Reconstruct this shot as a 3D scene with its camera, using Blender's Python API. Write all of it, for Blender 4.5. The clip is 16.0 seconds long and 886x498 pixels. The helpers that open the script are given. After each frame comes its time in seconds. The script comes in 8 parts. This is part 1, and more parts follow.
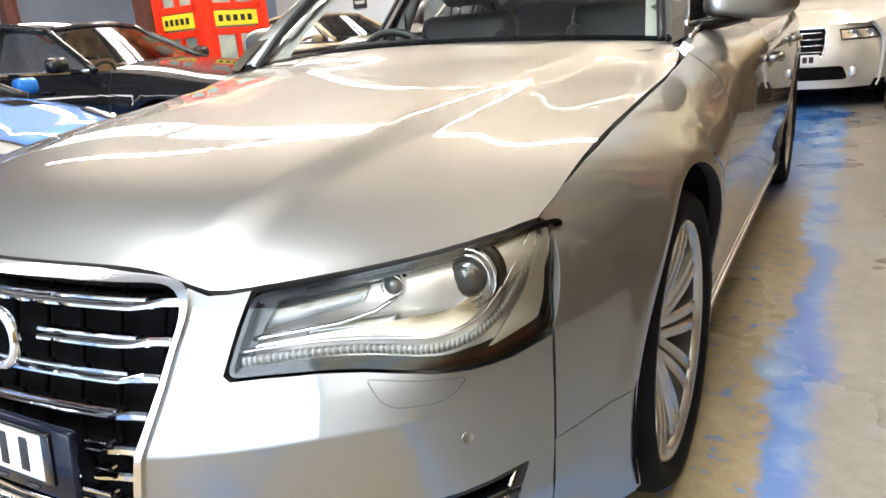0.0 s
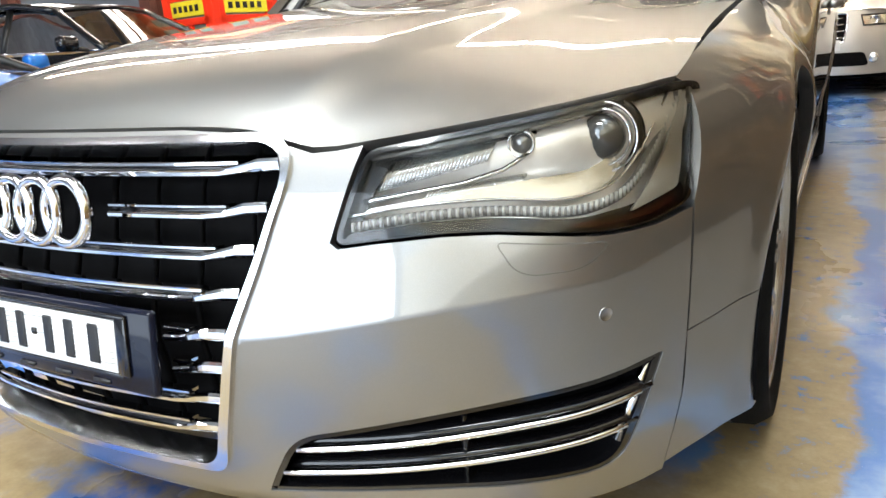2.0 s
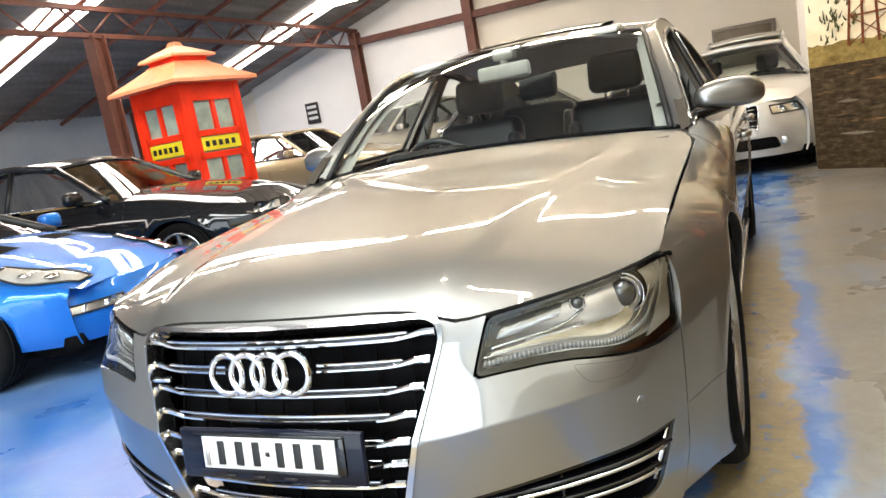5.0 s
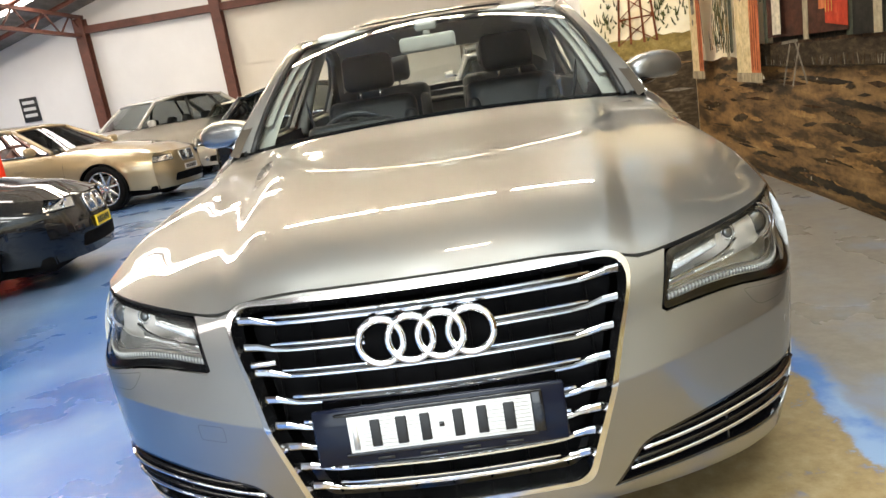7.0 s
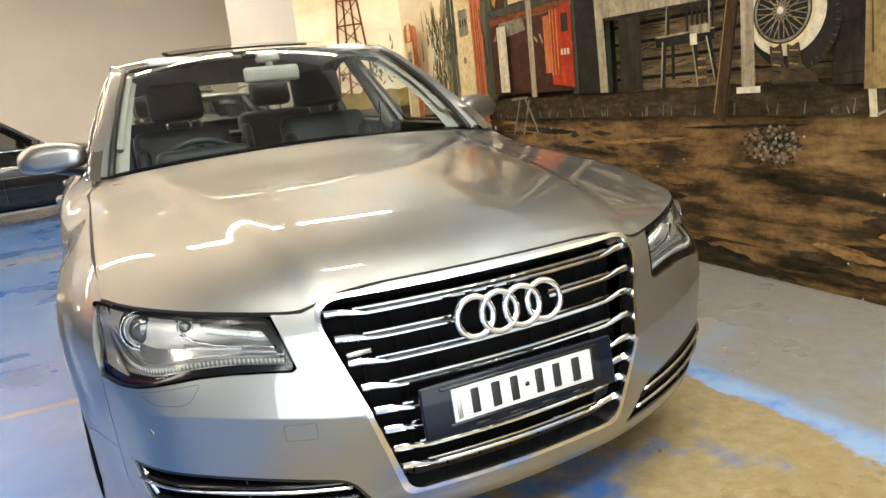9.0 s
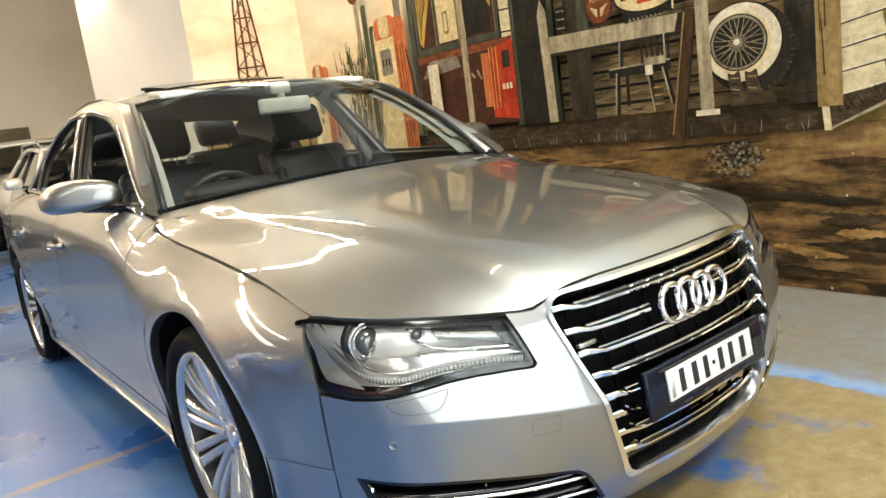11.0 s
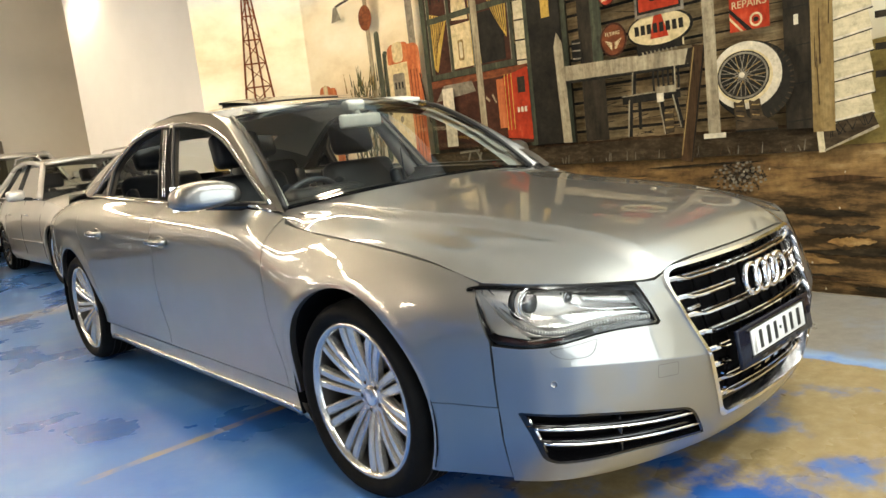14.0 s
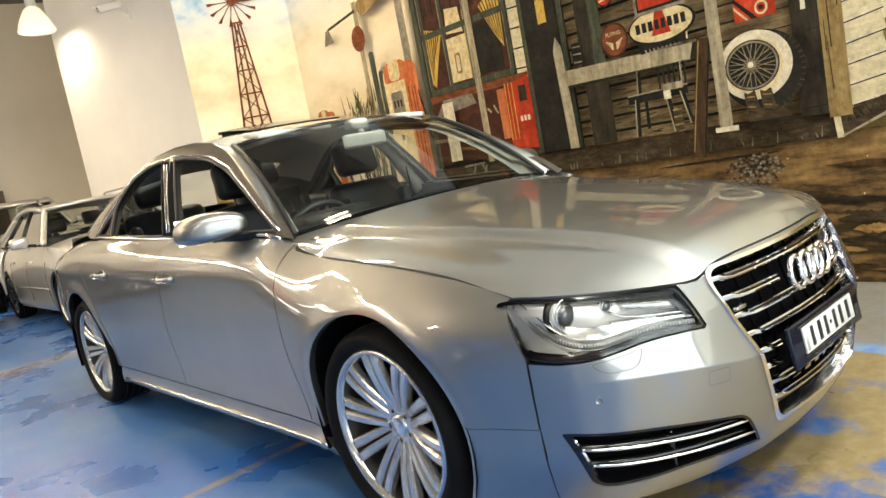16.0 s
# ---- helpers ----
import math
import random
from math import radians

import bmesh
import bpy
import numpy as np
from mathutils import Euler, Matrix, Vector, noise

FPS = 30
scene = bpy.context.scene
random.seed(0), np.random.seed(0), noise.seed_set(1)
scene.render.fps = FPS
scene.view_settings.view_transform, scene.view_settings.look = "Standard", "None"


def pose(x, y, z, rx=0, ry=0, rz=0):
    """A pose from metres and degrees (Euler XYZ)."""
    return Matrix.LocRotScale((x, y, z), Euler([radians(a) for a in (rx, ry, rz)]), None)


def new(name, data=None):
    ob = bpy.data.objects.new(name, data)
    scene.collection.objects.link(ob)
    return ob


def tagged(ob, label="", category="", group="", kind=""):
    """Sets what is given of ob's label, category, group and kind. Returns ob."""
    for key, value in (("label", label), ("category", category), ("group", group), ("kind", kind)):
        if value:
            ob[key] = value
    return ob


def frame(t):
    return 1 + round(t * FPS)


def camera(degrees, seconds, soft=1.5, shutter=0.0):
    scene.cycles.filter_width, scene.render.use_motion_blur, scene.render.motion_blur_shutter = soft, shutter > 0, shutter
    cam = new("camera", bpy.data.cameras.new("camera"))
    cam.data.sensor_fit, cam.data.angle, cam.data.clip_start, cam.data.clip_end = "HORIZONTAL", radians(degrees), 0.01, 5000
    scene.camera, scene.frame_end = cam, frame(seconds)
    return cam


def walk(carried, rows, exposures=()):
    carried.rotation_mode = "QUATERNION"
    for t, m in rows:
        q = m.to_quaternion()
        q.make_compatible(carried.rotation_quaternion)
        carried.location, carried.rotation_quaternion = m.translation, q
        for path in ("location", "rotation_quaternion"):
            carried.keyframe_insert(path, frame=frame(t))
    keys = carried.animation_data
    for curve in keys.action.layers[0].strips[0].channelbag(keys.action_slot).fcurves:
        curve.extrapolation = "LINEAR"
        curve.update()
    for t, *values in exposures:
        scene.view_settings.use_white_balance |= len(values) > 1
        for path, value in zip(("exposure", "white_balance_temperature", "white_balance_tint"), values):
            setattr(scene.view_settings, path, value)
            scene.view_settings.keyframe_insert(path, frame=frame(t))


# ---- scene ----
cam = camera(63.32, 16.0, soft=1.5)
PATH = [
    (0.0, 1.2030, -1.4895, 1.0345, 72.756, 4.978, 28.756),
    (0.5, 1.1463, -1.4875, 0.9446, 71.868, 6.955, 27.165),
    (1.0, 1.1012, -1.4861, 0.8687, 73.326, 5.752, 25.914),
    (1.5, 1.0584, -1.4729, 0.8478, 73.530, 5.498, 25.280),
    (2.0, 1.0116, -1.5334, 0.8328, 73.336, 4.546, 28.536),
    (2.5, 0.9787, -1.5916, 0.8230, 74.654, 3.982, 31.555),
    (3.0, 0.9674, -1.6446, 0.8285, 75.318, 4.816, 31.737),
    (3.5, 0.9828, -1.7118, 0.8522, 76.495, 4.955, 30.090),
    (4.0, 1.0468, -1.8364, 0.9051, 77.148, 7.082, 27.648),
    (4.5, 1.1029, -2.0184, 1.0426, 75.712, 9.311, 30.182),
    (5.0, 1.0544, -2.1274, 1.1095, 79.961, 9.869, 23.729),
    (5.2, 0.9938, -2.1761, 1.1235, 79.555, 11.110, 20.979),
    (7.3, -0.0051, -2.3039, 1.1099, 76.708, 6.049, -0.953),
    (7.5, -0.1087, -2.3306, 1.0514, 78.912, 4.351, -3.136),
    (8.0, -0.3319, -2.2595, 1.0849, 74.990, 6.789, -11.841),
    (8.5, -0.5182, -2.2703, 1.0922, 75.594, 3.001, -16.188),
    (9.0, -0.7513, -2.2926, 1.1313, 77.435, 6.130, -25.572),
    (9.5, -0.9442, -2.2371, 1.1219, 77.729, 6.891, -29.756),
    (10.0, -1.1378, -2.1257, 1.1482, 80.310, 4.973, -31.058),
    (10.2, -1.2103, -2.0900, 1.1310, 79.401, 5.598, -33.226),
    (12.3, -1.8906, -1.7065, 1.1678, 81.163, 7.767, -42.321),
    (12.5, -1.9404, -1.6932, 1.1647, 79.668, 7.258, -43.029),
    (13.0, -2.0202, -1.7397, 1.1670, 78.587, 6.651, -44.039),
    (13.5, -2.0788, -1.8553, 1.1651, 80.311, 5.791, -41.693),
    (14.0, -2.1512, -1.9185, 1.1665, 80.922, 6.445, -42.365),
    (14.5, -2.2556, -1.9331, 1.1759, 81.267, 6.140, -43.195),
    (15.0, -2.2859, -1.9352, 1.1795, 82.207, 6.211, -43.784),
    (15.5, -2.2630, -1.8997, 1.1634, 81.790, 7.735, -44.210),
    (16.0, -2.1096, -1.7946, 1.1524, 82.283, 10.622, -42.568),
]
walk(cam, [(t, pose(*p)) for t, *p in PATH], exposures=[(0.0, 0.82, 6900, 14), (1.5, 0.72, 6950, 14), (3.0, 0.54, 7150, 13), (5.0, 0.50, 7350, 13), (7.5, 0.38, 7500, 12), (9.0, 0.36, 7800, 12), (12.5, 0.35, 8000, 9), (16.0, 0.35, 8000, 9)])

# ---- world ----
world = bpy.data.worlds.new("hall")
scene.world = world
world.use_nodes = True
world.node_tree.nodes["Background"].inputs[0].default_value = (1.0, 0.96, 0.90, 1)
world.node_tree.nodes["Background"].inputs[1].default_value = 0.25


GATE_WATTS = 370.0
TUBE_ROWS, TUBE_XS, TUBE_Z = (3.85, 9.6), (-8.2, -6.95, -5.7, -4.2, -2.95, -1.5, -0.25, 1.12), 3.5


# ---- materials ----
def node_material(name):
    m = bpy.data.materials.new(name)
    m.use_nodes = True
    nt = m.node_tree
    return m, nt, nt.nodes["Principled BSDF"]


def put(nt, kind, **inputs):
    n = nt.nodes.new(kind)
    for k, v in inputs.items():
        n.inputs[k].default_value = v
    return n


def coords(nt, scale=(1, 1, 1)):
    tc = nt.nodes.new("ShaderNodeTexCoord")
    mp = put(nt, "ShaderNodeMapping")
    mp.inputs["Scale"].default_value = scale
    nt.links.new(tc.outputs["Object"], mp.inputs["Vector"])
    return mp.outputs["Vector"]


def noise_tex(nt, vec, scale, detail=4.0, rough=0.6):
    n = put(nt, "ShaderNodeTexNoise", Scale=scale, Detail=detail, Roughness=rough)
    nt.links.new(vec, n.inputs["Vector"])
    return n.outputs["Fac"]


def ramp(nt, fac, stops):
    r = nt.nodes.new("ShaderNodeValToRGB")
    el = r.color_ramp.elements
    while len(el) < len(stops):
        el.new(0.5)
    for e, (p, c) in zip(el, stops):
        e.position, e.color = p, (*c, 1)
    nt.links.new(fac, r.inputs["Fac"])
    return r.outputs["Color"]


def bump(nt, bsdf, height, strength=0.1, dist=0.01):
    b = put(nt, "ShaderNodeBump", Strength=strength, Distance=dist)
    nt.links.new(height, b.inputs["Height"])
    nt.links.new(b.outputs["Normal"], bsdf.inputs["Normal"])


def plain(name, rgb, rough=0.5, metal=0.0, vary=0.12, scale=6.0, coat=0.0, bumps=0.0, emit=None, spec=0.5):
    """A surface with slight variation of tone and gloss."""
    m, nt, b = node_material(name)
    vec = coords(nt)
    f = noise_tex(nt, vec, scale, 6)
    col = ramp(nt, f, [(0.3, tuple(max(0, c * (1 - vary)) for c in rgb)), (0.7, tuple(min(1, c * (1 + vary)) for c in rgb))])
    nt.links.new(col, b.inputs["Base Color"])
    b.inputs["Roughness"].default_value = rough
    b.inputs["Metallic"].default_value = metal
    b.inputs["Coat Weight"].default_value = coat
    b.inputs["Coat Roughness"].default_value = 0.03
    b.inputs["Specular IOR Level"].default_value = spec
    if bumps:
        bump(nt, b, noise_tex(nt, vec, scale * 12, 5), bumps, 0.005)
    if emit:
        b.inputs["Emission Color"].default_value = (*emit[:3], 1)
        b.inputs["Emission Strength"].default_value = emit[3]
    return m


def car_paint(name, rgb, metal=0.6, rough=0.38, coat_ior=1.6):
    """Clear-coated paint with fine metal flakes."""
    m, nt, b = node_material(name)
    vec = coords(nt)
    big = noise_tex(nt, vec, 2.0, 3)
    flake = put(nt, "ShaderNodeTexVoronoi", Scale=900.0)
    nt.links.new(vec, flake.inputs["Vector"])
    mixf = put(nt, "ShaderNodeMath")
    mixf.operation = "MULTIPLY_ADD"
    mixf.inputs[1].default_value = 0.35
    nt.links.new(flake.outputs["Distance"], mixf.inputs[0])
    nt.links.new(big, mixf.inputs[2])
    col = ramp(nt, mixf.outputs[0], [(0.25, tuple(c * 0.9 for c in rgb)), (0.9, tuple(min(1, c * 1.1) for c in rgb))])
    nt.links.new(col, b.inputs["Base Color"])
    b.inputs["Metallic"].default_value = metal
    b.inputs["Roughness"].default_value = rough
    b.inputs["Specular IOR Level"].default_value = 0.1
    b.inputs["Coat Weight"].default_value = 1.0
    b.inputs["Coat Roughness"].default_value = 0.018
    b.inputs["Coat IOR"].default_value = coat_ior
    return m


def glass(name, tint=(0.93, 0.97, 0.95), alpha_rough=0.0, ior=1.5):
    """Thin clear pane: a straight-through part and a mirror-like skin."""
    m = bpy.data.materials.new(name)
    m.use_nodes = True
    nt = m.node_tree
    nt.nodes.clear()
    out = nt.nodes.new("ShaderNodeOutputMaterial")
    tr = put(nt, "ShaderNodeBsdfTransparent")
    tr.inputs["Color"].default_value = (*tint, 1)
    gl = put(nt, "ShaderNodeBsdfGlossy", Roughness=alpha_rough)
    fr = put(nt, "ShaderNodeFresnel", IOR=ior)
    mx = nt.nodes.new("ShaderNodeMixShader")
    nt.links.new(fr.outputs[0], mx.inputs[0])
    nt.links.new(tr.outputs[0], mx.inputs[1])
    nt.links.new(gl.outputs[0], mx.inputs[2])
    nt.links.new(mx.outputs[0], out.inputs["Surface"])
    return m


SILVER = car_paint("silver_paint", (0.281, 0.276, 0.265), 0.97, 0.44, 1.85)
BLACK_PAINT = car_paint("black_paint", (0.004, 0.0045, 0.006), 0.0, 0.5, 1.5)
BLUE_PAINT = car_paint("blue_paint", (0.003, 0.16, 0.58), 0.4, 0.4, 1.45)
GOLD_PAINT = car_paint("gold_paint", (0.42, 0.33, 0.20), 0.7, 0.35)
PALE_PAINT = car_paint("pale_silver_paint", (0.62, 0.61, 0.58), 0.6, 0.35)
CREAM_PAINT = car_paint("champagne_paint", (0.55, 0.50, 0.41), 0.6, 0.35)
CHROME = plain("chrome", (0.85, 0.85, 0.86), 0.06, 1.0, 0.03)
SATIN = plain("satin_metal", (0.72, 0.72, 0.73), 0.22, 1.0, 0.05)
ALLOY = plain("alloy", (0.62, 0.61, 0.585), 0.26, 0.85, 0.05, coat=0.3)
BRIGHT_TRIM = plain("bright_trim", (0.82, 0.82, 0.82), 0.16, 1.0, 0.04)
# dark brown reflection on the window frames, put into their base colour
FRAME_DARK = plain("frame_dark_reflection", (0.075, 0.062, 0.048), 0.3, 0.2, 0.1, spec=0.3)
DARK_METAL = plain("dark_metal", (0.035, 0.032, 0.03), 0.5, 0.7, 0.3)
SEAM_GREY = plain("seam_grey", (0.13, 0.125, 0.115), 0.5, 0.3, 0.1)
DISC = plain("brake_disc", (0.30, 0.28, 0.26), 0.35, 0.9, 0.25, 20)
GLOSS_BLACK = plain("gloss_black", (0.005, 0.005, 0.006), 0.12, 0.0, 0.1, coat=0.2)
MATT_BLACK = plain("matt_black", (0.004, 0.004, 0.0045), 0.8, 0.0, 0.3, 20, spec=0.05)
HOLDER_BLUE = plain("dark_blue_plastic", (0.006, 0.008, 0.017), 0.10, 0.0, 0.2, spec=0.25)
RUBBER = plain("rubber", (0.0055, 0.0055, 0.0055), 0.75, 0.0, 0.3, 15, bumps=0.2, spec=0.12)
SEAL = plain("rubber_seal", (0.010, 0.010, 0.010), 0.45, 0.0, 0.2)
LEATHER = plain("black_leather", (0.030, 0.035, 0.042), 0.42, 0.0, 0.2, 9, bumps=0.25)
TAN_LEATHER = plain("tan_leather", (0.42, 0.27, 0.12), 0.5, 0.0, 0.2, 9, bumps=0.2)
TRIM_GREY = plain("pale_trim_cloth", (0.64, 0.62, 0.56), 0.8, 0.0, 0.08, 20)
DARK_TRIM = plain("dark_trim", (0.014, 0.015, 0.016), 0.6, 0.0, 0.2)
REFLECTOR = plain("lamp_reflector", (0.82, 0.82, 0.80), 0.22, 0.9, 0.06)
LAMP_BOWL = plain("lamp_bowl", (0.84, 0.81, 0.77), 0.34, 0.45, 0.08, 30)
EYE_GLASS = plain("projector_glass", (0.16, 0.165, 0.17), 0.05, 0.6, 0.15, coat=1.0)
LAMP_DARK = plain("dark_lamp_bezel", (0.020, 0.019, 0.018), 0.22, 0.0, 0.2, coat=0.3)
LAMP_SHADE = plain("grey_light_guide", (0.26, 0.25, 0.245), 0.3, 0.2, 0.15, 40)
LAMP_GREY = plain("lamp_bezel", (0.62, 0.61, 0.58), 0.35, 0.4, 0.1)
AMBER = plain("amber_lens", (0.05, 0.008, 0.004), 0.2, 0.0, 0.2, coat=0.5)
PLATE_WHITE = plain("plate_white", (0.66, 0.66, 0.65), 0.4, 0.0, 0.06, 30)
PLATE_YELLOW = plain("plate_yellow", (0.75, 0.55, 0.02), 0.4, 0.0, 0.06, 30)
INK = plain("black_ink", (0.01, 0.01, 0.01), 0.5)
CLEAR = glass("clear_glass", (0.88, 0.92, 0.90), 0.0, 1.65)
LENS = glass("lamp_lens", (0.95, 0.95, 0.94), 0.0, 1.38)
TINTED = glass("tinted_glass", (0.45, 0.47, 0.46))
MIRROR = plain("mirror_glass", (0.9, 0.9, 0.9), 0.02, 1.0, 0.01)


# ---- small building kit ----
class Curve:
    """A smooth curve through (t, value) pairs, straight past its ends. soft: how far its bends are rounded."""

    def __init__(self, *pairs, soft=0.35):
        t = np.array([p[0] for p in pairs], float)
        v = np.array([p[1] for p in pairs], float)
        h = np.diff(t)
        d = np.diff(v) / h
        m = np.concatenate([[d[0]], np.zeros(len(t) - 2), [d[-1]]])
        for i in range(1, len(t) - 1):
            if d[i - 1] * d[i] > 0:
                w1, w2 = 2 * h[i] + h[i - 1], h[i] + 2 * h[i - 1]
                m[i] = (w1 + w2) / (w1 / d[i - 1] + w2 / d[i])
        span = t[-1] - t[0]
        pad = 0.25 * span
        x = np.linspace(t[0] - pad, t[-1] + pad, 3001)
        k = np.clip(np.searchsorted(t, x) - 1, 0, len(h) - 1)
        s = (x - t[k]) / h[k]
        y = v[k] * (2 * s**3 - 3 * s**2 + 1) + h[k] * m[k] * (s**3 - 2 * s**2 + s) + v[k + 1] * (3 * s**2 - 2 * s**3) + h[k] * m[k + 1] * (s**3 - s**2)
        y = np.where(x < t[0], v[0] + m[0] * (x - t[0]), np.where(x > t[-1], v[-1] + m[-1] * (x - t[-1]), y))
        if soft:
            dx = x[1] - x[0]
            sig = soft * h.mean() / dx
            w = np.arange(-int(3 * sig), int(3 * sig) + 1)
            ker = np.exp(-0.5 * (w / sig) ** 2)
            ker /= ker.sum()
            n = len(w) // 2
            ext = np.concatenate([y[0] - (y[1] - y[0]) * np.arange(n, 0, -1), y, y[-1] + (y[-1] - y[-2]) * np.arange(1, n + 1)])
            y = np.convolve(ext, ker, "valid")
        self.x0, self.dx, self.y = x[0], x[1] - x[0], y.tolist()

    def __call__(self, x):
        f = (x - self.x0) / self.dx
        i = min(len(self.y) - 2, max(0, int(f)))
        return self.y[i] + (self.y[i + 1] - self.y[i]) * (f - i)


def smooth(a, b, x):
    s = min(1.0, max(0.0, (x - a) / (b - a)))
    return s * s * (3 - 2 * s)


def part(name, bm, material, parent, label="", flat=False):
    """Links a bmesh as one mesh object under a thing or a part."""
    me = bpy.data.meshes.new(name)
    bm.to_mesh(me)
    bm.free()
    return link(name, me, material, parent, label, flat)


def link(name, me, material, parent, label="", flat=False):
    me.materials.append(material)
    if not flat:
        for p in me.polygons:
            p.use_smooth = True
    ob = new(name, me)
    ob.parent = parent
    if label:
        ob["label"] = label
    return ob


def thing(name, label, category, at=(0, 0, 0), rz=0.0, group="", kind=""):
    """An empty at the base of a thing, to which its parts belong."""
    ob = new(name)
    ob.matrix_basis = pose(*at, 0, 0, rz)
    return tagged(ob, label, category, group, kind)


def box_bm(x0, x1, y0, y1, z0, z1, bevel=0.0, segs=2):
    bm = bmesh.new()
    bmesh.ops.create_cube(bm, size=1.0)
    for v in bm.verts:
        v.co = Vector((x0 + (v.co.x + 0.5) * (x1 - x0), y0 + (v.co.y + 0.5) * (y1 - y0), z0 + (v.co.z + 0.5) * (z1 - z0)))
    if bevel:
        bmesh.ops.bevel(bm, geom=bm.edges[:], offset=bevel, segments=segs, affect="EDGES", profile=0.5)
    return bm


def merge(*bms):
    out = bmesh.new()
    for b in bms:
        me = bpy.data.meshes.new("tmp")
        b.to_mesh(me)
        b.free()
        out.from_mesh(me)
        bpy.data.meshes.remove(me)
    return out


def moved(bm, m):
    bmesh.ops.transform(bm, matrix=m, verts=bm.verts[:])
    return bm


def spun(profile, segs=48, axis="X", centre=(0, 0, 0), closed=False):
    """A turned body: profile of (along the axis, radius)."""
    bm = bmesh.new()
    rings = []
    for a, r in profile:
        ring = []
        for i in range(segs):
            c, s = math.cos(2 * math.pi * i / segs) * r, math.sin(2 * math.pi * i / segs) * r
            co = {"X": (a, c, s), "Y": (c, a, s), "Z": (c, s, a)}[axis]
            ring.append(bm.verts.new(Vector(co) + Vector(centre)))
        rings.append(ring)
    pairs = list(zip(rings, rings[1:])) + ([(rings[-1], rings[0])] if closed else [])
    for p, q in pairs:
        for i in range(segs):
            j = (i + 1) % segs
            bm.faces.new((p[i], p[j], q[j], q[i]))
    bmesh.ops.remove_doubles(bm, verts=bm.verts[:], dist=1e-5)
    bmesh.ops.recalc_face_normals(bm, faces=bm.faces[:])
    return bm


def tube(points, radius, segs=8, closed=False, flat=1.0, cap=True):
    """A round bar along points; radius may be a list; flat squashes its second cross axis."""
    bm = bmesh.new()
    pts = [Vector(p) for p in points]
    n = len(pts)
    rings = []
    side = None
    for i, p in enumerate(pts):
        a = pts[(i - 1) % n] if (closed or i > 0) else p
        b = pts[(i + 1) % n] if (closed or i < n - 1) else p
        d = (b - a).normalized()
        ref = Vector((0, 0, 1)) if abs(d.z) < 0.95 else Vector((0, 1, 0))
        if side is None:
            side = d.cross(ref).normalized()
        else:
            side = (side - d * side.dot(d)).normalized()
        up = side.cross(d).normalized()
        r = radius[i] if isinstance(radius, (list, tuple)) else radius
        rings.append([bm.verts.new(p + side * math.cos(t) * r * flat + up * math.sin(t) * r) for t in (2 * math.pi * k / segs for k in range(segs))])
    for p, q in list(zip(rings, rings[1:])) + ([(rings[-1], rings[0])] if closed else []):
        for i in range(segs):
            j = (i + 1) % segs
            bm.faces.new((p[i], p[j], q[j], q[i]))
    if cap and not closed:
        bm.faces.new(rings[0][::-1])
        bm.faces.new(rings[-1])
    bmesh.ops.recalc_face_normals(bm, faces=bm.faces[:])
    return bm


def prism(outline, thick, place):
    """A flat plate: a 2D outline, its thickness, and a function that lays (u, v, depth) into space."""
    bm = bmesh.new()
    a = [bm.verts.new(place(u, v, 0.0)) for u, v in outline]
    b = [bm.verts.new(place(u, v, thick)) for u, v in outline]
    n = len(a)
    bm.faces.new(a)
    bm.faces.new(b[::-1])
    for i in range(n):
        j = (i + 1) % n
        bm.faces.new((a[j], a[i], b[i], b[j]))
    bmesh.ops.recalc_face_normals(bm, faces=bm.faces[:])
    return bm


def rounded(corners, radius, segs=6):
    """A polygon with rounded corners; radius may be one number or one for each corner."""
    pts, n = [], len(corners)
    for i in range(n):
        p, a, b = Vector(corners[i]), Vector(corners[i - 1]), Vector(corners[(i + 1) % n])
        r = radius[i] if isinstance(radius, (list, tuple)) else radius
        da, db = (a - p), (b - p)
        la, lb = da.length, db.length
        r = min(r, la * 0.49, lb * 0.49)
        s, e = p + da / la * r, p + db / lb * r
        if r < 1e-5:
            pts.append(tuple(p))
            continue
        for k in range(segs + 1):
            t = k / segs
            q = s * (1 - t) ** 2 + p * (2 * t * (1 - t)) + e * t * t
            pts.append((q.x, q.y))
    return pts


def dense(outline, step, closed=True):
    pts, n = [], len(outline)
    for i in range(n if closed else n - 1):
        a, b = Vector(outline[i]), Vector(outline[(i + 1) % n])
        k = max(1, int((b - a).length / step + 0.5))
        for j in range(k):
            q = a.lerp(b, j / k)
            pts.append((q.x, q.y))
    if not closed:
        pts.append(tuple(outline[-1]))
    return pts


def inside(poly, px, py):
    poly = np.asarray(poly, float)
    x0, y0 = poly[:, 0], poly[:, 1]
    x1, y1 = np.roll(x0, -1), np.roll(y0, -1)
    hit = np.zeros(len(px), bool)
    for a, b, c, d in zip(x0, y0, x1, y1):
        if b == d:
            continue
        cross = ((b > py) != (d > py)) & (px < (c - a) * (py - b) / (d - b) + a)
        hit ^= cross
    return hit


def near(poly, px, py):
    poly = np.asarray(poly, float)
    a, b = poly, np.roll(poly, -1, 0)
    best = np.full(len(px), 1e9)
    for p, q in zip(a, b):
        d = q - p
        l2 = max(1e-12, d @ d)
        t = np.clip(((px - p[0]) * d[0] + (py - p[1]) * d[1]) / l2, 0, 1)
        best = np.minimum(best, np.hypot(px - p[0] - t * d[0], py - p[1] - t * d[1]))
    return best


from mathutils.geometry import delaunay_2d_cdt


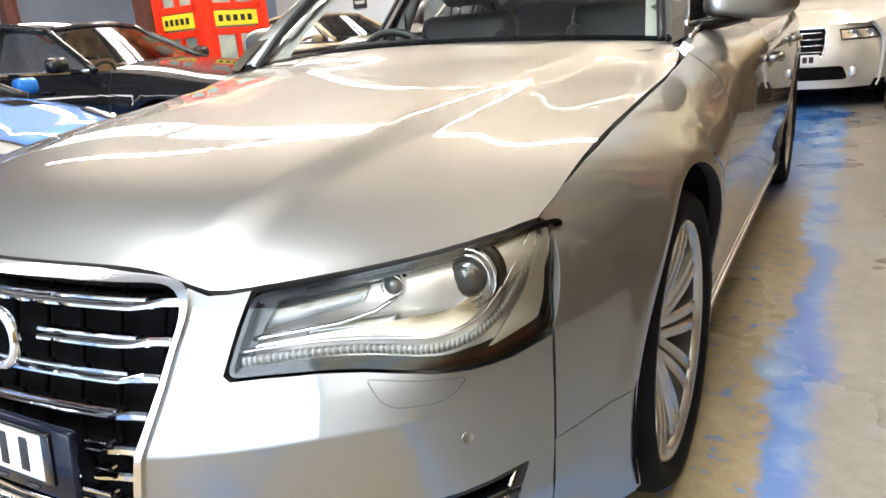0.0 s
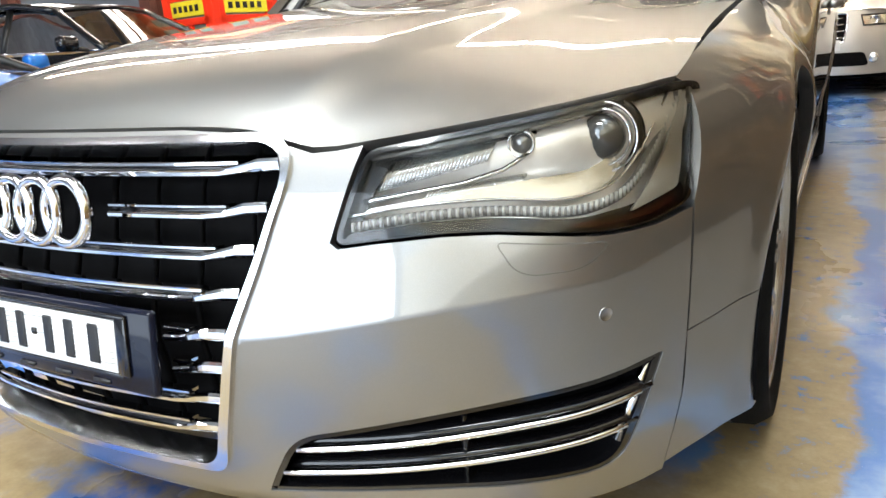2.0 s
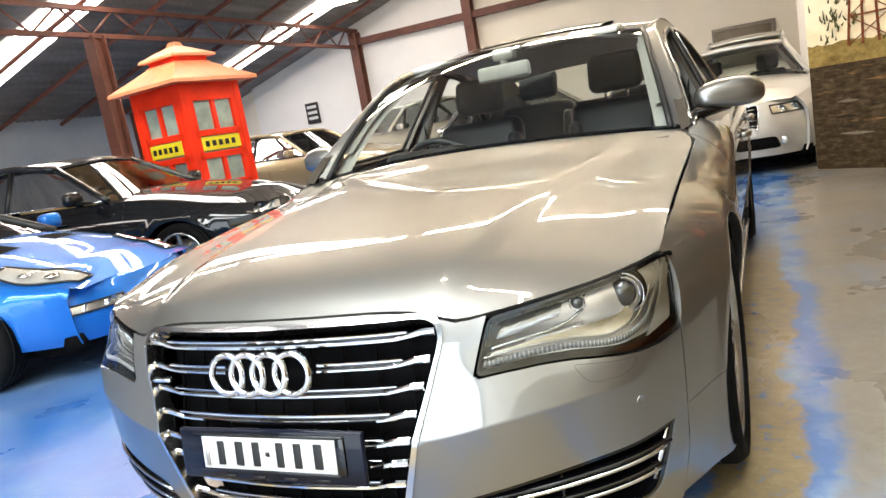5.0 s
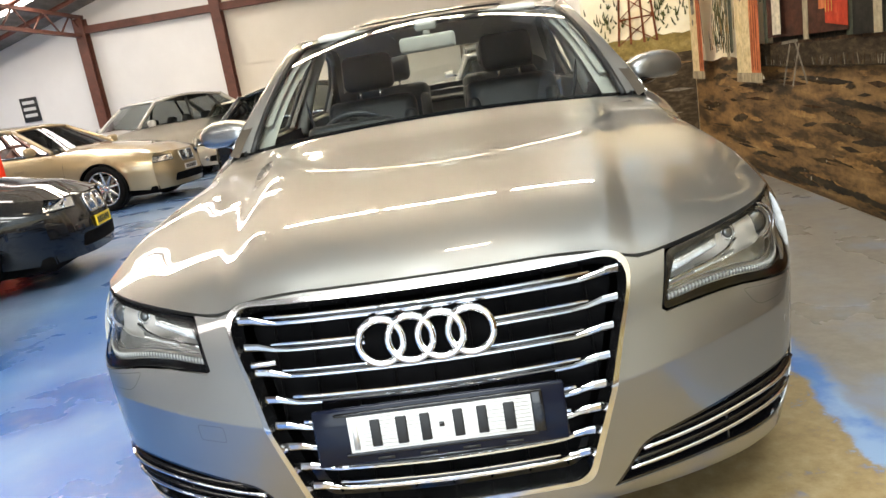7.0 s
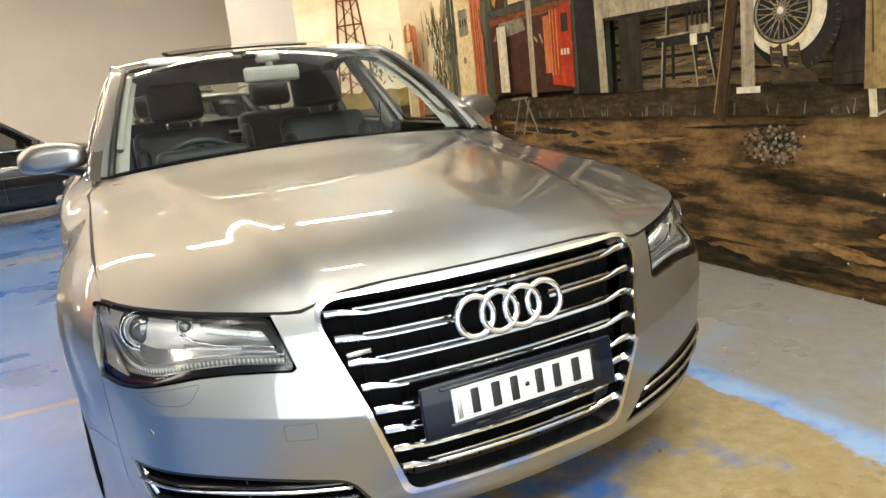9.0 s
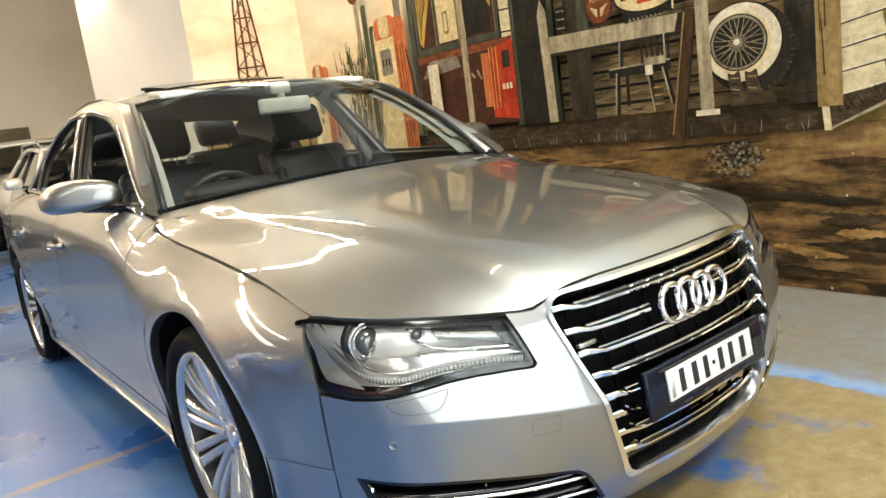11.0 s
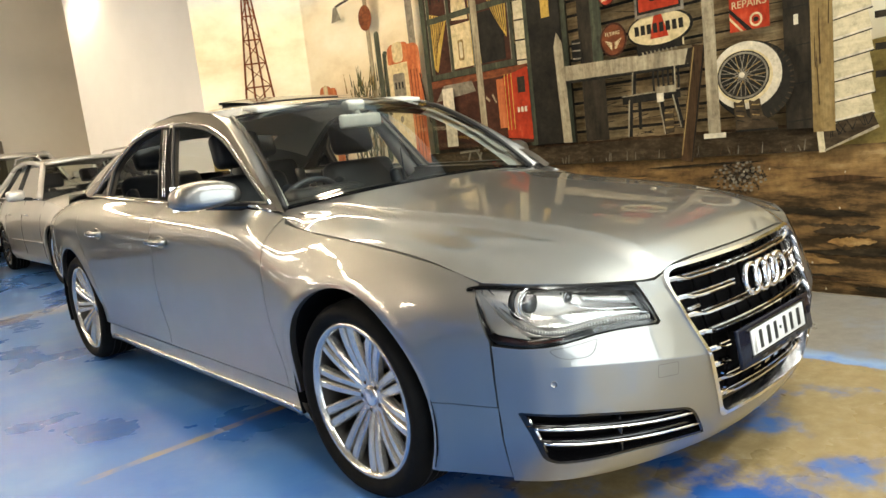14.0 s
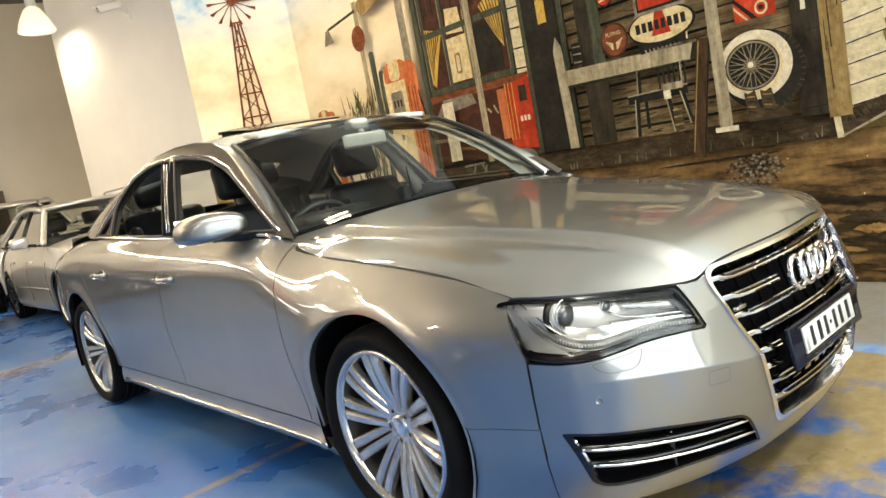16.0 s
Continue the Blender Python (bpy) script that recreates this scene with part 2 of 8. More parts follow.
def trimmed(name, surf, outline, material, parent, holes=(), step=0.03, depth=0.012, mirror=False, label="", flip=False, lift=0.0, creases=()):
    """A panel: the piece of a smooth surface surf(u, v) inside an outline and outside the holes, with edges folded inwards by depth."""
    loops = [dense(o, step) for o in (outline, *holes)]
    verts, edges = [], []
    for lp in loops:
        k = len(verts)
        verts += [Vector(p) for p in lp]
        edges += [(k + i, k + (i + 1) % len(lp)) for i in range(len(lp))]
    lines = [dense(c, step * 0.6, False) for c in creases]
    for lp in lines:
        k = len(verts)
        verts += [Vector(p) for p in lp]
        edges += [(k + i, k + i + 1) for i in range(len(lp) - 1)]
    arr = np.asarray(outline, float)
    us = np.arange(arr[:, 0].min() + step / 2, arr[:, 0].max(), step)
    vs = np.arange(arr[:, 1].min() + step / 2, arr[:, 1].max(), step)
    gu, gv = [g.ravel() for g in np.meshgrid(us, vs)]
    keep = inside(loops[0], gu, gv) & (near(loops[0], gu, gv) > step * 0.45)
    for h in loops[1:]:
        keep &= ~inside(h, gu, gv) & (near(h, gu, gv) > step * 0.45)
    for lp in lines:
        keep &= near(lp + lp[::-1], gu, gv) > step * 0.3
    verts += [Vector(p) for p in zip(gu[keep], gv[keep])]
    out = delaunay_2d_cdt(verts, edges, [], 0, 1e-6)
    pts, tris = out[0], out[2]
    cu = np.array([sum(pts[i].x for i in t) / len(t) for t in tris])
    cv = np.array([sum(pts[i].y for i in t) / len(t) for t in tris])
    ok = inside(loops[0], cu, cv)
    for h in loops[1:]:
        ok &= ~inside(h, cu, cv)
    tris = [t for t, k in zip(tris, ok) if k]
    sx = -1.0 if mirror else 1.0
    e = 0.0015 if creases else 0.004
    co, no = [], []
    for p in pts:
        a = Vector(surf(p.x, p.y))
        n = (Vector(surf(p.x + e, p.y)) - Vector(surf(p.x - e, p.y))).cross(Vector(surf(p.x, p.y + e)) - Vector(surf(p.x, p.y - e))).normalized()
        if flip:
            n = -n
        a += n * lift
        co.append(Vector((a.x * sx, a.y, a.z)))
        no.append(Vector((n.x * sx, n.y, n.z)))
    count = {}
    faces = []
    for t in tris:
        t = list(t)
        n = (co[t[1]] - co[t[0]]).cross(co[t[2]] - co[t[0]])
        if n.dot(no[t[0]] + no[t[1]] + no[t[2]]) < 0:
            t.reverse()
        faces.append(t)
        for i in range(len(t)):
            k = (t[i], t[(i + 1) % len(t)])
            count[k] = 1
    rim = [k for k in count if (k[1], k[0]) not in count]
    if depth:
        base = len(co)
        for a, b in rim:
            s = (co[b] - co[a]).cross((no[a] + no[b])).normalized()
            k = len(co)
            co += [co[a].copy(), co[b].copy(), co[b] - no[b] * depth, co[a] - no[a] * depth]
            no += [s, s, s, s]
            faces.append([k + 1, k, k + 3, k + 2])
    me = bpy.data.meshes.new(name)
    me.from_pydata(co, [], faces)
    me.update()
    ob = link(name, me, material, parent, label)
    me.normals_split_custom_set_from_vertices(no)
    return ob


def patch(name, fn, nu, nv, material, parent, label="", mirror=False, u0=0.0, u1=1.0, v0=0.0, v1=1.0):
    """A smooth sheet fn(u, v), u and v from 0 to 1."""
    bm = bmesh.new()
    g = []
    for i in range(nu + 1):
        row = []
        for j in range(nv + 1):
            p = Vector(fn(u0 + (u1 - u0) * i / nu, v0 + (v1 - v0) * j / nv))
            if mirror:
                p.x = -p.x
            row.append(bm.verts.new(p))
        g.append(row)
    for i in range(nu):
        for j in range(nv):
            q = (g[i][j], g[i + 1][j], g[i + 1][j + 1], g[i][j + 1])
            bm.faces.new(q[::-1] if mirror else q)
    bmesh.ops.remove_doubles(bm, verts=bm.verts[:], dist=1e-5)
    return part(name, bm, material, parent, label)


# ---- the hall ----
def floor_material():
    """Worn blue floor paint over concrete, with ochre bands and bare grey by the wall."""
    m, nt, b = node_material("worn_floor_paint")
    tc = nt.nodes.new("ShaderNodeTexCoord")
    vec = tc.outputs["Object"]
    sep = nt.nodes.new("ShaderNodeSeparateXYZ")
    nt.links.new(vec, sep.inputs[0])

    def math_node(op, a, bb=None, c=None):
        n = nt.nodes.new("ShaderNodeMath")
        n.operation = op
        for i, v in enumerate((a, bb, c)):
            if v is None:
                continue
            if isinstance(v, (int, float)):
                n.inputs[i].default_value = v
            else:
                nt.links.new(v, n.inputs[i])
        return n.outputs[0]

    def band(v, lo, hi, soft):
        a = nt.nodes.new("ShaderNodeMapRange")
        a.interpolation_type = "SMOOTHSTEP"
        nt.links.new(v, a.inputs["Value"])
        a.inputs["From Min"].default_value, a.inputs["From Max"].default_value = lo - soft, lo + soft
        c = nt.nodes.new("ShaderNodeMapRange")
        c.interpolation_type = "SMOOTHSTEP"
        nt.links.new(v, c.inputs["Value"])
        c.inputs["From Min"].default_value, c.inputs["From Max"].default_value = hi - soft, hi + soft
        c.inputs["To Min"].default_value, c.inputs["To Max"].default_value = 1.0, 0.0
        return math_node("MULTIPLY", a.outputs[0], c.outputs[0])

    def mix(fac, c1, c2):
        n = nt.nodes.new("ShaderNodeMix")
        n.data_type = "RGBA"
        for k, v in ((0, fac), (6, c1), (7, c2)):
            if isinstance(v, tuple):
                n.inputs[k].default_value = (*v, 1)
            elif isinstance(v, (int, float)):
                n.inputs[k].default_value = v
            else:
                nt.links.new(v, n.inputs[k])
        return n.outputs[2]

    n_big = noise_tex(nt, vec, 0.55, 4, 0.55)
    n_mid = noise_tex(nt, vec, 2.3, 7, 0.60)
    n_soft = noise_tex(nt, vec, 1.4, 6, 0.52)
    n_fine = noise_tex(nt, vec, 16.0, 6, 0.7)
    n_dust = noise_tex(nt, vec, 90.0, 3, 0.7)
    wob = math_node("MULTIPLY_ADD", n_mid, 0.34, -0.17)
    wob2 = math_node("MULTIPLY_ADD", n_fine, 0.12, -0.06)
    x = math_node("ADD", math_node("ADD", sep.outputs[0], wob), wob2)
    y = math_node("ADD", math_node("ADD", sep.outputs[1], wob), wob2)
    blue = ramp(nt, n_soft, [(0.26, (0.008, 0.060, 0.28)), (0.44, (0.022, 0.115, 0.37)), (0.60, (0.060, 0.175, 0.41)), (0.76, (0.14, 0.26, 0.45))])
    pale = ramp(nt, n_fine, [(0.30, (0.12, 0.20, 0.34)), (0.70, (0.22, 0.31, 0.43))])
    grey = ramp(nt, n_fine, [(0.30, (0.175, 0.158, 0.132)), (0.70, (0.25, 0.228, 0.195))])
    ochre = ramp(nt, n_fine, [(0.30, (0.21, 0.145, 0.066)), (0.55, (0.29, 0.215, 0.112)), (0.75, (0.36, 0.295, 0.19))])
    # pale worn zone along the aisle beside the car
    aisle = math_node("MULTIPLY", band(x, -10.0, -2.9, 0.7), ramp_fac(nt, n_big, 0.30, 0.62))
    c = mix(aisle, blue, pale)
    worn = math_node("MULTIPLY", ramp_fac(nt, n_mid, 0.44, 0.78), 0.5)
    c = mix(worn, c, pale)
    # bare ochre patch round the nose
    nose = math_node("MULTIPLY", band(y, -2.0, -0.25, 0.20), band(x, -0.95, 1.10, 0.10))
    nose = math_node("MULTIPLY", nose, ramp_fac(nt, n_mid, 0.36, 0.50))
    c = mix(nose, c, ochre)
    # ochre band along the flank, blue-edged
    c = mix(math_node("MULTIPLY", band(x, 0.99, 1.24, 0.05), ramp_fac(nt, n_mid, 0.40, 0.50)), c, mix(ramp_fac(nt, n_mid, 0.44, 0.60), (0.05, 0.16, 0.44), (0.22, 0.33, 0.50)))
    strip = math_node("MULTIPLY", band(x, 0.80, 1.06, 0.02), ramp_fac(nt, n_fine, 0.33, 0.45))
    strip = math_node("MULTIPLY", strip, band(y, -6.0, 2.8, 0.5))
    c = mix(strip, c, ochre)
    c = mix(band(x, 1.17, 4.0, 0.05), c, mix(ramp_fac(nt, n_mid, 0.50, 0.72), grey, (0.20, 0.23, 0.29)))
    # worn pale drive in front of the gate
    c = mix(math_node("MULTIPLY", band(y, -12.0, -2.0, 0.25), ramp_fac(nt, n_soft, 0.25, 0.65)), c, (0.40, 0.47, 0.56))
    # thin painted lines across the bay
    c = mix(math_node("MULTIPLY", math_node("MULTIPLY", band(sep.outputs[1], 1.015, 1.065, 0.006), band(sep.outputs[0], -1.55, 0.6, 0.02)), math_node("MULTIPLY", ramp_fac(nt, n_mid, 0.38, 0.56), 0.75)), c, (0.34, 0.235, 0.085))
    c = mix(math_node("MULTIPLY", math_node("MULTIPLY", band(y, 5.05, 5.45, 0.06), band(sep.outputs[0], -3.2, 0.4, 0.1)), math_node("MULTIPLY", ramp_fac(nt, n_fine, 0.34, 0.60), 0.6)), c, (0.38, 0.30, 0.18))
    speck = ramp_fac(nt, n_dust, 0.68, 0.74)
    c = mix(math_node("MULTIPLY", speck, 0.35), c, (0.5, 0.5, 0.48))
    nt.links.new(c, b.inputs["Base Color"])
    r = nt.nodes.new("ShaderNodeMapRange")
    nt.links.new(n_soft, r.inputs["Value"])
    r.inputs["From Min"].default_value, r.inputs["From Max"].default_value = 0.3, 0.7
    r.inputs["To Min"].default_value, r.inputs["To Max"].default_value = 0.20, 0.42
    nt.links.new(r.outputs[0], b.inputs["Roughness"])
    bump(nt, b, n_fine, 0.12, 0.004)
    return m


def ramp_fac(nt, v, lo, hi):
    a = nt.nodes.new("ShaderNodeMapRange")
    a.interpolation_type = "SMOOTHSTEP"
    nt.links.new(v, a.inputs["Value"])
    a.inputs["From Min"].default_value, a.inputs["From Max"].default_value = lo, hi
    return a.outputs[0]


def painted(name, stops, scale=(1, 1, 1), freq=6.0, rough=0.75, detail=7, bumps=0.05):
    """Brushed paint: a ramp of tones over stretched noise, broken up by finer strokes."""
    m, nt, b = node_material(name)
    vec = coords(nt, scale)
    if name.startswith("mural"):
        stops = [(p, (1.0 * c[0] ** 1.06, 0.90 * c[1] ** 1.06, 0.73 * c[2] ** 1.06)) for p, c in stops]
    col = ramp(nt, noise_tex(nt, vec, freq, detail, 0.65), stops)
    if name.startswith("mural"):
        fine = ramp(nt, noise_tex(nt, coords(nt), 26.0, 6, 0.7), [(0.30, (0.66, 0.66, 0.66)), (0.50, (1.0, 1.0, 1.0)), (0.70, (1.22, 1.22, 1.22))])
        mx = nt.nodes.new("ShaderNodeMix")
        mx.data_type, mx.blend_type = "RGBA", "MULTIPLY"
        mx.inputs[0].default_value = 1.0
        nt.links.new(col, mx.inputs[6])
        nt.links.new(fine, mx.inputs[7])
        col = mx.outputs[2]
    nt.links.new(col, b.inputs["Base Color"])
    b.inputs["Roughness"].default_value = rough
    b.inputs["Specular IOR Level"].default_value = 0.15 if name.startswith("mural") else 0.5
    if bumps:
        bump(nt, b, noise_tex(nt, vec, freq * 6, 4), bumps, 0.003)
    return m


CREAM_WALL = painted("cream_wall_paint", [(0.3, (0.80, 0.74, 0.63)), (0.7, (0.87, 0.81, 0.71))], freq=0.6)
WHITE_WALL = painted("white_wall_paint", [(0.3, (0.78, 0.77, 0.75)), (0.7, (0.86, 0.85, 0.83))], freq=0.6)
BLUE_GREY = painted("blue_grey_wall", [(0.3, (0.24, 0.29, 0.35)), (0.7, (0.32, 0.37, 0.43))], freq=0.7)
RED_OXIDE = plain("red_oxide_steel", (0.125, 0.042, 0.026), 0.6, 0.0, 0.3, 4)
SHEET_DARK = painted("weathered_roof_sheet", [(0.25, (0.09, 0.08, 0.072)), (0.5, (0.19, 0.175, 0.155)), (0.75, (0.31, 0.29, 0.265))], (3, 0.4, 1), 1.5, 0.6)
SKYLIGHT = plain("skylight_sheet", (0.9, 0.92, 0.95), 0.4, 0, 0.02, emit=(0.97, 0.98, 1.0, 9.0))
TUBE_GLOW = plain("tube_glow", (0.95, 0.95, 0.95), 0.5, 0, 0.01, emit=(1.0, 0.88, 0.71, 56.0))
WHITE_TIN = plain("white_enamel", (0.78, 0.77, 0.74), 0.35, 0, 0.05)

DOOR_BROWN = painted("brown_door", [(0.3, (0.10, 0.075, 0.045)), (0.7, (0.17, 0.13, 0.085))], (1, 1, 0.2), 6.0, 0.4)

ground = part("floor", box_bm(-16, 4, -10, 17, -0.2, 0), floor_material(), None, flat=True)
tagged(ground, "worn blue painted concrete floor with ochre bands", "floor", kind="structure")

ROOF_AT = lambda x: 4.15 + 0.287 * (x + 9) if x < -3.2 else 5.81 + 0.04 * (x + 3.2)


def wall_box(name, x0, x1, y0, y1, z0, z1, mat, label):
    return tagged(part(name, box_bm(x0, x1, y0, y1, z0, z1), mat, None, flat=True), label, "wall", kind="structure")


wall_box("wall_north", -16, 3.4, 16.0, 16.25, 0, 6.2, CREAM_WALL, "tall cream-painted end wall")
wall_box("wall_white_panel", -12.9, -5.75, 15.93, 15.995, 0, 5.2, WHITE_WALL, "white-painted part of the end wall")
wall_box("wall_west", -14.2, -14.0, -10, 16, 0, 3.2, BLUE_GREY, "low blue-grey painted side wall")
wall_box("wall_south", -14, -4.7, -8.2, -8.0, 0, 6.2, BLUE_GREY, "blue-grey front wall beside the open gateway")
wall_box("wall_south_east", 1.75, 3.4, -8.2, -8.0, 0, 6.2, BLUE_GREY, "blue-grey front wall beside the open gateway")
wall_box("wall_south_top", -4.7, 1.75, -8.2, -8.0, 4.3, 6.2, BLUE_GREY, "blue-grey front wall over the open gateway")
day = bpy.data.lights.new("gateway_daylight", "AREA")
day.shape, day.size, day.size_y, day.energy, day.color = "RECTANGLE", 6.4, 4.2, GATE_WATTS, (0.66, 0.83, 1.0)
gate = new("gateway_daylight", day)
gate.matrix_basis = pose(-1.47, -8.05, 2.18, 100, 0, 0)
wall_box("wall_recess", 3.2, 3.4, 6.2, 16, 0, 6.2, CREAM_WALL, "pale cream side wall of the recess")
tagged(part("wall_white_return", prism([(1.93, 5.99), (1.60, 10.8), (2.0, 10.8), (2.2, 6.0)], 6.1, lambda u, v, d: (u, v, d)), WHITE_WALL, None, flat=True), "plain white-painted wall beyond the mural", "wall", kind="structure")
tagged(part("trim_north", box_bm(-5.5, 0.02, 15.975, 15.998, 2.215, 2.245), CREAM_WALL, None, flat=True), "cream-painted sheeting joint along the end wall", "trim", kind="structure")
door = thing("door_1", "dark brown timber door in the end wall", "door", (0.72, 15.99, 0), kind="structure")
part("leaf", box_bm(-0.58, 0.58, -0.045, 0.0, 0.01, 2.0, 0.004), DOOR_BROWN, door)
for x0, x1, z0, z1 in ((-0.66, -0.585, 0.0, 2.08), (0.585, 0.66, 0.0, 2.08), (-0.585, 0.585, 2.005, 2.08)):
    part("door_frame", box_bm(x0, x1, -0.07, 0.0, z0, z1, 0.004), DOOR_BROWN, door, flat=True)
part("door_handle", tube([(-0.50, -0.05, 1.0), (-0.50, -0.10, 1.0), (-0.38, -0.10, 1.0)], 0.011, 8), SATIN, door)
tagged(part("wall_closing", box_bm(2.42, 3.3, 6.0, 6.2, 0, 6.2), CREAM_WALL, None, flat=True), "pale cream return wall", "wall", kind="structure")

# corrugated roof of two slopes, and translucent strips let into it
SHEET_GREY = painted("grey_roof_sheet", [(0.25, (0.15, 0.145, 0.135)), (0.5, (0.22, 0.21, 0.195)), (0.75, (0.30, 0.29, 0.265))], (3, 0.4, 1), 1.5, 0.6)
for name, xa, xb, mat, label in (("ceiling", -14.3, -3.2, SHEET_DARK, "dark weathered corrugated roof sheets"), ("ceiling_east", -3.2, 3.5, SHEET_GREY, "grey corrugated roof sheets over the bay")):
    bm = bmesh.new()
    ys = [-8.3 + 0.09 * i for i in range(275)]
    rows = [[bm.verts.new((x, y, ROOF_AT(x) + (0.018 if j % 2 else -0.018))) for j, y in enumerate(ys)] for x in (xa, (xa + xb) / 2, xb)]
    for r, t in zip(rows, rows[1:]):
        for i in range(len(r) - 1):
            bm.faces.new((r[i], r[i + 1], t[i + 1], t[i]))
    tagged(part(name, bm, mat, None), label, "ceiling", kind="structure")
for k, yc in enumerate((-5.0, 7.0, 13.4)):
    bm = bmesh.new()
    x0, x1, wd = -13.2, -5.0, 0.42
    q = [bm.verts.new((x, y, ROOF_AT(x) - 0.035)) for x, y in ((x0, yc - wd), (x1, yc - wd), (x1, yc + wd), (x0, yc + wd))]
    bm.faces.new(q)
    tagged(part("skylight_%d" % (k + 1), bm, SKYLIGHT, None, flat=True), "bright translucent roof sheet", "skylight", kind="structure")
# two more glowing sheets, added out of view to brighten bonnet, bumper and front floor
FILL_SHEET = plain("roof_fill_glow", (0.9, 0.92, 0.95), 0.4, 0, 0.02, emit=(0.84, 0.94, 1.0, 16.0))
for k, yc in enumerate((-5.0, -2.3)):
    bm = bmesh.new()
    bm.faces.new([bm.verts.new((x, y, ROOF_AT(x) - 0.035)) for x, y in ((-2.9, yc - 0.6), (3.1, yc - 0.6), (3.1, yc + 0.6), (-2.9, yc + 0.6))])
    tagged(part("skylight_%d" % (k + 4), bm, FILL_SHEET, None, flat=True), "added glowing roof sheet, out of view, as fill light", "skylight", kind="structure")
# rafters under the sheets
for i, yc in enumerate([-7.0 + 1.55 * i for i in range(15)]):
    b1 = tube([(-14.1, yc, ROOF_AT(-14.1) - 0.12), (-3.2, yc, ROOF_AT(-3.2) - 0.12)], 0.05, 4)
    tagged(part("rafter", b1, RED_OXIDE, None, flat=True), "dark red steel rafter under the roof", "rafter", group="rafters", kind="structure")


def girder(name, x, y0, y1, z0, z1, label):
    g = thing(name, label, "girder", kind="structure")
    part("lower_chord", box_bm(x - 0.05, x + 0.05, y0, y1, z0 - 0.04, z0 + 0.04), RED_OXIDE, g, flat=True)
    part("upper_chord", box_bm(x - 0.05, x + 0.05, y0, y1, z1 - 0.04, z1 + 0.04), RED_OXIDE, g, flat=True)
    n = int((y1 - y0) / 0.55)
    for i in range(n):
        a, b = y0 + (y1 - y0) * i / n, y0 + (y1 - y0) * (i + 1) / n
        part("web", tube([(x, a, z0 if i % 2 else z1), (x, b, z1 if i % 2 else z0)], 0.022, 5), RED_OXIDE, g)
    return g


girder("roof_girder", -9.0, -8.0, 15.9, 3.5, 3.95, "dark red steel lattice girder under the roof")
girder("roof_girder", -3.2, -8.0, 15.9, 5.1, 5.6, "dark red steel lattice girder under the ridge")


def column(x, y, h, w=0.12):
    c = thing("steel_column", "dark red steel column from floor to roof", "column", (x, y, 0), kind="structure")
    part("web_plate", box_bm(-0.012, 0.012, -w, w, 0, h), RED_OXIDE, c, flat=True)
    for s in (-1, 1):
        part("flange", box_bm(-w, w, s * w - 0.012, s * w + 0.012, 0, h), RED_OXIDE, c, flat=True)
    part("base_plate", box_bm(-w * 1.5, w * 1.5, -w * 1.5, w * 1.5, 0, 0.025), RED_OXIDE, c, flat=True)


for x, y, h in ((-9.0, 15.75, 3.9), (-5.6, 15.75, 5.0), (-9.0, 7.05, 3.5), (-9.0, -4.5, 3.5), (-13.6, 12.0, 2.7), (-13.6, 7.6, 2.7)):
    column(x, y, h)
tagged(part("wall_beam", box_bm(-9.0, -3.2, 15.7, 15.9, 3.55, 3.72), RED_OXIDE, None, flat=True), "dark red steel beam along the end wall", "beam", kind="structure")


# fluorescent fittings in rows across the hall
def batten(x, y, z, L=1.2):
    t = thing("tube_lamp", "white fluorescent batten with two bright bare tubes", "lamp", (x, y, z), 0, "ceiling tube lamps")
    part("batten", box_bm(-L / 2 - 0.02, L / 2 + 0.02, -0.03, 0.03, 0.035, 0.09, 0.008), WHITE_TIN, t, flat=True)
    hang = ROOF_AT(x) - z - 0.02
    for s in (-1, 1):
        part("lamp_holder", box_bm(s * L / 2 - 0.012, s * L / 2 + 0.012, -0.075, 0.075, -0.03, 0.035), WHITE_TIN, t, flat=True)
        part("hanger", tube([(s * L * 0.375, 0, 0.08), (s * L * 0.375, 0, hang)], 0.006, 5), WHITE_TIN, t)
        part("glow_tube", tube([(-L / 2, s * 0.045, 0), (L / 2, s * 0.045, 0)], 0.024, 10), TUBE_GLOW, t, "bright white tube")
    return t


for y in TUBE_ROWS:
    for x in TUBE_XS:
        if y < 8 or -6 < x < 1:
            batten(x, y, TUBE_Z)
batten(0.15, 0.3, 5.55, 0.6)


# prismatic glass pendant close to the white wall, and a guard camera on it
pend = thing("pendant_lamp", "prismatic glass bell pendant lamp, lit", "lamp", (1.20, 10.05, 4.0))
part("lamp_bell", spun([(0.34, 0.07), (0.30, 0.12), (0.16, 0.20), (0.0, 0.26), (-0.02, 0.25), (0.14, 0.185), (0.28, 0.10), (0.32, 0.05)], 28, "Z"), plain("prismatic_glass", (0.85, 0.84, 0.80), 0.15, 0, 0.1, emit=(1.0, 0.90, 0.74, 0.5)), pend, "ribbed clear glass bell")
part("lamp_cap", spun([(0.32, 0.075), (0.50, 0.07), (0.52, 0.0)], 20, "Z"), WHITE_TIN, pend)
part("bulb", spun([(0.30, 0.03), (0.20, 0.07), (0.08, 0.085), (0.0, 0.05), (-0.02, 0.0)], 20, "Z"), plain("bulb_glow", (0.95, 0.95, 0.95), 0.5, 0, 0.01, emit=(1.0, 0.90, 0.74, 190.0)), pend, "bright bulb")
part("rod", tube([(0, 0, 0.5), (0, 0, ROOF_AT(1.2) - 4.0)], 0.012, 8), WHITE_TIN, pend)
guard = thing("guard_camera", "small white guard camera on a wall bracket", "camera", (1.785, 8.0, 3.68))
